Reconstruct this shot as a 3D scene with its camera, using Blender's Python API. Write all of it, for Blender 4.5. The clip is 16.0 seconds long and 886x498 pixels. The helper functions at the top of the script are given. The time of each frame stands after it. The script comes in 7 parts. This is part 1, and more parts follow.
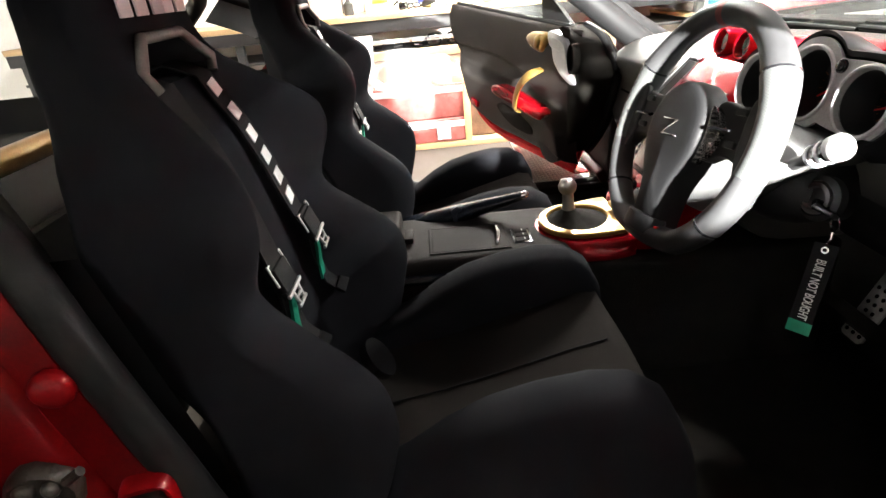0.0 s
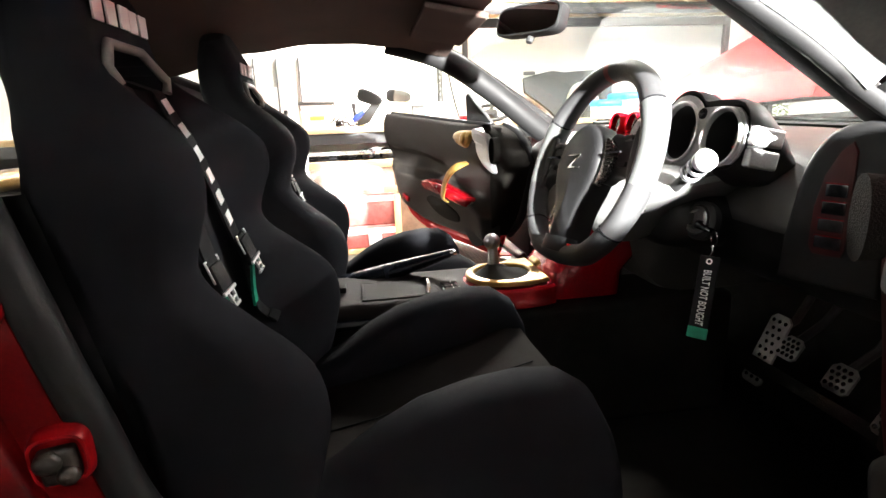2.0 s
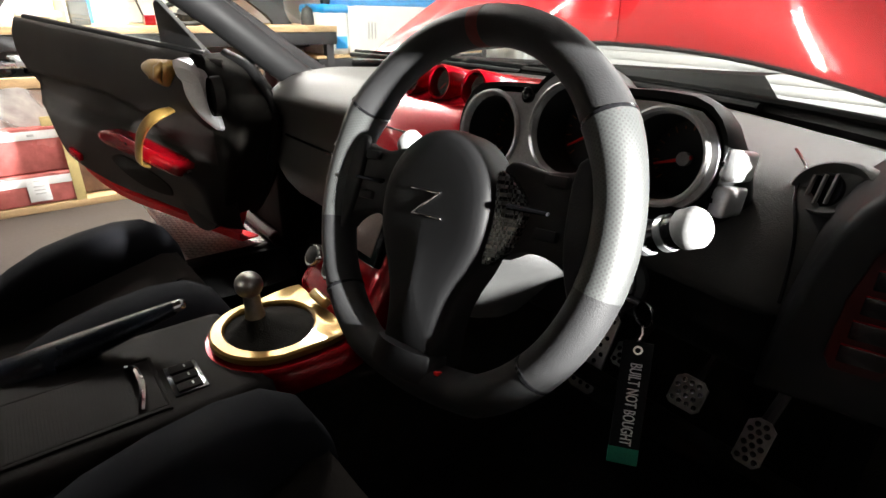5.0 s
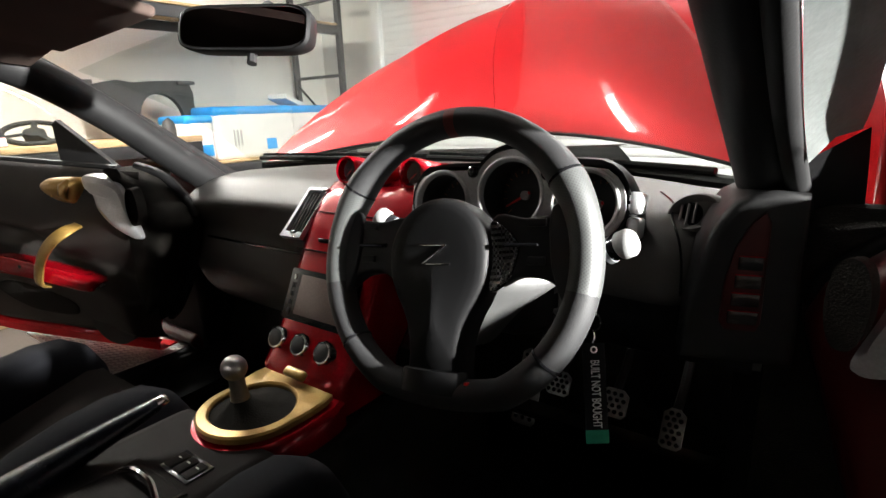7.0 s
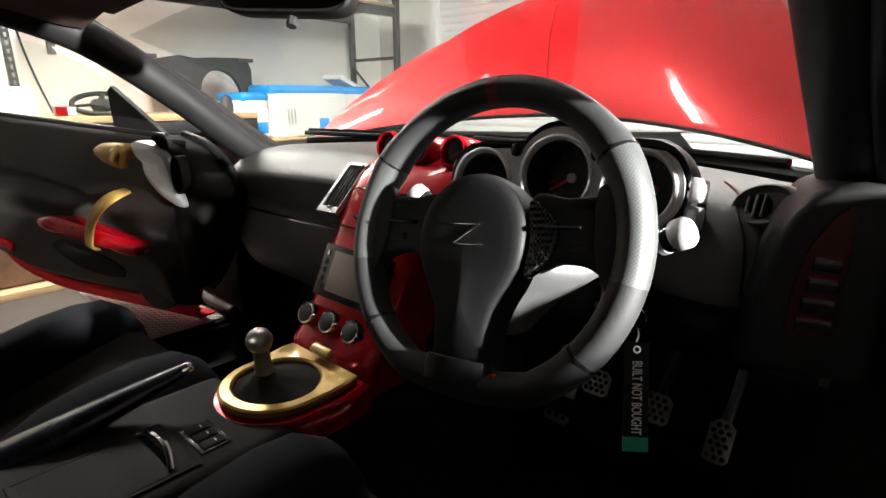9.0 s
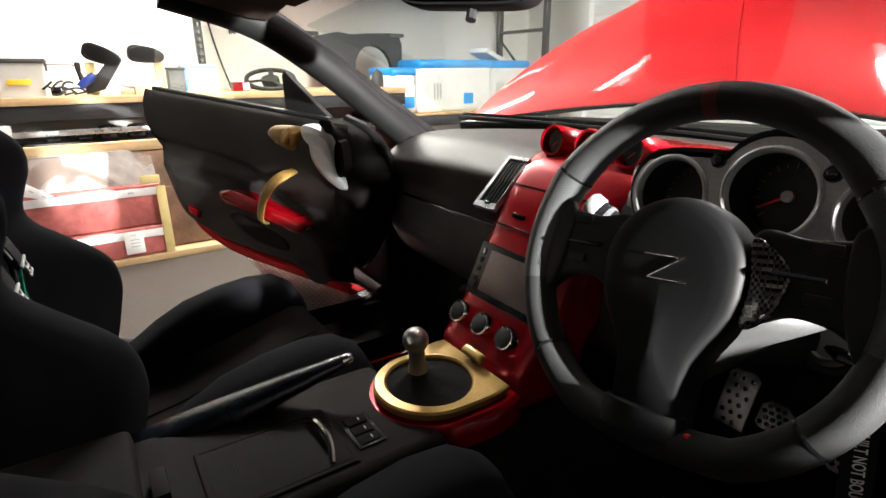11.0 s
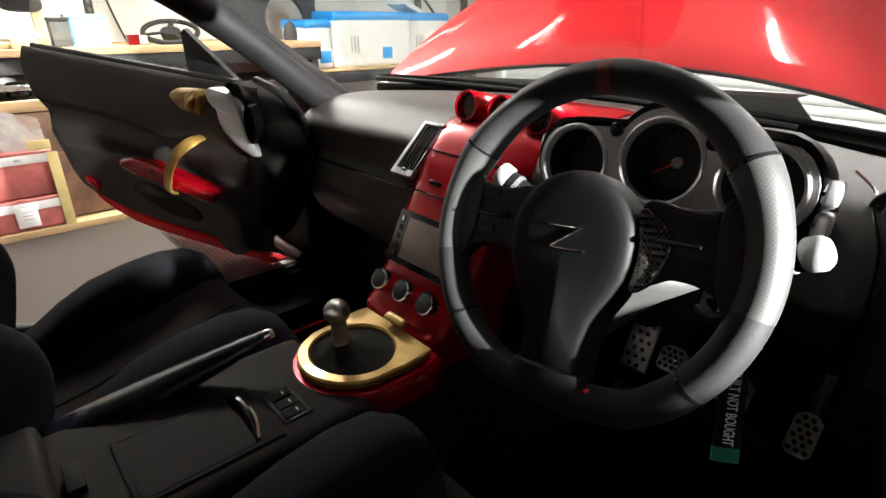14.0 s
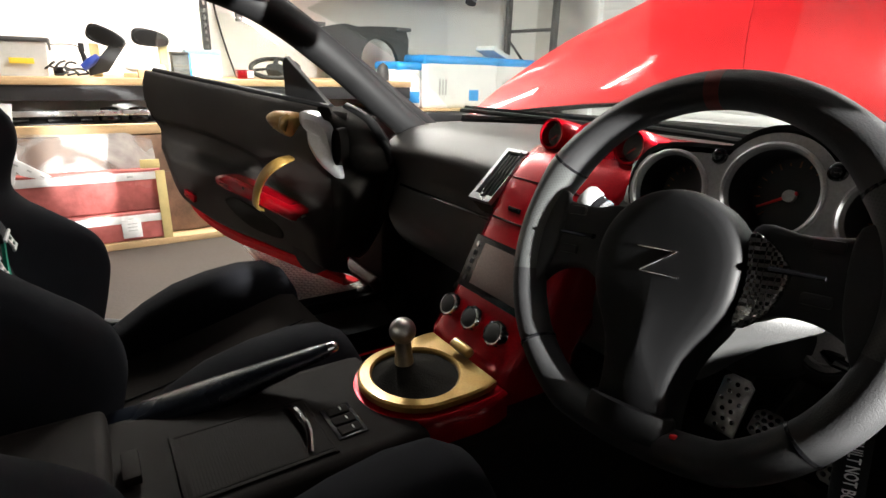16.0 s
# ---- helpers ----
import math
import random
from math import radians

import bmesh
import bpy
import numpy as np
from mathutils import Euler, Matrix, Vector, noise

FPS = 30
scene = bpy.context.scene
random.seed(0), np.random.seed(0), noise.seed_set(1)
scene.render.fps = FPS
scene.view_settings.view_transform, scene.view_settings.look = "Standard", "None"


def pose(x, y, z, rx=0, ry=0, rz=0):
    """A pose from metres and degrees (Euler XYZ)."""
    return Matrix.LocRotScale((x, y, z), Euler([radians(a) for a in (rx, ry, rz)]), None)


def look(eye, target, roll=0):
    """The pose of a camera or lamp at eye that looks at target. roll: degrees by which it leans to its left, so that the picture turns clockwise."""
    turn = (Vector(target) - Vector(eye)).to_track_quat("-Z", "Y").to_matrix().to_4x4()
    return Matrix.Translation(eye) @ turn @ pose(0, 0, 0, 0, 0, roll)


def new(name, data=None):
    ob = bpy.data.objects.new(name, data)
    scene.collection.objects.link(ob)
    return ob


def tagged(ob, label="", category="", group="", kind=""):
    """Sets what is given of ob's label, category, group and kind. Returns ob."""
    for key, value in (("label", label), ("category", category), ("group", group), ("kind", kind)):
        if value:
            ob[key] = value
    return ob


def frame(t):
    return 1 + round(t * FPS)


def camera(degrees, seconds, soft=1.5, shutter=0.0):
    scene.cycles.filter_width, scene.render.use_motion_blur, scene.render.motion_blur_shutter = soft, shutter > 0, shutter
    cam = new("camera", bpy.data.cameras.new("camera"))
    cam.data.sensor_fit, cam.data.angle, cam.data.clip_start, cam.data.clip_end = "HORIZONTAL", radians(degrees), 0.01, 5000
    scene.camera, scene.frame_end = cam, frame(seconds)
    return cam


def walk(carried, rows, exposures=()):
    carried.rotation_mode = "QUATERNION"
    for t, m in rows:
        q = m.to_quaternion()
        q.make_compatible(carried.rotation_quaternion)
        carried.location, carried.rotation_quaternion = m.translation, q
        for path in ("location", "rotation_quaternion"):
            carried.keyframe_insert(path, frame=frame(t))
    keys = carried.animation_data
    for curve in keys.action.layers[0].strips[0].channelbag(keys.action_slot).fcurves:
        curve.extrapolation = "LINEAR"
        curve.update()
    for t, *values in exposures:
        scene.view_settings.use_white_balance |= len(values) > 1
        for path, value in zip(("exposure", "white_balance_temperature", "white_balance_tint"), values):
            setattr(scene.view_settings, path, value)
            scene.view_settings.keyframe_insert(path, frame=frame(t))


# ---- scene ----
cam = camera(79.2, 16.0)
PATH = [
    (0, (1.083, 0.086, 1.13), (-0.705, 0.077, 0.235), -5.7),
    (0.5, (1.115, 0.07, 1.036), (-0.788, 0.095, 0.421), -5.3),
    (1, (1.189, 0.064, 1.009), (-0.732, 0.226, 0.475), -3.6),
    (1.5, (1.201, 0.068, 1.005), (-0.724, 0.291, 0.51), -2.6),
    (2, (1.186, 0.064, 1.001), (-0.734, 0.357, 0.524), -2.2),
    (2.5, (1.145, 0.046, 1.012), (-0.728, 0.538, 0.515), -0.9),
    (3, (1.01, 0.065, 1.026), (-0.834, 0.643, 0.511), -0.2),
    (3.5, (0.916, 0.1, 1.025), (-0.873, 0.79, 0.456), 0.4),
    (4, (0.827, 0.143, 1.039), (-0.866, 0.988, 0.39), 1.5),
    (4.5, (0.749, 0.193, 1.063), (-0.868, 1.124, 0.342), 1.2),
    (5, (0.709, 0.156, 1.071), (-0.72, 1.293, 0.257), 1.1),
    (5.2, (0.707, 0.119, 1.075), (-0.61, 1.39, 0.269), 1.1),
    (7.3, (0.713, -0.031, 1.076), (-0.448, 1.521, 0.583), -2.0),
    (7.5, (0.709, -0.027, 1.073), (-0.455, 1.524, 0.585), -1.7),
    (8, (0.71, -0.014, 1.068), (-0.508, 1.496, 0.583), -1.7),
    (8.5, (0.712, 0.006, 1.056), (-0.567, 1.468, 0.582), -1.3),
    (9, (0.699, 0.01, 1.055), (-0.59, 1.438, 0.511), -0.2),
    (9.5, (0.685, 0.003, 1.062), (-0.733, 1.284, 0.472), -0.3),
    (10, (0.663, 0.007, 1.063), (-0.892, 1.112, 0.462), -0.6),
    (10.2, (0.654, 0.01, 1.068), (-0.947, 1.038, 0.453), -0.8),
    (12.3, (0.608, 0.007, 1.1), (-0.849, 1.174, 0.381), 2.5),
    (12.5, (0.614, 0.002, 1.092), (-0.811, 1.223, 0.4), 3.2),
    (13, (0.62, 0.002, 1.099), (-0.756, 1.265, 0.384), 2.1),
    (13.5, (0.627, 0.01, 1.106), (-0.745, 1.243, 0.335), 1.4),
    (14, (0.637, 0.021, 1.109), (-0.734, 1.244, 0.317), 0.1),
    (14.5, (0.639, 0.022, 1.07), (-0.736, 1.269, 0.325), 0.8),
    (15, (0.624, 0.03, 1.058), (-0.772, 1.227, 0.273), 2.4),
    (15.5, (0.615, 0.028, 1.062), (-0.883, 1.107, 0.292), 2.4),
    (16, (0.622, 0.028, 1.072), (-0.956, 1.074, 0.427), 1.8),
]
walk(cam, [(t, look(eye, target, roll)) for t, eye, target, roll in PATH], [(0, 1.8), (1.5, 1.9), (2.5, 1.55), (4, 0.75), (5, 0.18), (7.3, 0.05), (16, 0.0)])

# ---- world and light ----
world = bpy.data.worlds.new("World")
scene.world = world
world.use_nodes = True
world.node_tree.nodes["Background"].inputs[0].default_value = (1.0, 0.97, 0.92, 1)
world.node_tree.nodes["Background"].inputs[1].default_value = 0.04
scene.view_settings.exposure = 0.0


def lamp(name, kind, place, target, power, colour=(1, 1, 1), **more):
    d = bpy.data.lights.new(name, kind)
    d.energy, d.color = power, colour
    if kind == "AREA":
        d.shape = "RECTANGLE"
        d.size, d.size_y = more["size"]
        d.spread = radians(more.get("spread", 180))
    if kind == "SPOT":
        d.spot_size, d.spot_blend, d.shadow_soft_size = radians(more["cone"]), more["blend"], more["soft"]
    ob = new(name, d)
    ob.matrix_world = look(place, target)
    return ob


lamp("bench_tube_lamp", "AREA", (-3.2, 1.0, 2.6), (-3.5, 1.0, 0.9), 330, (1, 0.965, 0.89), size=(0.10, 3.0))
lamp("front_tube_lamp", "AREA", (0.2, 3.55, 2.6), (0.2, 4.0, 0.9), 250, (1.0, 0.98, 0.93), size=(1.8, 0.12))
lamp("bonnet_tube_lamp", "AREA", (-0.33, 1.0, 2.62), (-0.33, 1.90, 0.0), 17, (1, 0.97, 0.92), size=(0.035, 0.6), spread=85)
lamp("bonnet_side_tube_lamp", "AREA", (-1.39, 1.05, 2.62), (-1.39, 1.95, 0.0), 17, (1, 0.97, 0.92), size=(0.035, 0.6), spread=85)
lamp("rear_tube_lamp", "AREA", (0.0, -3.6, 2.6), (0, -4.15, 0.6), 80, (1, 0.965, 0.89), size=(1.8, 0.12), spread=130)
lamp("work_lamp", "SPOT", (3.0, 0.635, 1.41), (0.1, 0.53, 0.985), 3800, (1.0, 0.99, 0.95), cone=12.6, blend=0.3, soft=0.035)


# ---- materials ----
def mat(name, colour, rough=0.5, metal=0.0, vary=0.25, scale=8.0, bump=0.0, bump_scale=300.0, coat=0.0, spec=0.5, tint=None,
        rough_vary=0.1, stretch=(1, 1, 1), glow=0.0, sheen=0.0):
    m = bpy.data.materials.new(name)
    m.use_nodes = True
    nt = m.node_tree
    n, ln = nt.nodes, nt.links
    b = n["Principled BSDF"]
    tex = n.new("ShaderNodeTexCoord")
    mp = n.new("ShaderNodeMapping")
    mp.inputs["Scale"].default_value = stretch
    ln.new(tex.outputs["Object"], mp.inputs[0])
    big = n.new("ShaderNodeTexNoise")
    big.inputs["Scale"].default_value, big.inputs["Detail"].default_value = scale, 5
    fine = n.new("ShaderNodeTexNoise")
    fine.inputs["Scale"].default_value, fine.inputs["Detail"].default_value = bump_scale, 3
    for x in (big, fine):
        ln.new(mp.outputs[0], x.inputs["Vector"])
    mix = n.new("ShaderNodeMix")
    mix.data_type = "RGBA"
    dark = tint or tuple(c * (1 - vary) for c in colour)
    light = tuple(min(1, c * (1 + vary * 0.6)) for c in colour)
    mix.inputs[6].default_value, mix.inputs[7].default_value = (*dark, 1), (*light, 1)
    ramp = n.new("ShaderNodeMapRange")
    ramp.inputs[1].default_value, ramp.inputs[2].default_value = 0.3, 0.7
    ln.new(big.outputs["Fac"], ramp.inputs[0])
    ln.new(ramp.outputs[0], mix.inputs[0])
    speck = n.new("ShaderNodeMix")
    speck.data_type, speck.blend_type = "RGBA", "OVERLAY"
    speck.inputs[0].default_value = 0.25 if vary else 0.0
    ln.new(mix.outputs[2], speck.inputs[6])
    ln.new(fine.outputs["Fac"], speck.inputs[7])
    ln.new(speck.outputs[2], b.inputs["Base Color"])
    rr = n.new("ShaderNodeMapRange")
    rr.inputs[1].default_value, rr.inputs[2].default_value = 0.3, 0.7
    rr.inputs[3].default_value, rr.inputs[4].default_value = max(0.02, rough - rough_vary * rough), min(1, rough + rough_vary * rough)
    ln.new(big.outputs["Fac"], rr.inputs[0])
    ln.new(rr.outputs[0], b.inputs["Roughness"])
    b.inputs["Metallic"].default_value = metal
    b.inputs["Specular IOR Level"].default_value = spec
    b.inputs["Coat Weight"].default_value, b.inputs["Coat Roughness"].default_value = coat, 0.04
    if sheen:
        b.inputs["Sheen Weight"].default_value = sheen
    if bump:
        bp = n.new("ShaderNodeBump")
        bp.inputs["Strength"].default_value, bp.inputs["Distance"].default_value = bump, 0.002
        ln.new(fine.outputs["Fac"], bp.inputs["Height"])
        ln.new(bp.outputs[0], b.inputs["Normal"])
    if glow:
        b.inputs["Emission Color"].default_value, b.inputs["Emission Strength"].default_value = (1, 0.98, 0.95, 1), glow
    return m


FABRIC = mat("black_knit_fabric", (0.0105, 0.0108, 0.0130), 0.92, 0, 0.2, 12, 0.2, 1100, spec=0.05)
INSERT = mat("brown_black_seat_cloth", (0.0105, 0.0087, 0.0078), 0.92, 0, 0.25, 10, 0.5, 500, spec=0.06)
WEBBING = mat("black_webbing", (0.009, 0.009, 0.0098), 0.75, 0, 0.2, 30, 0.5, 900, spec=0.15)
PLASTIC = mat("black_grained_plastic", (0.012, 0.012, 0.0125), 0.6, 0, 0.2, 6, 0.12, 900, spec=0.35)
DASH = mat("charcoal_dash_vinyl", (0.044, 0.042, 0.039), 0.5, 0, 0.15, 5, 0.4, 800)
DOORTRIM = mat("charcoal_door_vinyl", (0.015, 0.0125, 0.011), 0.65, 0, 0.15, 5, 0.4, 700, spec=0.3)
CONSOLE = mat("dark_brown_console_plastic", (0.0062, 0.0042, 0.0036), 0.75, 0, 0.2, 6, 0.2, 800, spec=0.12)
COLUMN = mat("grey_column_plastic", (0.06, 0.06, 0.06), 0.5, 0, 0.15, 8, 0.3, 800)
RIMLEATHER = mat("black_rim_leather", (0.020, 0.020, 0.021), 0.55, 0, 0.2, 20, 0.2, 900, spec=0.3)
TREAD = mat("grey_tread_plate", (0.55, 0.54, 0.52), 0.45, 0.3, 0.2, 20)
LEATHER = mat("black_smooth_leather", (0.0075, 0.0075, 0.008), 0.55, 0, 0.15, 20, 0.07, 900, spec=0.18)
RUBBER = mat("black_rubber_seal", (0.0065, 0.0065, 0.0068), 0.55, 0, 0.2, 15, 0.08, 400, spec=0.2)
CARPET = mat("black_carpet", (0.013, 0.0118, 0.0102), 0.98, 0, 0.4, 30, 0.8, 500, spec=0.1)
GLOSSBLACK = mat("gloss_black_plastic", (0.008, 0.008, 0.009), 0.15, 0, 0.1, 10, spec=0.5)
HEADLINER = mat("dark_brown_headliner", (0.085, 0.060, 0.052), 0.95, 0, 0.15, 8, 0.3, 700, spec=0.1)
CHROME = mat("chrome", (0.75, 0.75, 0.76), 0.12, 1, 0.05, 20)
LATCH = mat("bright_zinc_steel", (0.72, 0.72, 0.71), 0.42, 0.4, 0.1, 40)
STEEL = mat("brushed_steel", (0.36, 0.35, 0.34), 0.32, 1, 0.15, 40, 0.1, 500)
# Pedal alloy darkened to put the footwell's shade into its colour.
DIMALLOY = mat("dimmed_pedal_alloy", (0.29, 0.285, 0.27), 0.45, 0.7, 0.25, 40, 0.15, 400)
SILVER = mat("silver_paint", (0.46, 0.47, 0.49), 0.28, 0.8, 0.06, 12)
PODSILVER = mat("satin_silver_pod_paint", (0.50, 0.51, 0.52), 0.36, 0.55, 0.06, 12)
BEZEL = mat("grey_gauge_bezel_paint", (0.31, 0.31, 0.312), 0.45, 0.2, 0.08, 12)
GOLD = mat("gold_paint", (0.31, 0.19, 0.05), 0.33, 0.55, 0.08, 40, coat=0.5)
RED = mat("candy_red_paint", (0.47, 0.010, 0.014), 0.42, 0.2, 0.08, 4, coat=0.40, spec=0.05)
GREASE = mat("greasy_rubber", (0.026, 0.022, 0.018), 0.36, 0, 0.7, 60, 0.6, 160, spec=0.4)
# Body red darkened to put the door opening's shade into the colour.
SHADEDRED = mat("candy_red_shaded", (0.21, 0.001, 0.003), 0.38, 0.2, 0.12, 6, coat=0.25, spec=0.15)
REDTRIM = mat("candy_red_trim", (0.27, 0.001, 0.006), 0.22, 0.4, 0.03, 6, coat=0.5, spec=0.2)
# Red with shade in its colour: sill end, driver's door edge, dash-end grille.
DEEPSHADERED = mat("red_darkened_for_shade", (0.030, 0.0012, 0.0012), 0.45, 0, 0.2, 8, spec=0.2)
REDMARK = mat("red_leather_band", (0.12, 0.012, 0.008), 0.7, 0, 0.2, 30)
GREEN = mat("green_webbing_tab", (0.0, 0.22, 0.13), 0.6, 0, 0.2, 40, 0.4, 600)
WHITEPRINT = mat("white_print", (0.75, 0.75, 0.75), 0.6, 0, 0.05, 20)
GREYPRINT = mat("grey_print", (0.45, 0.45, 0.44), 0.6, 0, 0.05, 20)
NEEDLE = mat("red_needle", (0.75, 0.012, 0.012), 0.4, 0, 0.05, 20)
DIALFACE = mat("black_dial_face", (0.006, 0.006, 0.007), 0.5, 0, 0.2, 10)
DIALPRINT = mat("amber_dial_print", (0.22, 0.07, 0.02), 0.6, 0, 0.1, 10)
TRIMGREY = mat("grey_brown_trim", (0.17, 0.16, 0.15), 0.6, 0, 0.2, 20)
BLUELEATHER = mat("blue_black_leather", (0.006, 0.008, 0.013), 0.26, 0, 0.2, 20, 0.15, 700, spec=0.35)
STALKGREY = mat("pale_grey_stalk_plastic", (0.24, 0.24, 0.24), 0.5, 0, 0.1, 12)
# Pillar flange film, its grey raised to carry the lamp's light.
LITFLANGE = mat("lit_flange_film", (0.13, 0.14, 0.137), 0.35, 0, 0.3, 14, 0.1, 200)
SCREEN = mat("grey_brown_screen", (0.12, 0.090, 0.082), 0.18, 0, 0.05, 4)
WALLPAINT = mat("white_wall_paint", (0.80, 0.79, 0.76), 0.8, 0, 0.04, 1.5, 0.15, 60)
CEILPAINT = mat("grey_ceiling_board", (0.30, 0.30, 0.30), 0.85, 0, 0.04, 2, 0.1, 60)
FLOORPAINT = mat("brown_grey_concrete", (0.036, 0.027, 0.020), 0.75, 0, 0.25, 2.5, 0.3, 60)
WOOD = mat("pale_pine", (0.50, 0.34, 0.18), 0.6, 0, 0.25, 5, 0.3, 80, stretch=(8, 0.6, 8))
CHIPBOARD = mat("brown_chipboard", (0.28, 0.19, 0.12), 0.75, 0, 0.4, 40, 0.4, 160)
DARKWOOD = mat("weathered_dark_board", (0.16, 0.09, 0.055), 0.7, 0, 0.45, 9, 0.3, 90)
RACKSTEEL = mat("black_rack_steel", (0.02, 0.02, 0.022), 0.45, 0.2, 0.2, 6)
GREYPLASTIC = mat("dark_grey_plastic", (0.06, 0.06, 0.06), 0.5, 0, 0.3, 5)
SHROUD = mat("weathered_black_plastic", (0.016, 0.018, 0.018), 0.55, 0, 0.5, 7, 0.2, 60)
CLEARTUB = mat("milky_tub_plastic", (0.55, 0.55, 0.53), 0.35, 0, 0.1, 5)
BLUE = mat("blue_print_film", (0.02, 0.30, 0.75), 0.3, 0, 0.15, 10)
WHITEFILM = mat("white_plastic_film", (0.78, 0.78, 0.77), 0.3, 0, 0.08, 14, 0.5, 40)
REDFILM = mat("dusty_red_film", (0.40, 0.11, 0.10), 0.25, 0, 0.45, 7, 0.6, 30)
CARDBOARD = mat("brown_cardboard", (0.42, 0.28, 0.14), 0.8, 0, 0.15, 6, 0.2, 90)
SHUTTER = mat("white_shutter_paint", (0.74, 0.74, 0.75), 0.45, 0, 0.05, 3)
TUBEGLOW = mat("lit_tube", (0.9, 0.9, 0.9), 0.5, 0, 0.0, 5, glow=26)
PALEBOARD = mat("pale_grey_board", (0.62, 0.60, 0.58), 0.6, 0, 0.08, 3)
YELLOW = mat("yellow_sticker", (0.7, 0.5, 0.04), 0.5, 0, 0.1, 10)


def perforated():
    m = mat("perforated_grip_leather", (0.042, 0.0445, 0.044), 0.5, 0, 0.1, 20, 0.06, 700)
    nt = m.node_tree
    n, ln = nt.nodes, nt.links
    b = n["Principled BSDF"]
    uv = n.new("ShaderNodeTexCoord")
    vor = n.new("ShaderNodeTexVoronoi")
    vor.voronoi_dimensions = "2D"
    vor.inputs["Scale"].default_value, vor.inputs["Randomness"].default_value = 430, 0.0
    turn = n.new("ShaderNodeMapping")
    turn.inputs["Rotation"].default_value = (0, 0, 0.785)
    ln.new(uv.outputs["UV"], turn.inputs[0])
    ln.new(turn.outputs[0], vor.inputs["Vector"])
    r = n.new("ShaderNodeMapRange")
    r.inputs[1].default_value, r.inputs[2].default_value = 0.22, 0.36
    ln.new(vor.outputs["Distance"], r.inputs[0])
    mix = n.new("ShaderNodeMix")
    mix.data_type = "RGBA"
    mix.inputs[6].default_value = (0.026, 0.026, 0.026, 1)
    ln.new(r.outputs[0], mix.inputs[0])
    old = b.inputs["Base Color"].links[0].from_socket
    ln.new(old, mix.inputs[7])
    ln.new(mix.outputs[2], b.inputs["Base Color"])
    return m


def carbon():
    m = mat("carbon_weave", (0.03, 0.03, 0.03), 0.25, 0, 0.1, 20, coat=1.0)
    nt = m.node_tree
    n, ln = nt.nodes, nt.links
    w = n.new("ShaderNodeTexChecker")
    w.inputs["Scale"].default_value = 330
    w.inputs["Color1"].default_value, w.inputs["Color2"].default_value = (0.085, 0.085, 0.085, 1), (0.010, 0.010, 0.010, 1)
    t = n.new("ShaderNodeTexCoord")
    mp = n.new("ShaderNodeMapping")
    mp.inputs["Rotation"].default_value = (0.3, 0.2, 0.785)
    ln.new(t.outputs["Object"], mp.inputs[0])
    ln.new(mp.outputs[0], w.inputs["Vector"])
    ln.new(w.outputs["Color"], n["Principled BSDF"].inputs["Base Color"])
    return m


def glass(name, tint=(1, 1, 1)):
    m = bpy.data.materials.new(name)
    m.use_nodes = True
    nt = m.node_tree
    n, ln = nt.nodes, nt.links
    out = n["Material Output"]
    clear, gloss, mix, lw, pw, mr = (n.new("ShaderNode" + k) for k in ("BsdfTransparent", "BsdfGlossy", "MixShader", "LayerWeight", "Math", "MapRange"))
    clear.inputs[0].default_value = (*tint, 1)
    gloss.inputs["Roughness"].default_value = 0.01
    lw.inputs[0].default_value = 0.5
    pw.operation, pw.inputs[1].default_value = "POWER", 4.0
    mr.inputs[3].default_value, mr.inputs[4].default_value = 0.025, 0.8
    ln.new(lw.outputs["Facing"], pw.inputs[0])
    ln.new(pw.outputs[0], mr.inputs[0])
    ln.new(mr.outputs[0], mix.inputs[0])
    ln.new(clear.outputs[0], mix.inputs[1])
    ln.new(gloss.outputs[0], mix.inputs[2])
    ln.new(mix.outputs[0], out.inputs["Surface"])
    return m


def film():
    """Clear stretch film, cloudy in patches."""
    m = mat("cloudy_film", (0.80, 0.78, 0.76), 0.25, 0, 0.1, 6, 0.6, 30)
    nt = m.node_tree
    n, ln = nt.nodes, nt.links
    t, cl, mr, mix, cr = (n.new("ShaderNode" + k) for k in ("TexCoord", "TexNoise", "MapRange", "MixShader", "BsdfTransparent"))
    cl.inputs["Scale"].default_value, cl.inputs["Detail"].default_value, cl.inputs["Distortion"].default_value = 3.0, 6, 1.2
    ln.new(t.outputs["Object"], cl.inputs["Vector"])
    mr.inputs[1].default_value, mr.inputs[2].default_value = 0.42, 0.68
    mr.inputs[3].default_value, mr.inputs[4].default_value = 0.08, 0.62
    ln.new(cl.outputs["Fac"], mr.inputs[0])
    ln.new(mr.outputs[0], mix.inputs[0])
    ln.new(cr.outputs[0], mix.inputs[1])
    ln.new(n["Principled BSDF"].outputs[0], mix.inputs[2])
    ln.new(mix.outputs[0], n["Material Output"].inputs["Surface"])
    return m


PERF, CARBON, CLEARFILM = perforated(), carbon(), film()
GLASS = glass("clear_glass", (0.95, 0.98, 0.96))
LENS = glass("gauge_lens")


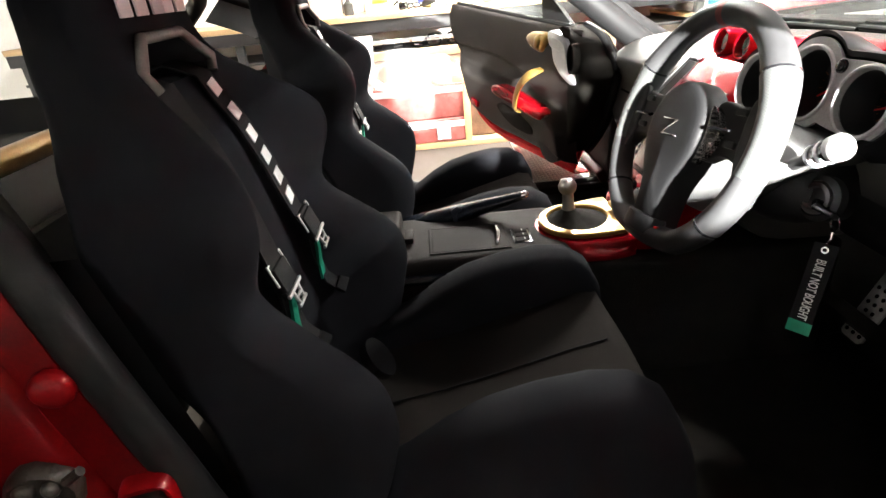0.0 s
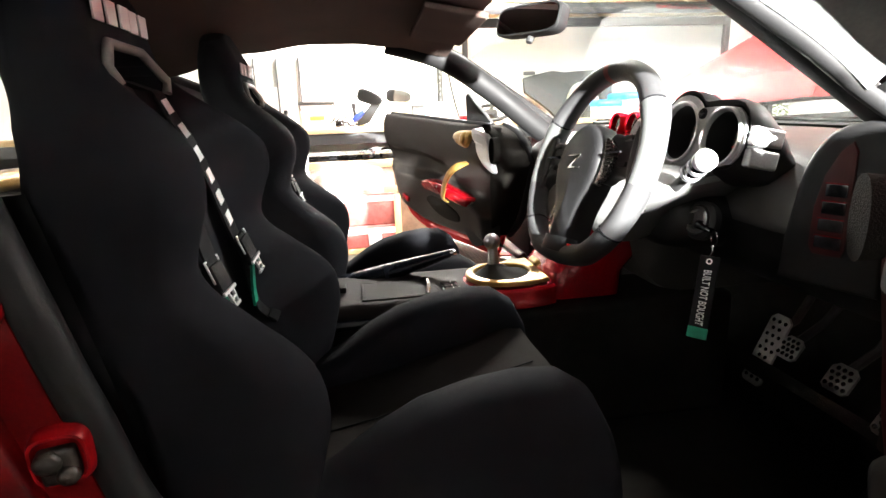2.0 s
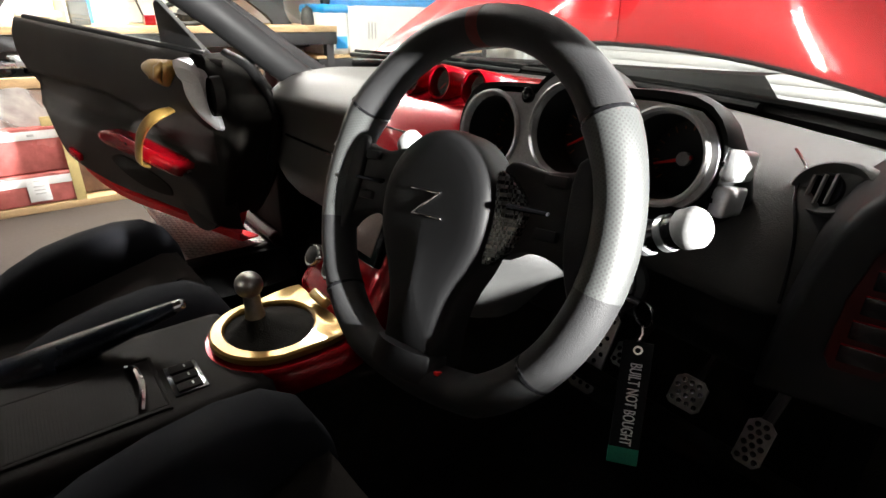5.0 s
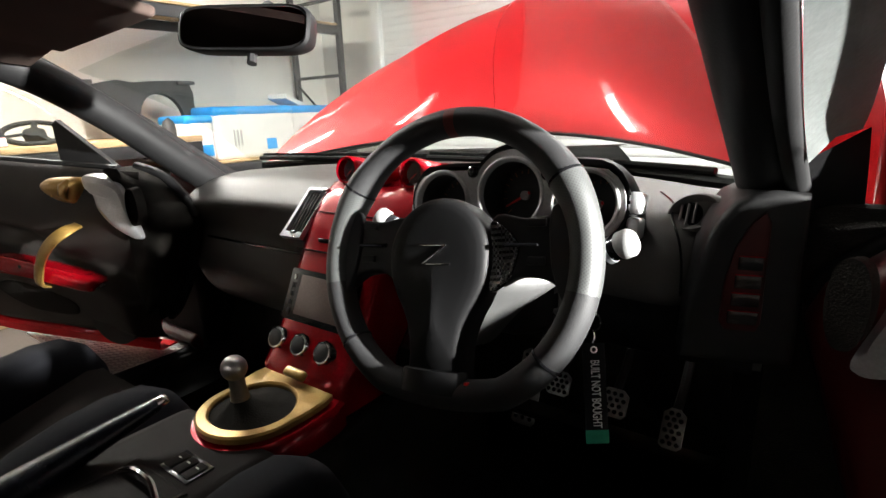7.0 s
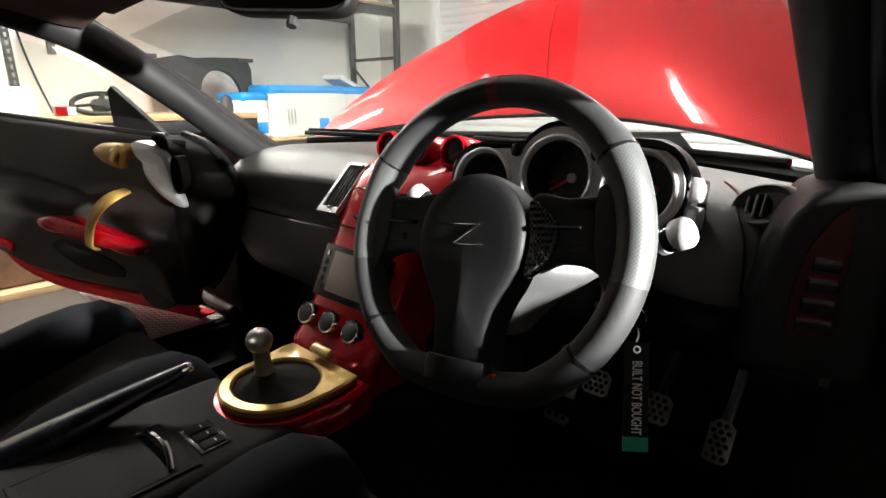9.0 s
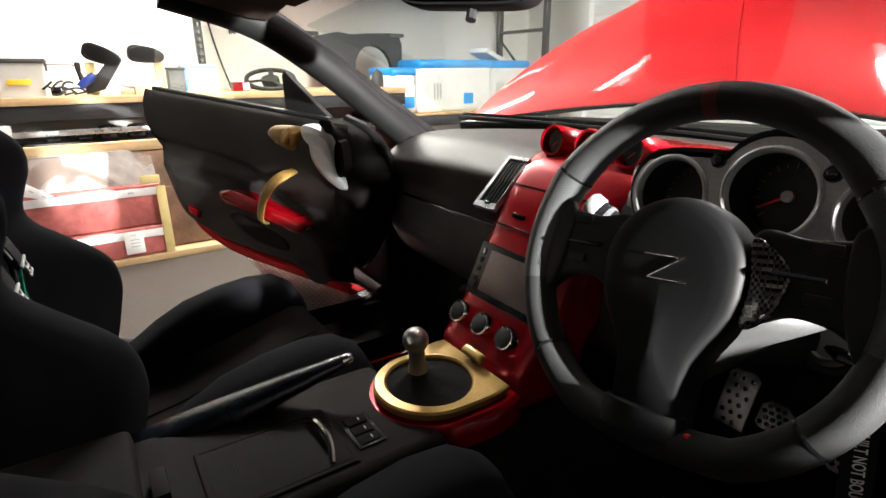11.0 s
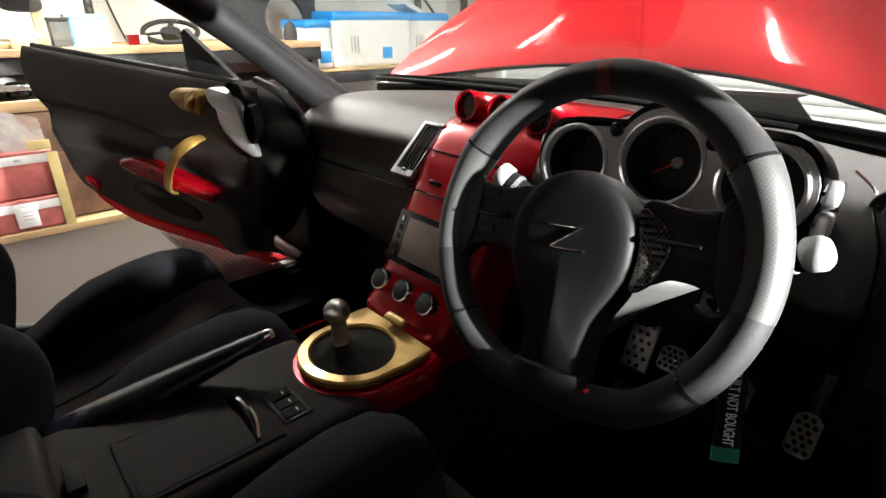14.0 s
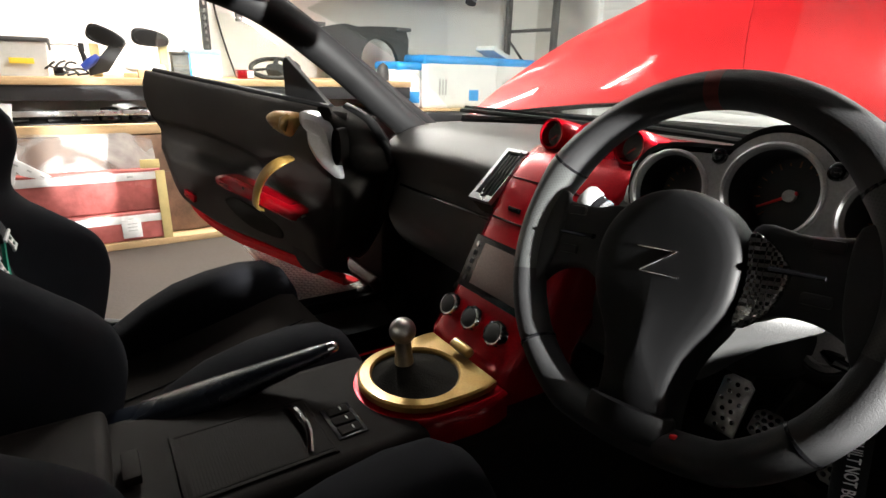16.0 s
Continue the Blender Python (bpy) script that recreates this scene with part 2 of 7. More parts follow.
# ---- mesh tools ----
def finish(name, bm, material, parent=None, label="", sharp=40):
    bmesh.ops.recalc_face_normals(bm, faces=bm.faces[:])
    me = bpy.data.meshes.new(name)
    bm.to_mesh(me)
    bm.free()
    me.materials.append(material)
    me.polygons.foreach_set("use_smooth", [True] * len(me.polygons))
    me.set_sharp_from_angle(angle=radians(sharp))
    ob = new(name, me)
    if parent is not None:
        ob.parent = parent
        base = parent
        m = Matrix.Identity(4)
        while base is not None:
            m = m @ base.matrix_basis if base.parent is None else m
            base = base.parent
        ob.matrix_parent_inverse = m.inverted() if parent.parent is None else Matrix.Identity(4)
    if label:
        tagged(ob, label)
    return ob


def thing(name, base, label, category, group=""):
    e = new(name)
    e.empty_display_size = 0.05
    e.matrix_basis = Matrix.Translation(base)
    return tagged(e, label, category, group)


def part(name, bm, material, parent, label="", sharp=40):
    return finish(name, bm, material, parent, label, sharp)


def box(c, s, bev=0.0, rot=None, bm=None, seg=2):
    """A box round c with sizes s, its edges rounded."""
    bm = bm or bmesh.new()
    r = bmesh.ops.create_cube(bm, size=1)
    vs = r["verts"]
    bmesh.ops.scale(bm, vec=s, verts=vs)
    if bev:
        es = list({e for v in vs for e in v.link_edges})
        g = bmesh.ops.bevel(bm, geom=es, offset=min(bev, min(s) * 0.49), segments=seg, affect="EDGES", profile=0.6)
        vs = list({v for f in g["faces"] for v in f.verts} | {v for v in vs if v.is_valid})
    m = Matrix.Translation(c) @ (rot.to_4x4() if rot is not None else Matrix.Identity(4))
    bmesh.ops.transform(bm, matrix=m, verts=vs)
    return bm


def loft(rings, bm=None, closed=True, cap=True):
    """A skin over rings of points, each with the same number of points."""
    bm = bm or bmesh.new()
    vr = [[bm.verts.new(p) for p in r] for r in rings]
    k = len(rings[0])
    for a, b in zip(vr, vr[1:]):
        for i in range(k if closed else k - 1):
            j = (i + 1) % k
            bm.faces.new((a[i], a[j], b[j], b[i]))
    if cap and closed:
        bm.faces.new(vr[0][::-1])
        bm.faces.new(vr[-1])
    return bm


def tube(points, r, n=10, closed=False, bm=None, flat=1.0, up=(0, 0, 1)):
    """A round or flattened bar along points; r may be a list."""
    pts = [Vector(p) for p in points]
    k = len(pts)
    rings = []
    for i, p in enumerate(pts):
        a = pts[(i - 1) % k] if closed or i else p
        b = pts[(i + 1) % k] if closed or i < k - 1 else p
        d = (b - a).normalized()
        u = Vector(up)
        s = d.cross(u)
        if s.length < 1e-4:
            s = d.cross(Vector((1, 0, 0)))
        s.normalize()
        w = s.cross(d).normalized()
        rad = r[i] if isinstance(r, (list, tuple)) else r
        rings.append([p + rad * (math.cos(t) * s + flat * math.sin(t) * w) for t in (2 * math.pi * j / n for j in range(n))])
    if closed:
        rings.append(rings[0])
        bm = bm or bmesh.new()
        vr = [[bm.verts.new(q) for q in ring] for ring in rings[:-1]]
        for i in range(k):
            a, b = vr[i], vr[(i + 1) % k]
            for j in range(n):
                bm.faces.new((a[j], a[(j + 1) % n], b[(j + 1) % n], b[j]))
        return bm
    return loft(rings, bm)


def lathe(profile, m=None, n=32, bm=None):
    """A turned body: (radius, height) pairs round z, set by m."""
    bm = bm or bmesh.new()
    m = m or Matrix.Identity(4)
    rings = [[m @ Vector((r * math.cos(a), r * math.sin(a), h)) for a in (2 * math.pi * j / n for j in range(n))] for r, h in profile]
    return loft(rings, bm, True, True)


def slab(outline, depth, m=None, bev=0.0, bm=None, seg=2):
    """A plate: a flat outline in x, y made depth thick along z, set by m."""
    bm = bm or bmesh.new()
    f = bm.faces.new([bm.verts.new((x, y, 0)) for x, y in outline])
    ext = bmesh.ops.extrude_face_region(bm, geom=[f])
    top = [v for v in ext["geom"] if isinstance(v, bmesh.types.BMVert)]
    bmesh.ops.translate(bm, vec=(0, 0, depth), verts=top)
    vs = list(f.verts) + top
    if bev:
        tf = [g for g in ext["geom"] if isinstance(g, bmesh.types.BMFace)]
        es = list({e for g in tf for e in g.edges})
        bmesh.ops.bevel(bm, geom=es, offset=bev, segments=seg, affect="EDGES", profile=0.6)
    if m is not None:
        bmesh.ops.transform(bm, matrix=m, verts=bm.verts[:])
    return bm


def curve(pts, n=8, closed=False):
    """A smooth line through points."""
    p = [Vector(q) for q in pts]
    k = len(p)
    out = []
    for i in range(k if closed else k - 1):
        a, b, c, d = (p[(i + j) % k] if closed else p[min(max(i + j, 0), k - 1)] for j in (-1, 0, 1, 2))
        for s in range(n):
            t = s / n
            out.append(0.5 * (2 * b + (c - a) * t + (2 * a - 5 * b + 4 * c - d) * t * t + (3 * b - a - 3 * c + d) * t ** 3))
    if not closed:
        out.append(p[-1])
    return out


def steps(table, v):
    """A value read from (key, value...) rows, smoothly between them."""
    if v <= table[0][0]:
        return table[0][1]
    for (a, p), (b, q) in zip(table, table[1:]):
        if v <= b:
            t = (v - a) / (b - a)
            t = t * t * (3 - 2 * t)
            return p + (q - p) * t
    return table[-1][1]


def axes(o, x, y):
    """A pose with its x and y axes along x and y."""
    x = Vector(x).normalized()
    z = x.cross(Vector(y)).normalized()
    y = z.cross(x)
    m = Matrix((x, y, z)).transposed().to_4x4()
    m.translation = o
    return m


def lettering(name, words, size, m, material, parent, depth=0.0006, label=""):
    c = bpy.data.curves.new(name, "FONT")
    c.body, c.size, c.extrude, c.align_x, c.align_y = words, size, depth, "CENTER", "CENTER"
    tmp = bpy.data.objects.new(name, c)
    scene.collection.objects.link(tmp)
    me = bpy.data.meshes.new_from_object(tmp.evaluated_get(bpy.context.evaluated_depsgraph_get()))
    bpy.data.objects.remove(tmp)
    bm = bmesh.new()
    bm.from_mesh(me)
    bmesh.ops.transform(bm, matrix=m, verts=bm.verts[:])
    return finish(name, bm, material, parent, label)


# ---- garage ----
FZ = 0.0
WL, WF, WR, WB, CZ = -3.95, 4.15, 3.6, -4.2, 2.75


def setting(name, bm, material, label):
    return tagged(finish(name, bm, material), label, name.split("_")[0], kind="structure")


setting("floor", box(((WL + WR) / 2, (WF + WB) / 2, FZ - 0.05), (WR - WL + 0.4, WF - WB + 0.4, 0.1)), FLOORPAINT, "brown-grey bare concrete garage floor")
setting("wall_west", box((WL - 0.06, (WF + WB) / 2, CZ / 2), (0.12, WF - WB + 0.4, CZ)), WALLPAINT, "white painted garage wall behind the bench")
setting("wall_north", box(((WL + WR) / 2, WF + 0.06, CZ / 2), (WR - WL, 0.12, CZ)), WALLPAINT, "white painted garage end wall")
setting("wall_east", box((WR + 0.06, (WF + WB) / 2, CZ / 2), (0.12, WF - WB + 0.4, CZ)), WALLPAINT, "white painted garage wall")
setting("wall_south", box(((WL + WR) / 2, WB - 0.06, CZ / 2), (WR - WL, 0.12, CZ)), WALLPAINT, "white painted garage rear wall")
setting("ceiling", box(((WL + WR) / 2, (WF + WB) / 2, CZ + 0.05), (WR - WL + 0.4, WF - WB + 0.4, 0.1)), CEILPAINT, "grey boarded garage ceiling")


def roller_shutter():
    e = thing("roller_shutter", (0, WF, 0), "white ribbed metal roller shutter closing the garage", "shutter")
    e["kind"] = "structure"
    n = 34
    prof = [(0.002, 0.0), (0.0045, 0.008), (0.005, 0.03), (0.0045, 0.056), (0.002, 0.064)]
    x0, x1 = -3.05, 3.0
    me = None
    for i in range(n):
        if me is None:
            bm = loft([[(x, WF - 0.015 - d, z) for d, z in prof] + [(x, WF - 0.008, 0.064), (x, WF - 0.008, 0)] for x in (x0, x1)])
            first = part("slat", bm, SHUTTER, e)
            me = first
        else:
            s = me.copy()
            scene.collection.objects.link(s)
            s.location = (0, 0, i * 0.0665)
    part("guide_rail", box((x0 - 0.05, WF - 0.04, 1.2), (0.10, 0.07, 2.4), 0.006), SHUTTER, e)
    part("guide_rail", box((x1 + 0.05, WF - 0.04, 1.2), (0.10, 0.07, 2.4), 0.006), SHUTTER, e)
    part("header_box", box(((x0 + x1) / 2, WF - 0.15, 2.48), (x1 - x0 + 0.3, 0.28, 0.36), 0.01), SHUTTER, e)


roller_shutter()


def tube_light(place, length, along, label):
    e = thing("tube_light", place, label, "ceiling light", "tube lights")
    x, y, z = place
    s = (length, 0.09, 0.05) if along == "x" else (0.09, length, 0.05)
    part("housing", box((x, y, z + 0.045), s, 0.008), SHUTTER, e)
    d = Vector((length / 2 - 0.03, 0, 0)) if along == "x" else Vector((0, length / 2 - 0.03, 0))
    p = Vector((x, y, z))
    part("tube", tube([p - d, p + d], 0.014, 12), TUBEGLOW, e, "glowing white tube")


tube_light((0.2, 3.55, 2.66), 1.8, "x", "white ceiling tube light, lit, over the car's nose")
tube_light((-0.33, 1.0, 2.66), 0.66, "y", "white ceiling tube light, lit, above the bonnet")
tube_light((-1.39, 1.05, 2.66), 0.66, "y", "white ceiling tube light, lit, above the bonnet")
tube_light((-3.2, 1.0, 2.66), 3.0, "y", "white ceiling tube light, lit, over the bench")
# Unseen tube, added only to fill light on the driver's side.
tube_light((2.6, -0.5, 2.66), 0.42, "y", "added tube light, out of view, brightening the driver's side")
tube_light((0.0, -3.6, 2.66), 1.8, "x", "white ceiling tube light, lit, behind the car")

YELLOWTAPE = mat("pale_yellow_tape", (0.62, 0.50, 0.22), 0.6, 0, 0.15, 12)

# bench along the west wall
BX, BZ, BY0, BY1 = -3.18, 0.95, -3.0, 2.2


def workbench():
    e = thing("workbench", (BX, 0, 0), "long pine-topped workbench against the white wall", "workbench")
    part("bench_top", box(((BX + WL) / 2, (BY0 + BY1) / 2, BZ - 0.02), (BX - WL, BY1 - BY0, 0.04), 0.004), WOOD, e, "pale pine top")
    part("apron", box((BX - 0.03, (BY0 + BY1) / 2, BZ - 0.085), (0.03, BY1 - BY0, 0.085), 0.003), RACKSTEEL, e, "black front rail")
    part("shelf", box(((BX + WL) / 2 - 0.05, (BY0 + BY1) / 2, 0.68), (BX - WL - 0.1, BY1 - BY0, 0.02), 0.003), GREYPLASTIC, e)
    for y in (BY0 + 0.1, -1.3, 0.75, BY1 - 0.05):
        part("leg", box((BX - 0.06, y, 0.43), (0.06, 0.06, 0.86), 0.004), RACKSTEEL, e)


workbench()


def shelf_rack():
    e = thing("storage_rack", (-3.55, 3.6, 0), "black steel storage rack with pine shelves in the corner", "rack")
    y1, x0, x1 = 3.72, WL + 0.06, BX - 0.05
    for x in (x0, x1):
        part("upright", box((x, y1, 1.25), (0.05, 0.05, 2.5), 0.004), RACKSTEEL, e)
    for z, y0 in ((0.72, 2.05), (1.86, 0.95)):
        part("shelf", box(((x0 + x1) / 2, (y0 + y1) / 2, z + 0.01), (x1 - x0 + 0.02, y1 - y0 + 0.02, 0.02), 0.003), WOOD, e, "pine shelf board")
        for x in (x0, x1):
            part("beam", box((x, (y0 + y1) / 2, z - 0.045), (0.035, y1 - y0, 0.08), 0.004), RACKSTEEL, e)
    part("leg", box((x1, 2.07, 0.34), (0.05, 0.05, 0.68), 0.004), RACKSTEEL, e)
    for z in (1.42, 2.1):
        part("brace", box(((x0 + x1) / 2, y1, z), (x1 - x0, 0.02, 0.03), 0.003), RACKSTEEL, e)
    part("brace", tube([(x0, y1, 1.36), (x1, y1, 0.80)], 0.012, 8), RACKSTEEL, e)


shelf_rack()


def insulation_pack(x, y, w, d, h, z=0.732):
    e = thing("insulation_pack", (x, y, z), "white plastic-wrapped pack with a blue top band on the rack shelf", "pack", "wrapped packs")
    bm = box((x, y, z + h * 0.46), (d, w, h * 0.92), 0.05, seg=4)
    part("white_wrap", bm, WHITEFILM, e, "white shrink film")
    bm = box((x, y, z + h * 0.905), (d + 0.006, w + 0.006, h * 0.20), 0.045, seg=4)
    part("blue_band", bm, BLUE, e, "blue shrink film top")
    for k in range(3):
        part("print", box((x + d / 2 + 0.002, y - w * 0.30 + 0.03 * k, z + h * 0.42), (0.004, 0.016, h * 0.3), 0.001), GREYPRINT, e, "grey printed bar")
    part("print", box((x + d / 2 + 0.002, y + w * 0.16, z + h * 0.26), (0.004, 0.10, 0.09), 0.002), BLUE, e, "blue printed square")


insulation_pack(-3.52, 2.265, 0.23, 0.42, 0.365)
insulation_pack(-3.50, 2.76, 0.76, 0.44, 0.425)
insulation_pack(-3.55, 3.40, 0.50, 0.42, 0.42)
e = thing("foam_offcut", (-3.5, 3.25, 1.155), "white foam offcut lying on the wrapped packs", "foam")
part("foam", box((-3.50, 3.25, 1.195), (0.22, 0.26, 0.045), 0.01, Euler((-0.35, 0, 0.2)).to_matrix()), WHITEFILM, e)


def tape_board(y0, y1, z0, z1, film, x, label):
    e = thing("wrapped_board", (x, (y0 + y1) / 2, z0), label, "wrapped board", "wrapped boards under the bench")
    part("film_wrap", box((x, (y0 + y1) / 2, (z0 + z1) / 2), (0.08, y1 - y0, z1 - z0), 0.012, seg=3), film, e)
    part("tape", box((x + 0.041, (y0 + y1) / 2, z1 - 0.04), (0.004, y1 - y0 - 0.01, 0.045), 0.001), WHITEFILM, e, "white printed tape")
    k = y0 + 0.1
    while k < y1 - 0.1:
        part("print", box((x + 0.044, k, z1 - 0.04), (0.003, 0.03, 0.012), 0.0005), GREYPRINT, e, "grey tape print")
        k += 0.27
    return e


tape_board(-0.75, 0.36, 0.045, 0.215, REDFILM, -2.92, "dusty red film-wrapped board with white tape, on the floor")
tape_board(-0.72, 0.35, 0.218, 0.46, REDFILM, -2.94, "red film-wrapped board with white printed tape")
e = thing("stretch_film", (-2.93, -0.1, 0.47), "cloudy stretch film over the weathered boards", "film")
part("sheet", slab([(-0.40, 0.462), (0.34, 0.462), (0.33, 0.62), (0.20, 0.665), (-0.05, 0.66), (-0.40, 0.68)], 0.003, axes((-2.93, 0, 0), (0, 1, 0), (0, 0, 1))), CLEARFILM, e)
e = thing("foam_sheet", (-2.88, -0.4, 0.3), "white plastic sheet folded in an L along the boards", "sheet")
part("upright", slab([(-0.46, 0.30), (-0.36, 0.34), (-0.30, 0.54), (-0.275, 0.83), (-0.42, 0.83), (-0.48, 0.55)], 0.006, axes((-2.885, 0, 0), (0, 1, 0), (0, 0, 1)), 0.001), WHITEFILM, e)
part("strip", slab([(-0.36, 0.56), (-0.31, 0.56), (-0.17, 0.455), (-0.21, 0.44), (-0.30, 0.47)], 0.006, axes((-2.877, 0, 0), (0, 1, 0), (0, 0, 1)), 0.001), WHITEFILM, e)
for k in range(3):
    part("print", box((-2.869, -0.31 + 0.05 * k, 0.525 - 0.034 * k), (0.002, 0.022, 0.008), 0, Euler((-0.6, 0, 0)).to_matrix()), GREYPRINT, e, "grey tape print")
e = thing("paper_label", (-2.87, 0.15, 0.08), "white paper label stuck on the red wrapped board", "label")
part("sheet", box((-2.874, 0.16, 0.12), (0.004, 0.10, 0.11), 0.001), WHITEFILM, e)
for i in range(3):
    part("print", box((-2.870, 0.165, 0.15 - 0.02 * i), (0.002, 0.05, 0.006), 0.0005), GREYPRINT, e, "grey printed bar")


def plank_stack():
    e = thing("board_stack", (-3.0, 0.75, 0), "weathered dark boards and pine battens stacked on edge", "boards")
    part("board", box((-3.02, 0.2, 0.34), (0.04, 2.3, 0.60), 0.004), DARKWOOD, e, "dark weathered board")
    part("board", box((-2.985, 0.62, 0.235), (0.03, 0.50, 0.37), 0.004), DARKWOOD, e, "dark weathered board")
    part("board", box((-3.06, 0.3, 0.50), (0.04, 2.5, 0.36), 0.004), CHIPBOARD, e)
    part("batten", box((-3.0, 0.3, 0.02), (0.26, 2.9, 0.04), 0.004), WOOD, e, "pine batten on the floor")
    part("batten", box((-3.03, 0.2, 0.675), (0.06, 2.4, 0.055), 0.004), WOOD, e, "pine batten")
    part("yellow_tape", box((-2.874, 0.345, 0.23), (0.004, 0.05, 0.44), 0.001), YELLOWTAPE, e, "yellow masking tape")
    part("yellow_tape", box((-2.884, 0.30, 0.49), (0.004, 0.10, 0.05), 0.001), YELLOWTAPE, e, "yellow masking tape")


plank_stack()


def wing_mirror(y, z, turn, lean, foot, label):
    e = thing("wing_mirror", (-3.4, y, BZ), label, "car mirror", "loose mirrors")
    m = Matrix.Translation((-3.4, y, z)) @ Euler((lean, 0, turn)).to_matrix().to_4x4()
    rings = []
    for k, d in ((0.05, -0.07), (0.5, -0.06), (0.85, -0.035), (1.0, 0.0), (1.0, 0.03), (0.9, 0.035)):
        rings.append([m @ Vector((d, 0.105 * k * math.copysign(abs(math.cos(a)) ** 0.7, math.cos(a)), (0.050 - 0.012 * math.cos(a)) * k * math.copysign(abs(math.sin(a)) ** 0.7, math.sin(a))))
                      for a in (2 * math.pi * j / 24 for j in range(24))])
    part("shell", loft(rings), RUBBER, e)
    part("trim_line", tube([m @ Vector((0.034, 0.10 * math.cos(a), 0.046 * math.sin(a))) for a in (2 * math.pi * j / 24 for j in range(24))], 0.002, 6, True), PLASTIC, e)
    if foot:
        part("foot", slab([(0.03, -0.02), (0.10, -0.03), (-0.02, -0.20), (-0.12, -0.225), (-0.12, -0.17), (-0.04, -0.10)], 0.05, axes((-3.42, y, z), (0, 1, 0), (0, 0, 1)), 0.01), PLASTIC, e, "black mounting foot")
    part("cover", box((-3.43, y - 0.075 if foot else y + 0.07, BZ + (z - BZ) * 0.42), (0.05, 0.05, (z - BZ) * 0.82), 0.006), YELLOWTAPE, e, "yellow card pack")
    return e


wing_mirror(0.21, 1.180, -0.3, -0.38, True, "gloss black car wing mirror standing on the bench")
wing_mirror(0.44, 1.185, 0.2, -0.12, False, "gloss black car wing mirror on a yellow card pack")


def storage_tub(y, w, h, label):
    e = thing("storage_tub", (-3.42, y, BZ), label, "plastic tub", "tubs on the bench")
    rings = [[(-3.42 + sx * (0.11 + 0.015 * k), y + sy * (w / 2 - 0.015 + 0.015 * k), BZ + 0.002 + h * k) for sx, sy in ((-1, -1), (1, -1), (1, 1), (-1, 1))] for k in (0, 1)]
    part("tub", loft(rings), CLEARTUB, e)
    part("lid", box((-3.42, y, BZ + h + 0.012), (0.27, w + 0.03, 0.025), 0.008), GREYPLASTIC, e, "dark grey lid")
    part("sticker", box((-3.288, y, BZ + h * 0.45), (0.004, w * 0.45, 0.03), 0.001), YELLOW, e, "yellow sticker")
    for s in (-1, 1):
        part("clip", box((-3.42, y + s * (w / 2 + 0.01), BZ + h * 0.9), (0.06, 0.012, 0.05), 0.004), GREYPLASTIC, e)


storage_tub(-0.22, 0.25, 0.185, "milky plastic tub with a dark lid on the bench")
e = thing("carton", (-3.6, 0.76, BZ), "white carton with a blue lid edge on the bench", "carton")
part("body", box((-3.6, 0.77, BZ + 0.075), (0.14, 0.22, 0.15), 0.006), WHITEFILM, e)
part("lid", box((-3.6, 0.77, BZ + 0.165), (0.145, 0.225, 0.03), 0.006), mat("pale_blue_card", (0.30, 0.50, 0.66), 0.5, 0, 0.1, 8), e, "pale blue lid")
part("spine", box((-3.525, 0.672, BZ + 0.08), (0.006, 0.03, 0.15), 0.002), BLUE, e, "blue printed edge")
e = thing("grey_case", (-3.42, 0.60, BZ), "dark grey plastic case on the bench", "case")
part("body", box((-3.42, 0.60, BZ + 0.07), (0.12, 0.10, 0.14), 0.008), GREYPLASTIC, e)
part("lid", box((-3.42, 0.60, BZ + 0.15), (0.125, 0.105, 0.02), 0.005), PLASTIC, e)


def pale_panels():
    for i in range(4):
        e = thing("panel_board", (-3.8, -1.0 + 0.20 * i, BZ), "pale grey narrow board leaning on the wall above the bench", "board", "boards on the wall")
        part("board", box((-3.83, -1.02 + 0.19 * i, BZ + 0.30), (0.03, 0.155, 0.60), 0.006, Euler((0, -0.10, 0)).to_matrix()), PALEBOARD, e)
        part("edge_strip", box((-3.80, -1.02 + 0.19 * i + 0.079, BZ + 0.30), (0.034, 0.014, 0.60), 0.002, Euler((0, -0.10, 0)).to_matrix()), GREYPLASTIC, e)
    e = thing("pinkish_panel", (-3.6, -0.85, BZ), "pale brown flat panel standing on the bench", "panel")
    part("board", box((-3.60, -0.80, BZ + 0.17), (0.03, 0.5, 0.34), 0.004), mat("pale_brown_board", (0.42, 0.34, 0.30), 0.6, 0, 0.1, 4), e)


pale_panels()


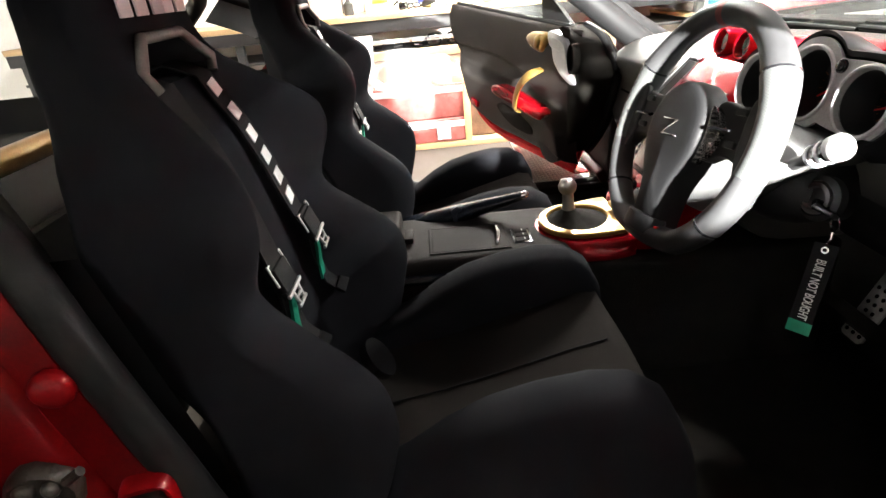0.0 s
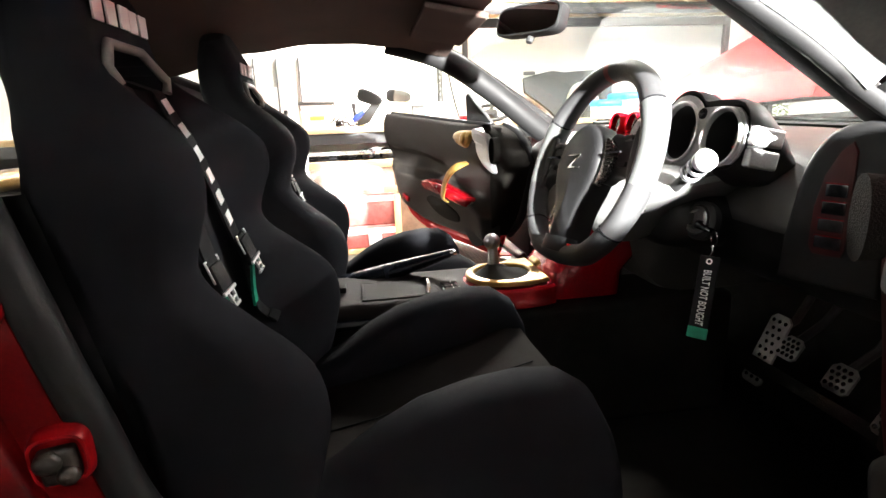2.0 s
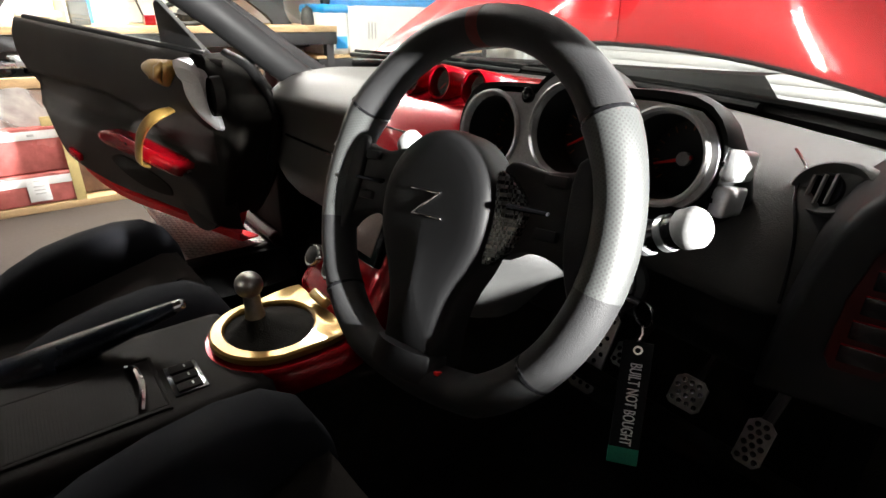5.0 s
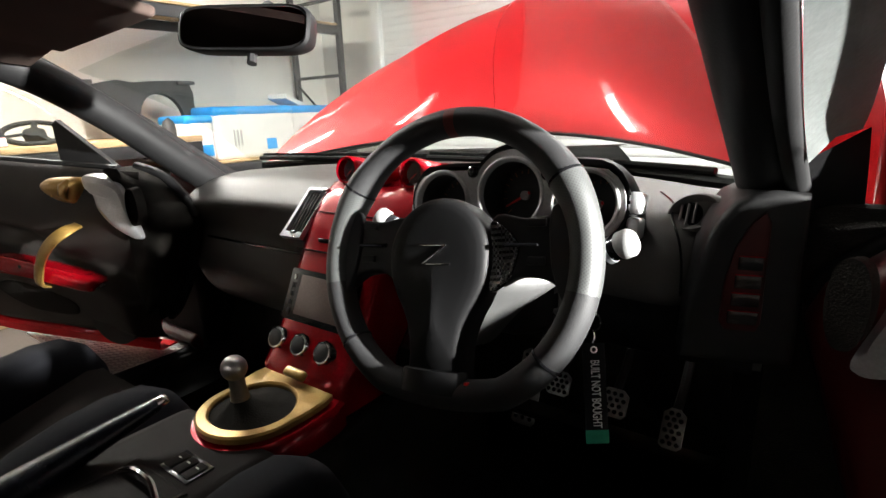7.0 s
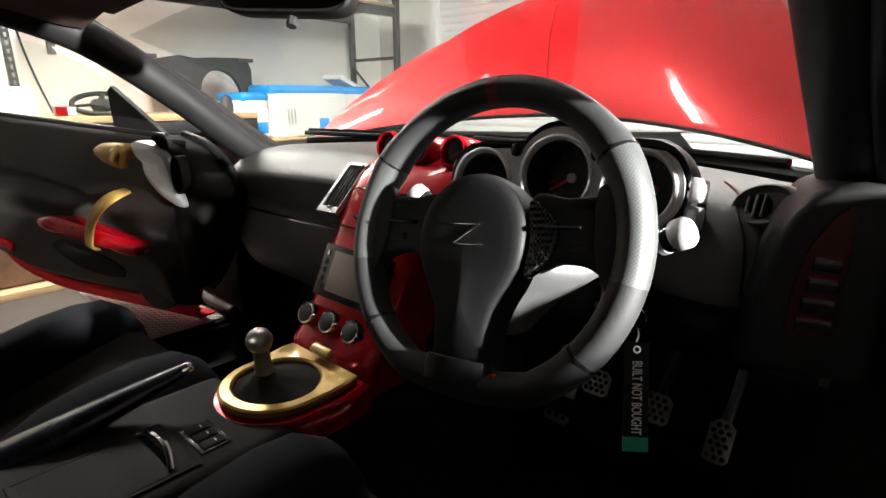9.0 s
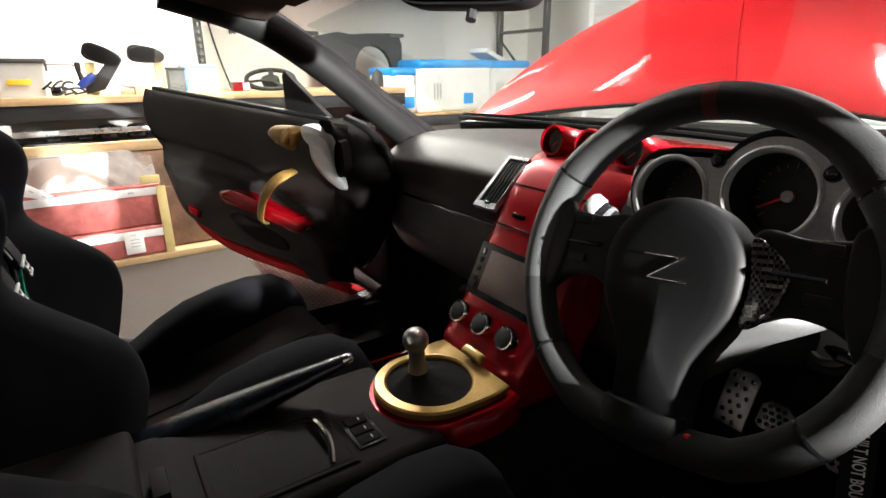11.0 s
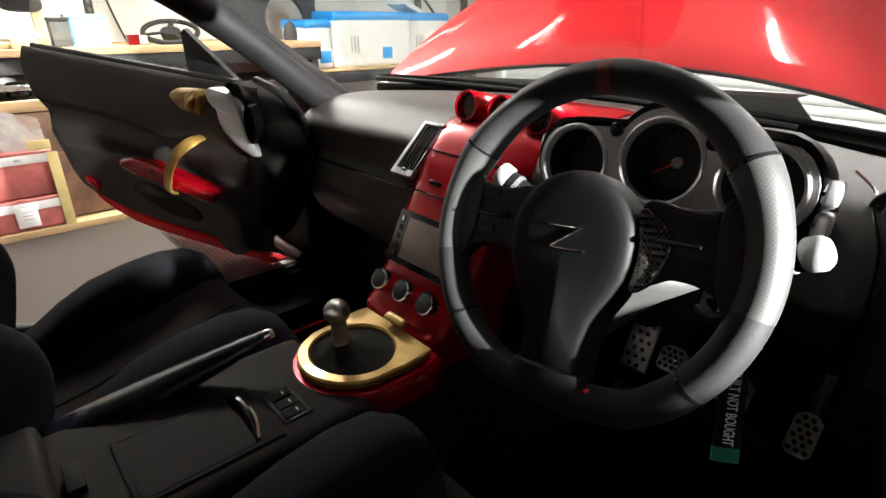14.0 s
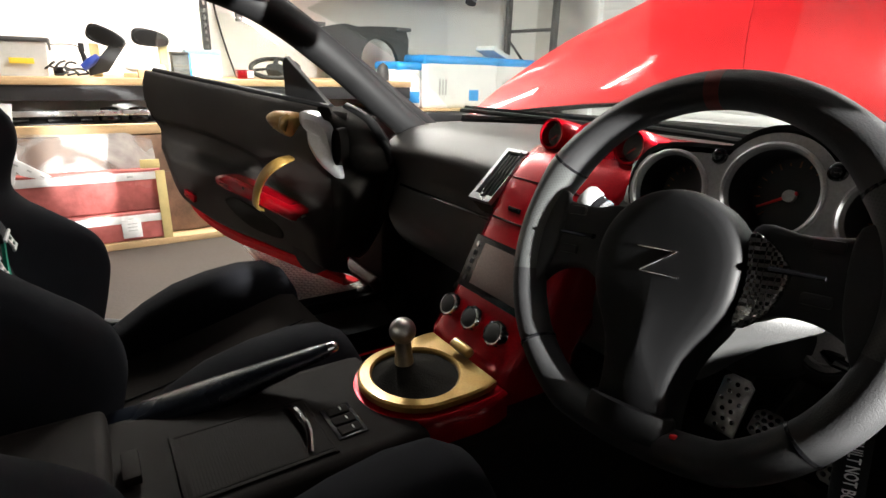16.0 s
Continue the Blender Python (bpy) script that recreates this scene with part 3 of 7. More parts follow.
def bench_clutter():
    def item(name, y, lab, cat):
        return thing(name, (-3.35, y, BZ), lab, cat)
    rnd = random.Random(5)
    e = item("cable_coil", -0.02, "tangled black cables lying on the bench", "cable")
    for k in range(3):
        pts = [(-3.33 + (0.05 + 0.01 * k) * math.cos(a * 0.42 + k), -0.02 + 0.05 * k - 0.05 + 0.055 * math.sin(a * 0.42), BZ + 0.01 + 0.004 * a * (1 + 0.3 * math.sin(a * 0.9 + k))) for a in range(16)]
        part("cable", tube(curve(pts, 4), 0.006, 8), PLASTIC, e)
    part("plug", box((-3.30, -0.06, BZ + 0.03), (0.03, 0.05, 0.05), 0.008), GLOSSBLACK, e)
    pts = [(-3.42, -0.10, BZ + 0.175), (-3.42, 0.0, BZ + 0.18), (-3.41, 0.06, BZ + 0.165), (-3.40, 0.09, BZ + 0.10), (-3.40, 0.08, BZ + 0.04)]
    part("cable", tube(curve(pts, 5), 0.0035, 6), GREYPLASTIC, e)
    e = item("clamp", 0.09, "blue and black hand clamp on the bench", "tool")
    part("bar", tube([(-3.35, 0.065, BZ + 0.17), (-3.35, 0.085, BZ + 0.04)], 0.012, 8), PLASTIC, e)
    part("grip", tube([(-3.34, 0.06, BZ + 0.05), (-3.34, 0.11, BZ + 0.09), (-3.35, 0.145, BZ + 0.12)], [0.022, 0.026, 0.016], 10), mat("deep_blue_plastic", (0.01, 0.03, 0.20), 0.4, 0, 0.2, 10), e, "deep blue grip")
    part("jaw", box((-3.35, 0.07, BZ + 0.165), (0.03, 0.03, 0.05), 0.006), PLASTIC, e)
    e = item("timber_block", 0.38, "small yellow-brown timber offcut on the bench", "offcut")
    part("block", box((-3.30, 0.39, BZ + 0.025), (0.07, 0.10, 0.05), 0.004), WOOD, e)
    part("block", box((-3.32, 0.30, BZ + 0.014), (0.05, 0.07, 0.028), 0.004), WOOD, e)
    e = item("clear_bag", 0.36, "clear plastic bag lying on the bench", "bag")
    part("bag", lathe([(0.05, 0.0), (0.075, 0.02), (0.07, 0.045), (0.03, 0.06)], Matrix.Translation((-3.42, 0.40, BZ + 0.03)) @ Matrix.Diagonal((0.8, 1.6, 1, 1)), 16), CLEARTUB, e)
    e = item("small_box", 1.0, "small red and white cardboard box on the bench", "box")
    part("body", box((-3.40, 1.00, BZ + 0.03), (0.08, 0.11, 0.06), 0.004), REDTRIM, e)
    part("label", box((-3.358, 1.03, BZ + 0.03), (0.004, 0.045, 0.05), 0.001), WHITEFILM, e, "white label")
    e = item("dark_bottle", -0.52, "small dark bottle on the bench", "bottle")
    part("bottle", lathe([(0.035, 0), (0.037, 0.01), (0.037, 0.08), (0.015, 0.1), (0.014, 0.13)], Matrix.Translation((-3.4, -0.47, BZ)), 16), GREYPLASTIC, e)
    part("cap", lathe([(0.017, 0.125), (0.017, 0.15), (0.012, 0.155)], Matrix.Translation((-3.4, -0.47, BZ)), 14), PLASTIC, e)
    # things on the lower shelf
    for i in range(7):
        y = -0.62 + 0.155 * i
        e = thing("drill_case" if i % 3 else "cable_coil", (-3.35, y, 0.69), "black tool on the lower bench shelf", "tool", "tools on the lower shelf")
        if i in (5, 6):
            part("cup", lathe([(0.03, 0), (0.06, 0.015), (0.062, 0.06), (0.045, 0.085), (0.02, 0.09)], Matrix.Translation((-3.27, y, 0.69)), 18), GLOSSBLACK, e)
        else:
            pts = [(-3.3 + 0.04 * math.cos(a), y + 0.06 * math.sin(a * 1.1), 0.705 + 0.004 * a) for a in range(14)]
            part("coil", tube(curve(pts, 3), 0.012, 8), PLASTIC, e)
    e = thing("silver_profile", (-3.2, -0.1, 0.69), "long silver aluminium profile lying under the bench", "profile")
    part("bar", box((-3.17, -0.15, 0.755), (0.03, 1.5, 0.03), 0.004), SILVER, e)


bench_clutter()


def spare_wheel():
    e = thing("spare_steering_wheel", (-3.4, 1.55, BZ), "spare black steering wheel lying on the bench", "steering wheel")
    m = Matrix.Translation((-3.42, 1.22, BZ + 0.075)) @ Euler((0.12, 0.38, 0.0)).to_matrix().to_4x4()
    pts = [m @ Vector((0.165 * math.cos(a), 0.165 * math.sin(a), 0)) for a in (2 * math.pi * i / 40 for i in range(40))]
    part("rim", tube(pts, 0.016, 10, True), PLASTIC, e)
    part("hub", lathe([(0.05, -0.06), (0.065, -0.02), (0.06, 0.01), (0.03, 0.02)], m, 20), PLASTIC, e)
    for a in (0.3, 2.8, 4.7):
        part("spoke", tube([m @ Vector((0.05 * math.cos(a), 0.05 * math.sin(a), 0)), m @ Vector((0.17 * math.cos(a), 0.17 * math.sin(a), 0))], 0.018, 8, flat=0.5), PLASTIC, e)


spare_wheel()


def fan_shroud():
    """Black moulded engine-bay panel with a large round opening, on the rack."""
    e = thing("radiator_shroud", (-3.62, 2.1, 1.0), "black plastic radiator shroud with a large round opening", "car part")
    m = axes((-3.66, 2.02, 1.08), (0.0, 1, 0), (-0.12, 0, 1))
    ring = []
    out = [(-0.46, 0.20), (-0.40, 0.27), (-0.30, 0.25), (-0.22, 0.30), (-0.05, 0.27), (0.05, 0.28), (0.36, 0.29), (0.42, 0.24), (0.40, 0.10), (0.42, -0.05), (0.36, -0.28), (0.22, -0.30), (-0.10, -0.3), (-0.15, -0.1), (-0.3, 0.02), (-0.42, 0.1)]
    n = 32
    inner = [(0.13 + 0.17 * math.cos(a), 0.0 + 0.19 * math.sin(a)) for a in (2 * math.pi * i / n for i in range(n))]

    def edge(a):
        d = Vector((math.cos(a), math.sin(a)))
        best = 0.23
        o = Vector((0.13, 0.0))
        for p, q in zip(out, out[1:] + out[:1]):
            p, q = Vector(p), Vector(q)
            den = d.x * (q - p).y - d.y * (q - p).x
            if abs(den) > 1e-9:
                t = ((p - o).x * (q - p).y - (p - o).y * (q - p).x) / den
                s = ((p - o).x * d.y - (p - o).y * d.x) / den
                if t > 0 and 0 <= s <= 1:
                    best = max(best, t)
        return o + d * best
    angles = [2 * math.pi * i / n for i in range(n)]
    bm = bmesh.new()
    rings = []
    for zz, which in ((0, 0), (0.05, 0), (0.05, 1), (0, 1)):
        rings.append([m @ (Vector((*edge(a), zz)) if which == 0 else Vector((*inner[i], zz))) for i, a in enumerate(angles)])
    rings.append(rings[0])
    loft(rings, bm, True, False)
    bmesh.ops.remove_doubles(bm, verts=bm.verts[:], dist=1e-5)
    part("shroud", bm, SHROUD, e)
    part("pump_body", lathe([(0.05, 0), (0.055, 0.10), (0.04, 0.16), (0.0, 0.19)], Matrix.Translation((-3.5, 2.12, 0.90)), 18), GREYPLASTIC, e)
    part("bracket", box(m @ Vector((0.36, 0.27, 0.05)), (0.05, 0.14, 0.03), 0.006), GREYPLASTIC, e)
    part("bracket", box(m @ Vector((-0.38, 0.27, 0.05)), (0.05, 0.10, 0.03), 0.006), GREYPLASTIC, e)


fan_shroud()


def wall_post():
    e = thing("shelf_upright", (-3.9, 0.9, BZ), "black slotted shelf upright fixed to the wall", "shelf upright")
    part("channel", box((-3.93, 0.875, 1.75), (0.03, 0.05, 1.45), 0.003), RACKSTEEL, e)
    for i in range(22):
        part("slot", box((-3.913, 0.875, 1.06 + 0.05 * i), (0.006, 0.014, 0.026), 0.001), STEEL, e)
    part("foot", box((-3.93, 0.875, 1.03), (0.035, 0.10, 0.03), 0.003), RACKSTEEL, e)
    part("cable", tube(curve([(-3.91, 0.93, 1.9), (-3.91, 0.94, 1.5), (-3.90, 0.99, 1.2), (-3.88, 1.05, 0.96)], 6), 0.007, 8), PLASTIC, e)
    e = thing("conduit", (-3.92, 1.13, BZ), "grey cable conduit fixed to the wall", "conduit")
    part("pipe", box((-3.93, 1.12, 2.0), (0.025, 0.05, 1.3), 0.004), GREYPLASTIC, e)


wall_post()


def rear_boxes():
    for x, y, z, s, lab in ((1.2, -3.3, 0, (0.8, 0.6, 0.9), "brown cardboard box stacked behind the car"), (0.9, -3.3, 0.9, (0.7, 0.5, 0.35), "open brown cardboard box on top of another"), (-0.6, -3.5, 0, (1.2, 0.5, 1.05), "long brown cardboard box behind the car")):
        e = thing("cardboard_box", (x, y, z), lab, "box", "cardboard boxes")
        part("carton", box((x, y, z + s[2] / 2), s, 0.008), CARDBOARD, e)
        part("flap", box((x - s[0] / 2 - 0.08, y, z + s[2] + 0.04), (0.2, s[1], 0.006), 0.002, Euler((0, 0.5, 0)).to_matrix()), CARDBOARD, e)
        part("tape", box((x, y, z + s[2] + 0.001), (s[0], 0.05, 0.003), 0.0005), WHITEFILM, e, "clear packing tape")


rear_boxes()


def potted_plant():
    e = thing("potted_plant", (-3.25, 3.9, 0.74), "small green and yellow potted plant on the rack shelf", "plant")
    part("pot", lathe([(0.05, 0), (0.065, 0.09), (0.07, 0.10), (0.06, 0.10), (0.05, 0.09)], Matrix.Translation((-3.25, 3.85, 0.735)), 18), WHITEFILM, e)
    rnd = random.Random(9)
    bm = bmesh.new()
    for k in range(46):
        a, r, z = rnd.random() * 6.28, 0.02 + 0.07 * rnd.random(), 0.84 + 0.16 * rnd.random()
        m = Matrix.Translation((-3.25 + r * math.cos(a), 3.85 + r * math.sin(a), z)) @ Euler((rnd.random() * 1.2 - 0.6, rnd.random() * 1.2 - 0.6, a)).to_matrix().to_4x4()
        vs = [bm.verts.new(m @ Vector(p)) for p in ((-0.03, 0, 0), (0, 0.012, 0.004), (0.03, 0, -0.004), (0, -0.012, 0.004))]
        bm.faces.new(vs)
    part("leaves", bm, mat("yellow_green_leaf", (0.16, 0.22, 0.04), 0.6, 0, 0.6, 40), e, "green and yellow leaves")


potted_plant()


# ---- the car's shell ----
CX = 0.035
car = thing("sports_car", (CX, 0.2, 0.0), "candy red two-seat sports car with open passenger door and bonnet", "car")


def sweep_panel(a, b, thick=0.006):
    """A thin shell between two rows of points."""
    A, B = [Vector(p) for p in a], [Vector(p) for p in b]
    bm = bmesh.new()
    rows = []
    for p, q in zip(A, B):
        rows.append([p.lerp(q, t) for t in (0, 0.33, 0.67, 1)])
    loft(rows, bm, False, False)
    bmesh.ops.solidify(bm, geom=bm.faces[:], thickness=thick)
    return bm


def shell_grid(f, nu, nv, thick):
    bm = bmesh.new()
    loft([[f(i / nu, j / nv) for j in range(nv + 1)] for i in range(nu + 1)], bm, False, False)
    bmesh.ops.recalc_face_normals(bm, faces=bm.faces[:])
    bmesh.ops.solidify(bm, geom=bm.faces[:], thickness=thick)
    return bm


# roof lining: arched across, falling at both ends
def roof_at(u, v):
    y = -0.46 + 0.82 * u
    hw = steps([(-0.46, 0.54), (0.0, 0.575), (0.22, 0.575), (0.36, 0.55)], y)
    s = -1 + 2 * v
    edge = steps([(-0.46, 1.15), (-0.22, 1.213), (-0.05, 1.236), (0.08, 1.236), (0.20, 1.224), (0.36, 1.192)], y)
    return Vector((CX + hw * s, y + 0.02 * (1 - s * s) * u, edge + steps([(-0.1, 0.06), (0.36, 0.062)], y) * (1 - s * s)))


part("headliner", shell_grid(roof_at, 24, 20, 0.012), HEADLINER, car, "dark brown cloth roof lining")
part("roof_skin", shell_grid(lambda u, v: roof_at(u, v) * 1.0 + Vector((0, 0, 0.045)), 24, 20, 0.004), RED, car, "candy red roof panel")


def pillar(side):
    """Windscreen pillar: inner trim, painted frame, sealing flange and door seal."""
    def X(d):
        return CX + side * d
    if side < 0:
        pts = curve([(X(0.600), 0.18, 1.232), (X(0.594), 0.35, 1.180), (X(0.593), 0.50, 1.085), (X(0.599), 0.66, 0.960), (X(0.612), 0.78, 0.87)], 6)
        part("a_pillar_trim", tube(pts, 0.035, 16, flat=0.85, up=(side, 0, 0.3)), RUBBER, car, "black windscreen pillar trim", 60)
        frame_line = curve([(X(0.615), 0.24, 1.240), (X(0.618), 0.36, 1.200), (X(0.635), 0.54, 1.088), (X(0.650), 0.72, 0.965), (X(0.69), 0.87, 0.875)], 6)
        part("a_pillar_frame", tube(frame_line, 0.024, 12, flat=0.7, up=(side, 0, 0.3)), RUBBER, car, "black pillar frame")
        part("door_seal", tube([p + Vector((0.012, -0.026, -0.022)) for p in frame_line], 0.010, 10), RUBBER, car, "black rubber door seal")
        return
    pts = curve([(0.632, 0.16, 1.268), (0.636, 0.33, 1.216), (0.638, 0.464, 1.141), (0.640, 0.563, 1.079), (0.643, 0.673, 1.008), (0.648, 0.80, 0.915)], 6)
    part("a_pillar_trim", tube(pts, 0.042, 16, flat=0.85, up=(1, 0, 0.3)), RUBBER, car, "black windscreen pillar trim", 60)
    seal = [(0.666, 0.10, 1.255), (0.667, 0.30, 1.192), (0.667, 0.436, 1.117), (0.668, 0.532, 1.062), (0.674, 0.610, 1.008), (0.680, 0.70, 0.955), (0.684, 0.76, 0.90)]
    part("door_seal", tube(curve(seal, 5), 0.012, 10), RUBBER, car, "black rubber door seal", 60)
    a = curve([(0.682, 0.10, 1.255), (0.680, 0.30, 1.186), (0.680, 0.442, 1.111), (0.681, 0.538, 1.056), (0.686, 0.592, 1.012)], 6)
    b = curve([(0.716, 0.12, 1.268), (0.714, 0.33, 1.200), (0.712, 0.470, 1.124), (0.709, 0.575, 1.064), (0.704, 0.603, 1.036)], 6)
    part("pillar_flange", sweep_panel(a, b, 0.004), LITFLANGE, car, "film-covered pillar flange, coloured paler as if lit")
    c = [p + Vector((0.020, 0.030, 0.006)) for p in b]
    part("flange_lip", sweep_panel(b, c, 0.004), LITFLANGE, car, "grey pillar lip")
    foot_a = curve([(0.672, 0.600, 1.006), (0.676, 0.69, 0.955), (0.680, 0.76, 0.88)], 4)
    foot_b = curve([(0.730, 0.612, 1.045), (0.736, 0.70, 0.985), (0.742, 0.77, 0.88)], 4)
    part("pillar_foot", sweep_panel(foot_a, foot_b, 0.010), RUBBER, car, "black pillar foot cover")
    frame_line = curve([(0.752, 0.10, 1.285), (0.752, 0.35, 1.212), (0.754, 0.52, 1.125), (0.758, 0.66, 1.03), (0.768, 0.82, 0.92)], 6)
    part("a_pillar_frame", tube(frame_line, 0.026, 12, flat=0.7, up=(1, 0, 0.3)), RED, car, "candy red pillar frame", 60)


pillar(-1)
pillar(1)


def opening_seal(side):
    """The rear and lower edge of a door opening: painted jamb, seal, sill."""
    def X(d):
        return CX + side * d
    run = curve([(X(0.60), -0.46, 1.14), (X(0.635), -0.33, 1.075), (X(0.665), -0.258, 0.985), (X(0.680), -0.220, 0.88), (X(0.682), -0.188, 0.76), (X(0.686), -0.142, 0.63), (X(0.690), -0.025, 0.52), (X(0.69), 0.18, 0.475), (X(0.69), 0.48, 0.46), (X(0.69), 0.66, 0.47), (X(0.685), 0.735, 0.55), (X(0.68), 0.755, 0.72), (X(0.67), 0.75, 0.92)], 8)
    part("door_seal", tube(run, 0.019, 14), RUBBER, car, "black rubber door seal")
    n = len(run)
    out = []
    for i, p in enumerate(run):
        d = (run[min(i + 1, n - 1)] - run[max(i - 1, 0)]).normalized()
        side_way = Vector((side, 0, 0))
        away = d.cross(side_way) * side
        out.append((p, away))
    out = out if side > 0 else out[:-9]
    edge = out if side > 0 else out[10:]
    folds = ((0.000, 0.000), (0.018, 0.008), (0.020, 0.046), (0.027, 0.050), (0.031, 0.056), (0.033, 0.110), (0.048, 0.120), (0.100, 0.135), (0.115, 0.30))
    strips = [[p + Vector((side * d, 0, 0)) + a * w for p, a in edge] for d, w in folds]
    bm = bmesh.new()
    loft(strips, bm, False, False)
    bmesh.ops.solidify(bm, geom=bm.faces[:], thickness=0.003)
    part("door_jamb", bm, SHADEDRED, car, "candy red painted door jamb")
    inner = [p + Vector((-side * 0.012, 0, 0)) for p, a in out]
    inner2 = [p + Vector((-side * 0.10, 0, 0)) + a * 0.06 for p, a in out]
    part("inner_trim", sweep_panel(inner[:9 * 8], inner2[:9 * 8]), PLASTIC, car, "black interior trim along the opening")
    part("inner_trim", sweep_panel(inner[9 * 8 + 3:], inner2[9 * 8 + 3:]), PLASTIC, car, "black kick panel trim")
    # sill tread
    wide, y0, y1 = (0.52, 0.41, 0.645) if side < 0 else (0.145, -0.10, 0.70)
    tread = part("sill_tread", box((X(0.693 + wide / 2), (y0 + y1) / 2, 0.478), (wide, y1 - y0, 0.006), 0.002), TREAD, car, "chequered steel sill plate")
    bm = bmesh.new()
    for i in range(int(wide / 0.0118)):
        for j in range(int((y1 - y0 - 0.01) / 0.0132)):
            a = 0.785 if (i + j) % 2 else -0.785
            box((X(0.699) + side * 0.0118 * i, y0 + 0.012 + 0.0132 * j, 0.4815), (0.0035, 0.012, 0.002), 0, Euler((0, 0, a)).to_matrix(), bm)
    tagged(part("tread_relief", bm, STEEL, tread), kind="stuff")


opening_seal(1)
opening_seal(-1)

part("floor_pan", box((CX, 0.30, 0.275), (1.30, 1.60, 0.03), 0.005), CARPET, car, "black carpeted floor")
for s_ in (-1, 1):
    part("hinge_pillar", box((CX + s_ * 0.74, 0.80, 0.68), (0.13, 0.05, 0.50), 0.01), RED, car, "candy red hinge pillar")
    part("hinge_cover", box((CX + s_ * 0.715, 0.722, 0.755), (0.18, 0.03, 0.40), 0.008), CARPET, car, "black hinge-side cover")
    part("kick_panel", box((CX + s_ * 0.665, 0.90, 0.50), (0.02, 0.34, 0.46), 0.006), CARPET, car, "black carpeted kick panel")
    part("sill_side", box((CX + s_ * 0.665, 0.32, 0.38), (0.02, 0.90, 0.18), 0.006), CARPET, car)
part("jamb_cover", box((CX - 0.80, 0.690, 0.64), (0.32, 0.08, 0.34), 0.016, seg=3), CARPET, car, "black moulded cover on the hinge jamb")
part("front_jamb", box((CX - 0.80, 0.640, 0.488), (0.28, 0.030, 0.050), 0.010, Euler((0.5, 0, 0)).to_matrix(), seg=3), DEEPSHADERED, car, "red sill end, darkened for shade")
part("firewall", box((CX, 1.09, 0.58), (1.28, 0.03, 0.60), 0.005), CARPET, car)
part("front_bulkhead", box((CX, 0.97, 0.36), (1.28, 0.03, 0.26), 0.01, Euler((0.7, 0, 0)).to_matrix()), CARPET, car)
part("rear_bulkhead", box((CX, -0.58, 0.55), (1.26, 0.04, 0.56), 0.01), CARPET, car, "black carpeted rear bulkhead")
part("rear_deck", box((CX, -1.05, 0.82), (1.20, 0.95, 0.03), 0.01), CARPET, car)
part("strut_brace", tube([(CX - 0.58, -0.72, 0.90), (CX + 0.58, -0.72, 0.90)], 0.024, 14), GOLD, car, "gold painted strut brace")
for s in (-1, 1):
    if s > 0:
        part("rear_quarter", sweep_panel([(CX + s * 0.60, -0.40, 1.15), (CX + s * 0.60, -0.80, 1.10), (CX + s * 0.58, -1.30, 0.98)], [(CX + s * 0.56, -0.48, 1.17), (CX + s * 0.50, -0.82, 1.14), (CX + s * 0.48, -1.30, 1.02)], 0.02), PLASTIC, car)
    part("rear_side_trim", sweep_panel([(CX + s * 0.64, -0.22, 0.95), (CX + s * 0.63, -0.60, 0.93), (CX + s * 0.60, -1.30, 0.93)], [(CX + s * 0.63, -0.12, 0.45), (CX + s * 0.63, -0.60, 0.45), (CX + s * 0.60, -1.30, 0.55)], 0.02), PLASTIC, car)
part("hatch_frame", tube(curve([(CX - 0.57, -0.72, 0.98), (CX - 0.53, -0.50, 1.135), (CX - 0.28, -0.475, 1.195), (CX, -0.47, 1.21), (CX + 0.28, -0.475, 1.195), (CX + 0.53, -0.50, 1.135), (CX + 0.57, -0.72, 0.98)], 8), 0.022, 10), PLASTIC, car)


# windscreen and cowl
def screen_at(u, v):
    s = -1 + 2 * v
    top, low = Vector((CX + 0.53 * s, 0.43 + 0.05 * (1 - s * s), 1.175 + 0.05 * (1 - s * s))), Vector((CX + 0.62 * s, 0.86 + 0.16 * (1 - s * s), 0.948 + 0.012 * (1 - s * s)))
    return top.lerp(low, u) + Vector((0, 0.02, 0.02)) * math.sin(math.pi * u)


w = part("windscreen", shell_grid(screen_at, 12, 20, 0.004), GLASS, car, "clear curved windscreen")
w.visible_shadow = False
pts = [Vector((CX + 0.62 * s, 0.880 + 0.16 * (1 - s * s), 0.942 + 0.012 * (1 - s * s))) for s in (-1 + i / 12 for i in range(25))]
part("screen_seal", tube(pts, 0.012, 8), RUBBER, car)
cowl = [(CX + 0.66 * s, 0.905 + 0.16 * (1 - s * s), 0.952 + 0.010 * (1 - s * s)) for s in (-0.95 + 1.49 * i / 24 for i in range(25))]
cowl_a = [Vector(p) for p in cowl]
cowl_b = [p + Vector((-0.038, 0.020, 0.006 + 0.026 * (i / 24) ** 3)) for i, p in enumerate(cowl_a)]
cowl_c = [p + Vector((0.0, 0.070, 0.0)) for p in cowl_b]
part("cowl_panel", sweep_panel(cowl_a, cowl_b, 0.008), PLASTIC, car, "black plastic cowl panel")
part("cowl_panel", sweep_panel(cowl_b, cowl_c, 0.008), PLASTIC, car, "black plastic cowl top")


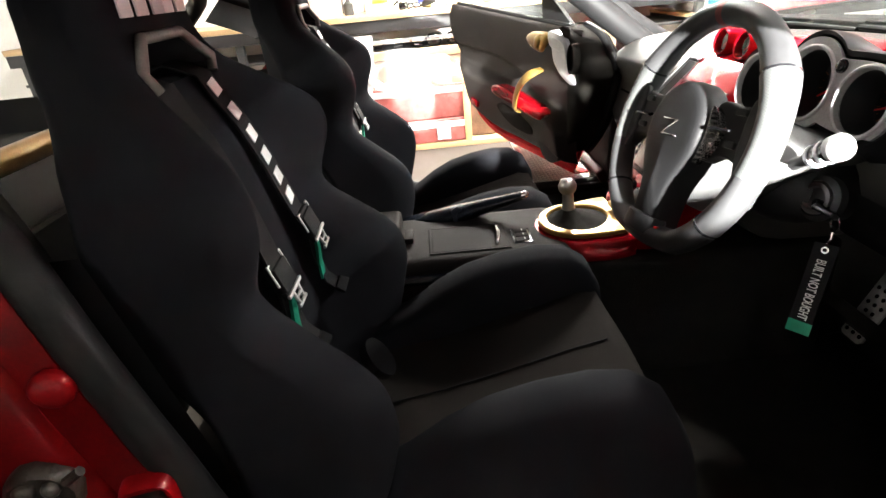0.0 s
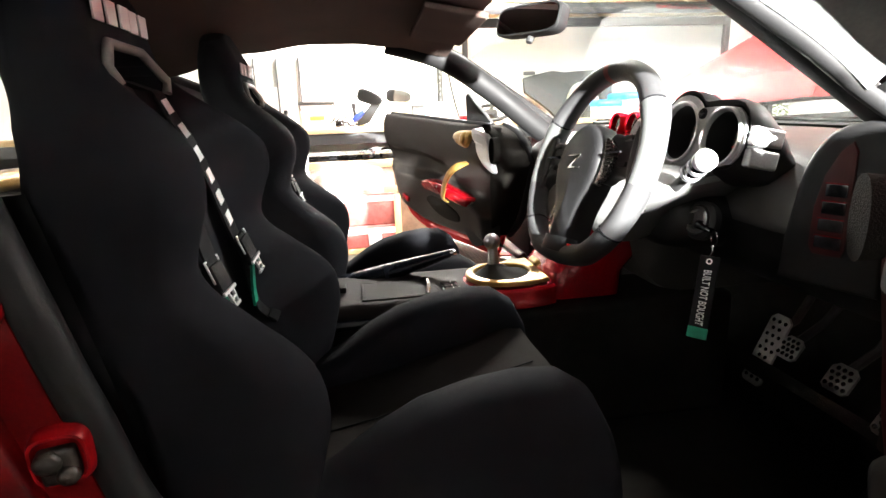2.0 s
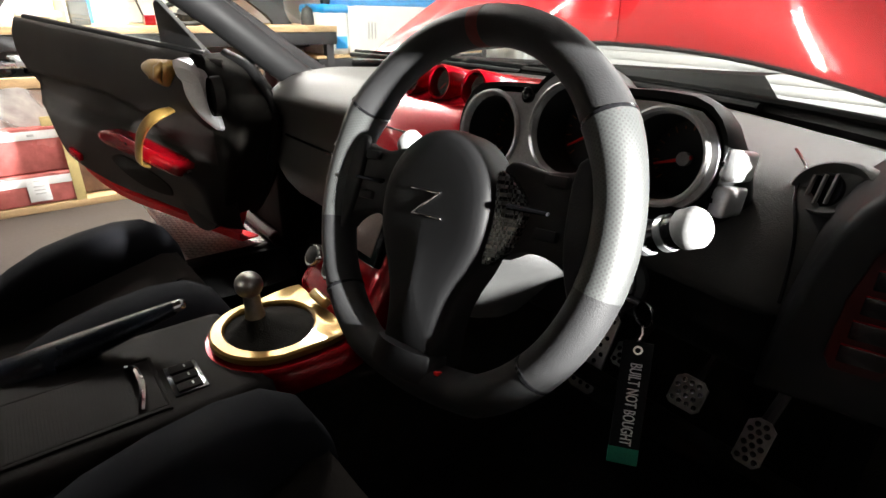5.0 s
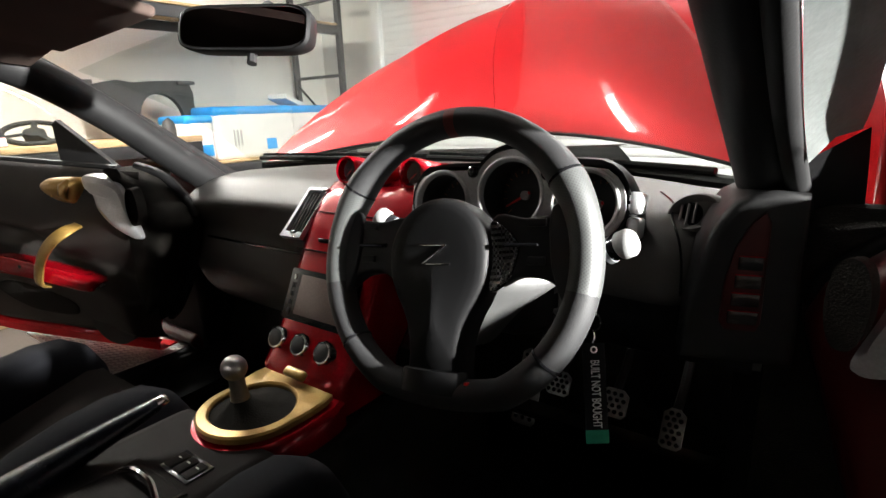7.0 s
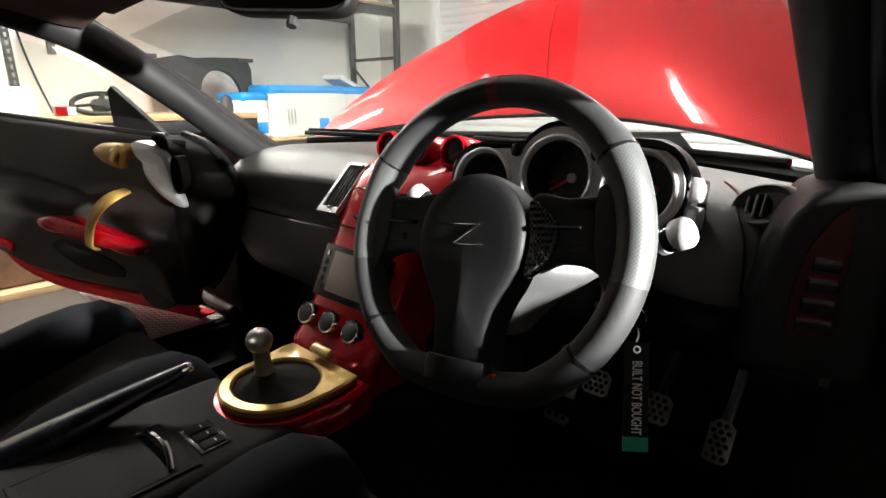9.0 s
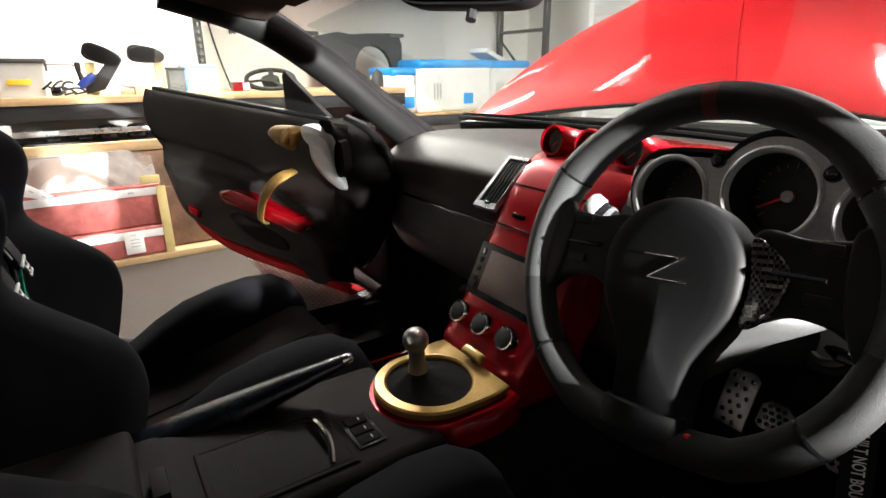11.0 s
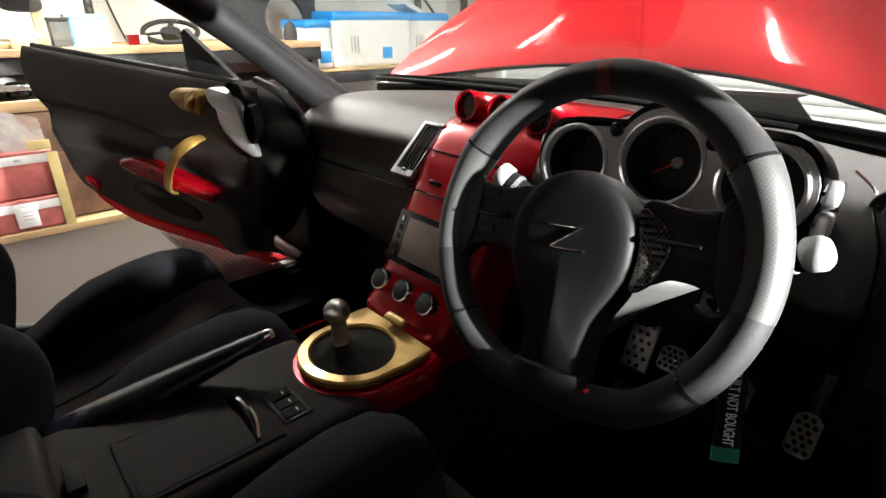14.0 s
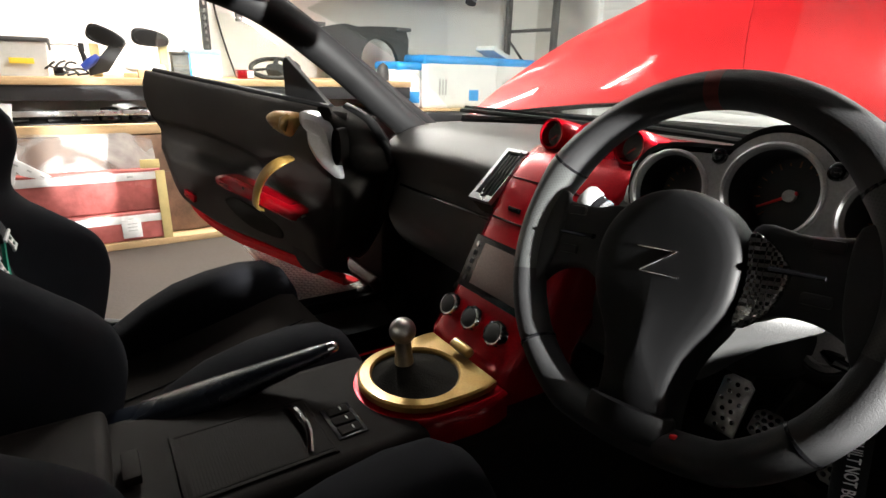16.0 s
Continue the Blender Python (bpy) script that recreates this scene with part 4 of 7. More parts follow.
def wiper(x0, x1, y, lift):
    pts = [Vector((x0 + (x1 - x0) * t, y + 0.16 * (1 - ((x0 + (x1 - x0) * t - CX) / 0.66) ** 2), 0.962 + lift * t)) for t in (i / 12 for i in range(13))]
    arm = part("wiper_arm", tube(pts, [0.007 - 0.003 * i / 12 for i in range(13)], 8), GLOSSBLACK, car, "gloss black wiper arm")
    part("wiper_blade", tube([p + Vector((0, -0.012, -0.008)) for p in pts[3:]], 0.006, 8), RUBBER, arm)


wiper(0.55, -0.10, 0.86, 0.01)
wiper(0.05, -0.58, 0.86, 0.01)
# inner wings and slam panel in front, under the open bonnet
part("engine_cover", box((CX, 1.75, 0.72), (0.55, 0.7, 0.14), 0.04, seg=3), GREYPLASTIC, car)
for s in (-1, 1):
    part("front_wing", sweep_panel([(CX + s * 0.72, 0.95, 0.90), (CX + s * 0.72, 1.5, 0.86), (CX + s * 0.66, 2.15, 0.72)], [(CX + s * 0.88, 0.95, 0.72), (CX + s * 0.89, 1.5, 0.74), (CX + s * 0.82, 2.15, 0.62)], 0.01), RED, car, "candy red front wing")


# bonnet: hinged at its rear edge, standing open
def bonnet_at(u, v):
    s = -1 + 2 * v
    u = u * 1.3
    ang = radians(37 - 10 * u)
    hw = (0.775 if s < 0 else 0.742) * (1 - 0.26 * u * u)
    fall = 0.086 if s < 0 else 0.118
    p = Vector((CX + hw * s, 1.171 - 0.171 * s * s + u * math.cos(ang), 1.016 - fall * s * s + u * math.sin(ang)))
    bulge = 0.085 * (1 - math.exp(-u / 0.22)) * (1 - s * s)
    ridge = 0.008 * math.exp(-((abs(s) - 0.80) / 0.075) ** 2) * min(1, u * 3)
    crease = 0.004 * math.exp(-abs(s + 0.05 + 0.58 * u) / 0.02)
    return p + Vector((0, -math.sin(ang), math.cos(ang))) * (bulge + ridge + crease)


bonnet = thing("bonnet", (CX, 1.19, 1.05), "glossy candy red bonnet standing open above the windscreen", "bonnet")
part("skin", shell_grid(bonnet_at, 40, 120, 0.003), RED, bonnet)
part("body_crease", tube([bonnet_at(0.004 + 0.60 * i / 40, 0.475 - 0.375 * (0.004 + 0.60 * i / 40)) for i in range(41)], 0.0014, 8), RED, bonnet, "raised body crease")
part("underside", shell_grid(lambda u, v: bonnet_at(0.02 + u * 0.96, 0.02 + v * 0.96) + Vector((0, 0.02, -0.025)), 16, 20, 0.01), PLASTIC, bonnet, "black underside frame")
part("edge_seal", tube([bonnet_at(0.003, i / 30) + Vector((0, 0.003, -0.006)) for i in range(31)], 0.006, 8), RUBBER, bonnet)
for s in (-1, 1):
    part("hinge", tube([(CX + s * 0.60, 1.12, 0.88), (CX + s * 0.60, 1.15, 0.93), (CX + s * 0.58, 1.20, 0.96)], 0.010, 8), STEEL, bonnet)


# ---- doors ----
def car_door(side):
    far = 0.0 if side < 0 else 0.11

    def P(u, w, z):
        x, y = -0.62 - far - 0.947 * u + 0.32 * w, 0.55 + 0.6 * far - 0.32 * u - 0.947 * w
        return Vector((x if side < 0 else 2 * CX - x, y, z))
    along, outward = P(1, 0, 0) - P(0, 0, 0), P(0, 1, 0) - P(0, 0, 0)
    bottom = [(-0.15, 0.545), (0.287, 0.550), (0.50, 0.553), (0.60, 0.560), (0.70, 0.580), (0.777, 0.606), (0.84, 0.655), (0.883, 0.709), (0.917, 0.778), (0.935, 0.86), (0.985, 1.02)]

    def low_edge(u):
        for (p, q), (r, t) in zip(bottom, bottom[1:]):
            if u <= r:
                return q + (t - q) * (u - p) / (r - p)
        return 1.02

    def top(u):
        return 0.962 + 0.070 * u

    def table(rows, u):
        if u <= rows[0][0]:
            return rows[0][1]
        for (p, q), (r, t) in zip(rows, rows[1:]):
            if u <= r:
                return q + (t - q) * (u - p) / (r - p)
        return rows[-1][1]
    CREASE = [(0.0, 0.60), (0.12, 0.66), (0.22, 0.745), (0.295, 0.792), (0.359, 0.817), (0.534, 0.848), (0.837, 0.869), (1.0, 0.872)]
    ARM = [(0.0, 0.66), (0.097, 0.712), (0.38, 0.756), (0.487, 0.763), (0.69, 0.773), (0.83, 0.789), (1.0, 0.81)]

    def soft_step(d, w):
        return 1 / (1 + math.exp(max(-40, min(40, d / w))))
    e = thing("car_door", P(0, 0, 0.4), "open red passenger door with charcoal trim and gold pull handle" if side < 0 else "open red driver's door with charcoal trim and gold pull handle", "car door", "car doors")

    def w_at(u, z):
        pad = 0.040 * math.sin(math.pi * min(1, max(0, (top(u) - z) / 0.26)) ** 0.7) * 0.8 + 0.006
        below = soft_step(z - table(CREASE, u), 0.004) * steps([(0.20, 0), (0.36, 1)], u)
        w = pad * (1 - below) + below * 0.006
        arm = soft_step(z - table(ARM, u), 0.005)
        under = (table(ARM, u) - z) / 0.2
        w = w * (1 - arm) + arm * (0.074 - 0.05 * max(0, under) ** 1.6) * steps([(0.74, 1), (0.90, 0.35)], u)
        end = min(1, max(0, (z - low_edge(u)) / 0.03) ** 0.5 + 0.12) * min(1, max(0, (u + 0.03) / 0.05))
        return w * end + 0.004

    def inner(a, b):
        u = -0.02 + 1.0 * a
        z = top(u) + (min(top(u) - 0.004, low_edge(u)) - top(u)) * b
        return P(u, w_at(u, z), z)
    part("trim_panel", shell_grid(inner, 80, 80, 0.004), DOORTRIM, e, "charcoal grained door trim with a moulded armrest", 60)
    part("door_skin", shell_grid(lambda a, b: P(0.06 + a * 0.90, -0.035 - 0.07 * math.sin(math.pi * b), top(a) + (min(top(a) - 0.01, low_edge(0.06 + a * 0.90)) - 0.045 - top(a)) * b), 24, 14, 0.006), RED, e, "candy red outer skin")
    part("door_edge", shell_grid(lambda a, b: P(0.02 + a * 0.90, (-0.06, -0.01, 0.0, 0.0, -0.01)[int(b * 4 + 0.5)], low_edge(0.02 + a * 0.90) + (-0.048, -0.046, -0.042, -0.022, -0.016)[int(b * 4 + 0.5)]), 34, 4, 0.004), RED, e, "candy red lower edge")
    part("window_seal", tube([P(u / 20, -0.004, top(u / 20) + 0.002) for u in range(1, 20)], 0.009, 8), RUBBER, e, "black window seal")
    umin = [(0.47, 0.06), (0.58, 0.02), (0.62, -0.02), (0.68, -0.06), (0.745, -0.083), (0.835, -0.120), (0.872, -0.105), (0.944, -0.03), (0.972, 0.06)]
    part("front_edge", shell_grid(lambda a, b: P(0.015 + (table(umin, 0.97 - 0.39 * b) - 0.015) * math.sin(a * 1.57), 0.032 + 0.016 * math.sin(a * 3.14) - 0.11 * a ** 3, 0.97 - 0.39 * b), 14, 24, 0.008), CARPET if side < 0 else DEEPSHADERED, e, "black moulded front edge of the door" if side < 0 else "red front edge, darkened for shade", 60)
    part("edge_seal", tube(curve([P(table(umin, z) - 0.004, -0.05, z) for z in (0.968, 0.944, 0.90, 0.86, 0.80, 0.72, 0.62, 0.58)], 5), 0.012, 10), RUBBER, e, "black rubber edge seal")
    # black patch on the trim paints the shaded recess under the armrest
    pk = curve([(0.459, 0.672, 0), (0.42, 0.690, 0), (0.377, 0.694, 0), (0.28, 0.676, 0), (0.193, 0.646, 0), (0.190, 0.618, 0), (0.223, 0.607, 0), (0.30, 0.606, 0), (0.362, 0.612, 0), (0.42, 0.635, 0)], 4, True)
    mid = Vector((0.32, 0.648, 0))
    rings = [[P(q.x, w_at(q.x, q.y) + d, q.y) for q in (mid + (p - mid) * g for p in pk)] for g, d in ((1.02, -0.002), (0.99, 0.0025), (0.93, 0.002), (0.6, 0.002), (0.2, 0.002))]
    part("pocket_shade", loft(rings), CARPET, e, "black patch for the shaded recess under the armrest", 60)
    sp = axes(P(0.085, 0.035, 0.615), along, (0, 0, 1))
    if side < 0:
        part("speaker_cover", lathe([(0.001, 0.020), (0.05, 0.019), (0.066, 0.014), (0.075, 0.0), (0.076, -0.02)], sp, 32), PLASTIC, e, "round black speaker cover")
    # gloss red strip along the armrest
    st = [(0.492, 0.742), (0.44, 0.757), (0.381, 0.756), (0.25, 0.738), (0.097, 0.712), (0.100, 0.690), (0.125, 0.682), (0.26, 0.700), (0.36, 0.710), (0.447, 0.717), (0.485, 0.730)]
    so = curve([(u, z, 0) for u, z in st], 3, True)
    mid = Vector((0.30, 0.722, 0))
    rings = [[P(q.x, 0.050 + d + 0.10 * max(0, 0.735 - q.y), q.y) for q in (mid + (p - mid) * g for p in so)] for g, d in ((1.0, -0.02), (1.0, 0.020), (0.97, 0.027), (0.85, 0.031), (0.4, 0.032))]
    part("armrest_strip", loft(rings), REDTRIM, e, "gloss red armrest strip", 50)
    part("strip_screw", lathe([(0.005, 0.0), (0.005, 0.002), (0.003, 0.003)], axes(P(0.33, 0.083, 0.735), along, (0, 0, 1)), 12), GLOSSBLACK, e)
    part("chrome_tip", tube([P(0.105, 0.060, 0.700), P(0.085, 0.066, 0.694)], [0.010, 0.006], 10), STEEL, e)
    # gold pull, gold release
    pull = curve([P(0.160, 0.030, 0.838), P(0.165, 0.070, 0.828), P(0.188, 0.092, 0.806), P(0.218, 0.100, 0.770), P(0.243, 0.098, 0.730), P(0.259, 0.090, 0.696), P(0.262, 0.06, 0.682)], 5)
    rings = []
    for i, p in enumerate(pull):
        d = (pull[min(i + 1, len(pull) - 1)] - pull[max(i - 1, 0)]).normalized()
        wide = d.cross(outward).normalized()
        n_ = wide.cross(d)
        rings.append([p + wide * (0.0135 * x) + n_ * (0.0045 * y) for x, y in ((-1, -0.5), (-0.7, -1), (0.7, -1), (1, -0.5), (1, 0.5), (0.7, 1), (-0.7, 1), (-1, 0.5))])
    part("pull_handle", loft(rings), GOLD, e, "gold painted pull handle", 50)
    cup = curve([(0.262, 0.930, 0), (0.245, 0.944, 0), (0.21, 0.951, 0), (0.126, 0.950, 0), (0.118, 0.930, 0), (0.142, 0.893, 0), (0.170, 0.888, 0), (0.215, 0.898, 0), (0.25, 0.915, 0)], 4, True)
    mid = Vector((0.175, 0.924, 0))
    rings = [[P(q.x, 0.030 + d, q.y) for q in (mid + (p - mid) * g for p in cup)] for g, d in ((1.0, -0.02), (1.0, 0.004), (0.93, 0.012), (0.75, 0.019), (0.5, 0.023), (0.2, 0.025))]
    rc_ = part("release_cup", loft(rings), GOLD, e, "gold painted release cup", 50)
    part("release_lever", tube([P(0.150, 0.044, 0.945), P(0.160, 0.056, 0.930), P(0.168, 0.056, 0.912), P(0.170, 0.044, 0.897)], [0.010, 0.015, 0.014, 0.009], 12, flat=0.5, up=outward), GOLD, rc_, "gold release lever")
    part("lock_slider", tube([P(0.215, 0.046, 0.943), P(0.210, 0.050, 0.906)], [0.004, 0.005], 10, flat=0.6, up=outward), GOLD, rc_)
    part("reflector", box(P(0.652, 0.074, 0.658), (0.060, 0.012, 0.022), 0.003, axes((0, 0, 0), along, (0, 0, 1)).to_3x3() @ Euler((1.57, 0, 0)).to_matrix() @ Euler((0, 0.25, 0)).to_matrix()), REDTRIM, e, "small red reflector")
    # vent pod at the front end
    po = curve([(0.108, 0.957, 0), (0.065, 0.958, 0), (0.030, 0.952, 0), (-0.004, 0.936, 0), (-0.018, 0.910, 0), (-0.030, 0.870, 0), (-0.046, 0.822, 0), (-0.040, 0.810, 0), (-0.020, 0.812, 0), (0.034, 0.838, 0), (0.074, 0.880, 0), (0.082, 0.915, 0), (0.108, 0.930, 0)], 4, True)
    mid = Vector((0.012, 0.900, 0))
    rings = [[P(q.x, 0.030 + d - 0.10 * max(0, q.x - 0.06), q.y) for q in (mid + (p - mid) * g for p in po)] for g, d in ((1.03, -0.03), (1.0, 0.010), (0.96, 0.022), (0.72, 0.030), (0.68, 0.030), (0.2, 0.026))]
    pod = part("vent_pod", loft(rings), PODSILVER, e, "silver painted vent pod", 30)
    vm = axes(P(-0.046, 0.060, 0.888), -along, Vector((0, 0, 1)) + along * 0.22)
    rings = [[vm @ Vector((k * 0.016 * math.copysign(abs(math.cos(t)) ** 0.8, math.cos(t)), k * 0.040 * math.sin(t), h)) for t in (2 * math.pi * j / 28 for j in range(28))] for k, h in ((1.12, -0.02), (1.06, 0.004), (1.0, 0.005), (0.90, -0.004), (0.3, -0.006))]
    vh = part("vent_hole", loft(rings), CARPET, pod, "black oval vent opening")
    # mirror mount and raised glass
    pane = slab([(-0.95, 1.02), (-0.10, 0.965), (-0.16, 1.03), (-0.30, 1.125), (-0.45, 1.185), (-0.62, 1.215), (-0.80, 1.215), (-0.93, 1.18), (-0.975, 1.10)], 0.004, axes(P(0, -0.030, 0), -along, (0, 0, 1)), 0.001)
    g_ = part("window_glass", pane, GLASS, e, "clear frameless window, raised")
    g_.visible_shadow = False
    sail = slab([(-0.235, 0.978), (-0.045, 0.962), (-0.13, 1.02), (-0.225, 1.085), (-0.240, 1.075)], 0.014, axes(P(0, -0.022, 0), -along, (0, 0, 1)), 0.004)
    part("mirror_sail", sail, RUBBER, e, "black mirror sail panel")
    # Unseen mirror, added to block the work lamp from the dash end.
    if side > 0:
        head = P(0.22, -0.20, 1.05)
        rings = []
        for k, d in ((0.1, -0.07), (0.7, -0.06), (1, -0.01), (1, 0.03), (0.92, 0.035)):
            rings.append([head + along * d * 0.9 + outward * 0.085 * k * math.cos(t) + Vector((0, 0, 0.05 * k * math.sin(t))) for t in (2 * math.pi * j / 20 for j in range(20))])
        part("shade_mirror_shell", loft(rings), RED, e, "unseen mirror shell, added to shade the dash end")
        part("shade_mirror_foot", tube([P(0.16, -0.03, 1.0), P(0.20, -0.12, 1.02)], 0.022, 10), PLASTIC, e)
    return e


car_door(-1)
car_door(1)


# ---- dashboard ----
dash = thing("dashboard", (CX, 0.8, 0.6), "charcoal grained vinyl dashboard across the car", "dashboard")
DX0, DX1 = -0.57, 0.66


def dash_ring(x):
    s = (x - CX) / 0.6
    drop = 0.02 * s * s
    k = steps([(0.13, 0), (0.19, 1)], x)
    back = 0.16 * (1 - s * s)
    prof = [(0.84 + back, 0.956), (0.80 + back * 0.7, 0.958), (0.77 + back * 0.3, 0.957), (0.73, 0.953), (0.690, 0.945), (0.658 + 0.004 * k, 0.925), (0.630 + 0.015 * k, 0.899 - 0.004 * k), (0.640 - 0.005 * k, 0.868 - 0.013 * k),
            (0.650 - 0.008 * k, 0.825 - 0.010 * k), (0.644 + 0.001 * k, 0.79), (0.64 + 0.03 * k, 0.72 + 0.035 * k), (0.68 + 0.03 * k, 0.64 + 0.09 * k), (0.76, 0.60 + 0.125 * k), (0.86 + back, 0.60 + 0.13 * k)]
    push = steps([(0.545, 0), (0.615, 0.05)], x)
    c = curve([(0, y + push * (y < 0.70), z - drop * (z > 0.85)) for y, z in prof], 3)
    return [Vector((x, p.y, p.z)) for p in c]


xs = [DX0 + (DX1 - DX0) * i / 40 for i in range(41)]
rings = [dash_ring(x) for x in xs]
for i, k in ((0, 0.975), (40, 0.975)):
    c = sum(rings[i], Vector()) / len(rings[i])
    rings[i] = [c + (p - c) * k for p in rings[i]]
part("dash_pad", loft(rings), DASH, dash, "charcoal grained vinyl pad", 50)
# Thin black sheet over the driver's lower dash stands in for its shade.
knee = [[p + Vector((0, -0.004, -0.003)) for p in dash_ring(x)[22:38]] for x in (0.20 + 0.0225 * i for i in range(21))]
bm = bmesh.new()
loft(knee, bm, False, False)
bmesh.ops.solidify(bm, geom=bm.faces[:], thickness=-0.003)
part("lower_dash_shade", bm, PLASTIC, dash, "black sheet for the shade on the lower dash", 50)
seam = []
for j in range(6, 22):
    y = dash_ring(0.52)[j].y
    x = steps([(0.628, 0.570), (0.703, 0.541), (0.858, 0.472)], y)
    seam.append(dash_ring(x)[j] + Vector((0, -0.0006, 0.0004)))
part("panel_seam", tube(seam, 0.0016, 6), GLOSSBLACK, dash, "dark seam of the vent panel")
part("glovebox_seam", tube([(-0.50, 0.643, 0.80), (-0.12, 0.643, 0.80)], 0.003, 6), GLOSSBLACK, dash)
part("glovebox_seam", tube([(-0.12, 0.643, 0.80), (-0.12, 0.660, 0.68)], 0.003, 6), GLOSSBLACK, dash)


def oval_vent(c, x_axis, y_axis, a, b, material, label, slats, span):
    m = axes(c, x_axis, y_axis)
    rings = [[m @ Vector((k * a * math.cos(t), k * b * math.sin(t), h)) for t in (2 * math.pi * j / 32 for j in range(32))] for k, h in ((1.14, -0.012), (1.08, 0.000), (1.0, 0.001), (0.90, -0.005), (0.70, -0.012), (0.2, -0.015))]
    v = part("side_vent", loft(rings), material, dash, label, 60)
    q0, q1 = span
    rings = [[m @ Vector((a * ((q0 + q1) / 2 + (q1 - q0) / 2 * k * math.cos(t)), 0.72 * k * b * math.sin(t), h)) for t in (2 * math.pi * j / 24 for j in range(24))] for k, h in ((1.0, -0.016), (1.0, -0.0085), (0.2, -0.0085))]
    part("vent_mouth", loft(rings), GLOSSBLACK, v, "black vent mouth")
    for i in range(slats):
        q = q0 + (q1 - q0) * (i + 0.7) / (slats + 0.4)
        part("vent_slat", box(m @ Vector((q * a, 0, -0.006)), (0.0022, 1.25 * b, 0.006), 0.0008, m.to_3x3() @ Euler((0, 0.4, -0.25)).to_matrix()), TRIMGREY, v, "grey vent slat")


oval_vent((0.570, 0.680, 0.940), (0.9, -0.40, 0.28), (-0.1, 0.3, 1), 0.036, 0.021, DASH, "oval side vent with dark slats", 3, (-0.85, 0.15))
oval_vent((-0.520, 0.700, 0.926), (1, -0.15, 0.03), (0.05, 1, 0.35), 0.048, 0.030, DASH, "oval demister vent in the dash corner", 3, (0.25, 0.90))

# centre vent with a silver frame, beside the red stack
m = axes((-0.104, 0.624, 0.893), (1, 0.0, 0.03), (0.02, 0.70, 0.71))
out, inn = [(-0.030, -0.058), (0.028, -0.058), (0.032, 0.056), (-0.024, 0.056)], [(-0.021, -0.046), (0.0272, -0.046), (0.0312, 0.050), (-0.016, 0.050)]
bm = bmesh.new()
loft([[m @ Vector((x, y, h)) for x, y in pp] for pp, h in ((out, -0.004), (out, 0.006), (inn, 0.006), (inn, -0.004), (out, -0.004))], bm, True, False)
bmesh.ops.remove_doubles(bm, verts=bm.verts[:], dist=1e-5)
cv = part("centre_vent", bm, SILVER, dash, "silver framed centre vent")
part("vent_body", slab(out, 0.07, m @ Matrix.Translation((0, 0, -0.076)), 0.004), DASH, cv, "charcoal vent surround")
part("vent_back", slab(inn, 0.004, m @ Matrix.Translation((0, 0, -0.006)), 0), GLOSSBLACK, cv)
for i in range(5):
    part("vent_slat", box(m @ Vector((-0.011 + 0.0085 * i, 0.0, 0.001)), (0.0022, 0.090, 0.006), 0.0006, m.to_3x3() @ Euler((0, 0.5, 0)).to_matrix()), DASH, cv)
part("vent_tab", box(m @ Vector((0.004, -0.047, 0.004)), (0.016, 0.006, 0.006), 0.0015, m.to_3x3()), GLOSSBLACK, cv)

# dash end panel beside the driver's door
oe = [(-0.010, -0.200), (-0.006, -0.140), (0.000, -0.105), (0.004, -0.078), (0.011, -0.053), (0.020, -0.032), (0.035, -0.013), (0.052, -0.004), (0.072, 0.0), (0.105, -0.004), (0.108, -0.200)]
m = axes((0.593, 0.600, 0.980), (1, 0.30, 0), (0, 0.0, 1))
part("end_panel", slab(oe, 0.11, m @ Matrix.Translation((0, 0, -0.11)), 0.012, seg=4), RUBBER, dash, "black rounded end panel")
gr_ = [(0.028, -0.148), (0.034, -0.158), (0.066, -0.158), (0.070, -0.148), (0.070, -0.034), (0.064, -0.022), (0.052, -0.034), (0.038, -0.062), (0.030, -0.100)]
rg = part("red_grille", slab(gr_, 0.006, m @ Matrix.Translation((0, 0, -0.003)), 0.0025), DEEPSHADERED, dash, "red slotted grille, darkened for shade")
for i in range(4):
    part("slot", box(m @ Vector((0.051 + 0.001 * i, -0.142 + 0.021 * i, 0.003)), (0.030 - 0.002 * i, 0.015, 0.003), 0.0014, m.to_3x3()), GLOSSBLACK, rg)
    # Brighter red strip paints the lit edge of each slot.
    part("slot_lip", box(m @ Vector((0.051 + 0.001 * i, -0.1335 + 0.021 * i, 0.0048)), (0.031 - 0.002 * i, 0.0012, 0.002), 0.0004, m.to_3x3()), REDTRIM, rg, "thin slot lip, brighter red as if lit")

# instrument pod, fixed to the column
pod = thing("instrument_pod", (0.37, 0.62, 0.88), "charcoal instrument pod with three round gauges in a grey bezel", "instrument cluster")
GA = [(0.2525, 0.941, 0.0435), (0.362, 0.960, 0.0465), (0.466, 0.955, 0.0405)]
TILT = Matrix.Rotation(radians(-11), 4, "X")
POD = Matrix.Translation((0.362, 0.604, 0.953)) @ TILT


def pod_outline(grow):
    """The bezel's outline: round each gauge, joined above and below."""
    pts = []
    n = 72
    for i in range(n):
        a = 2 * math.pi * i / n
        d = Vector((math.cos(a), math.sin(a)))
        best = 0
        for gx, gz, r in GA:
            c = Vector((gx - 0.362, gz - 0.953))
            R = r + 0.010 + grow
            q = c.dot(d)
            disc = q * q - c.length_squared + R * R
            if disc > 0:
                best = max(best, q + math.sqrt(disc))
        best = max(best, 0.045 + grow)
        pts.append((d.x * best, d.y * best))
    sm = []
    for i in range(n):
        x = sum(pts[(i + k) % n][0] for k in (-2, -1, 0, 1, 2)) / 5
        y = sum(pts[(i + k) % n][1] for k in (-2, -1, 0, 1, 2)) / 5
        sm.append((x, y))
    return sm


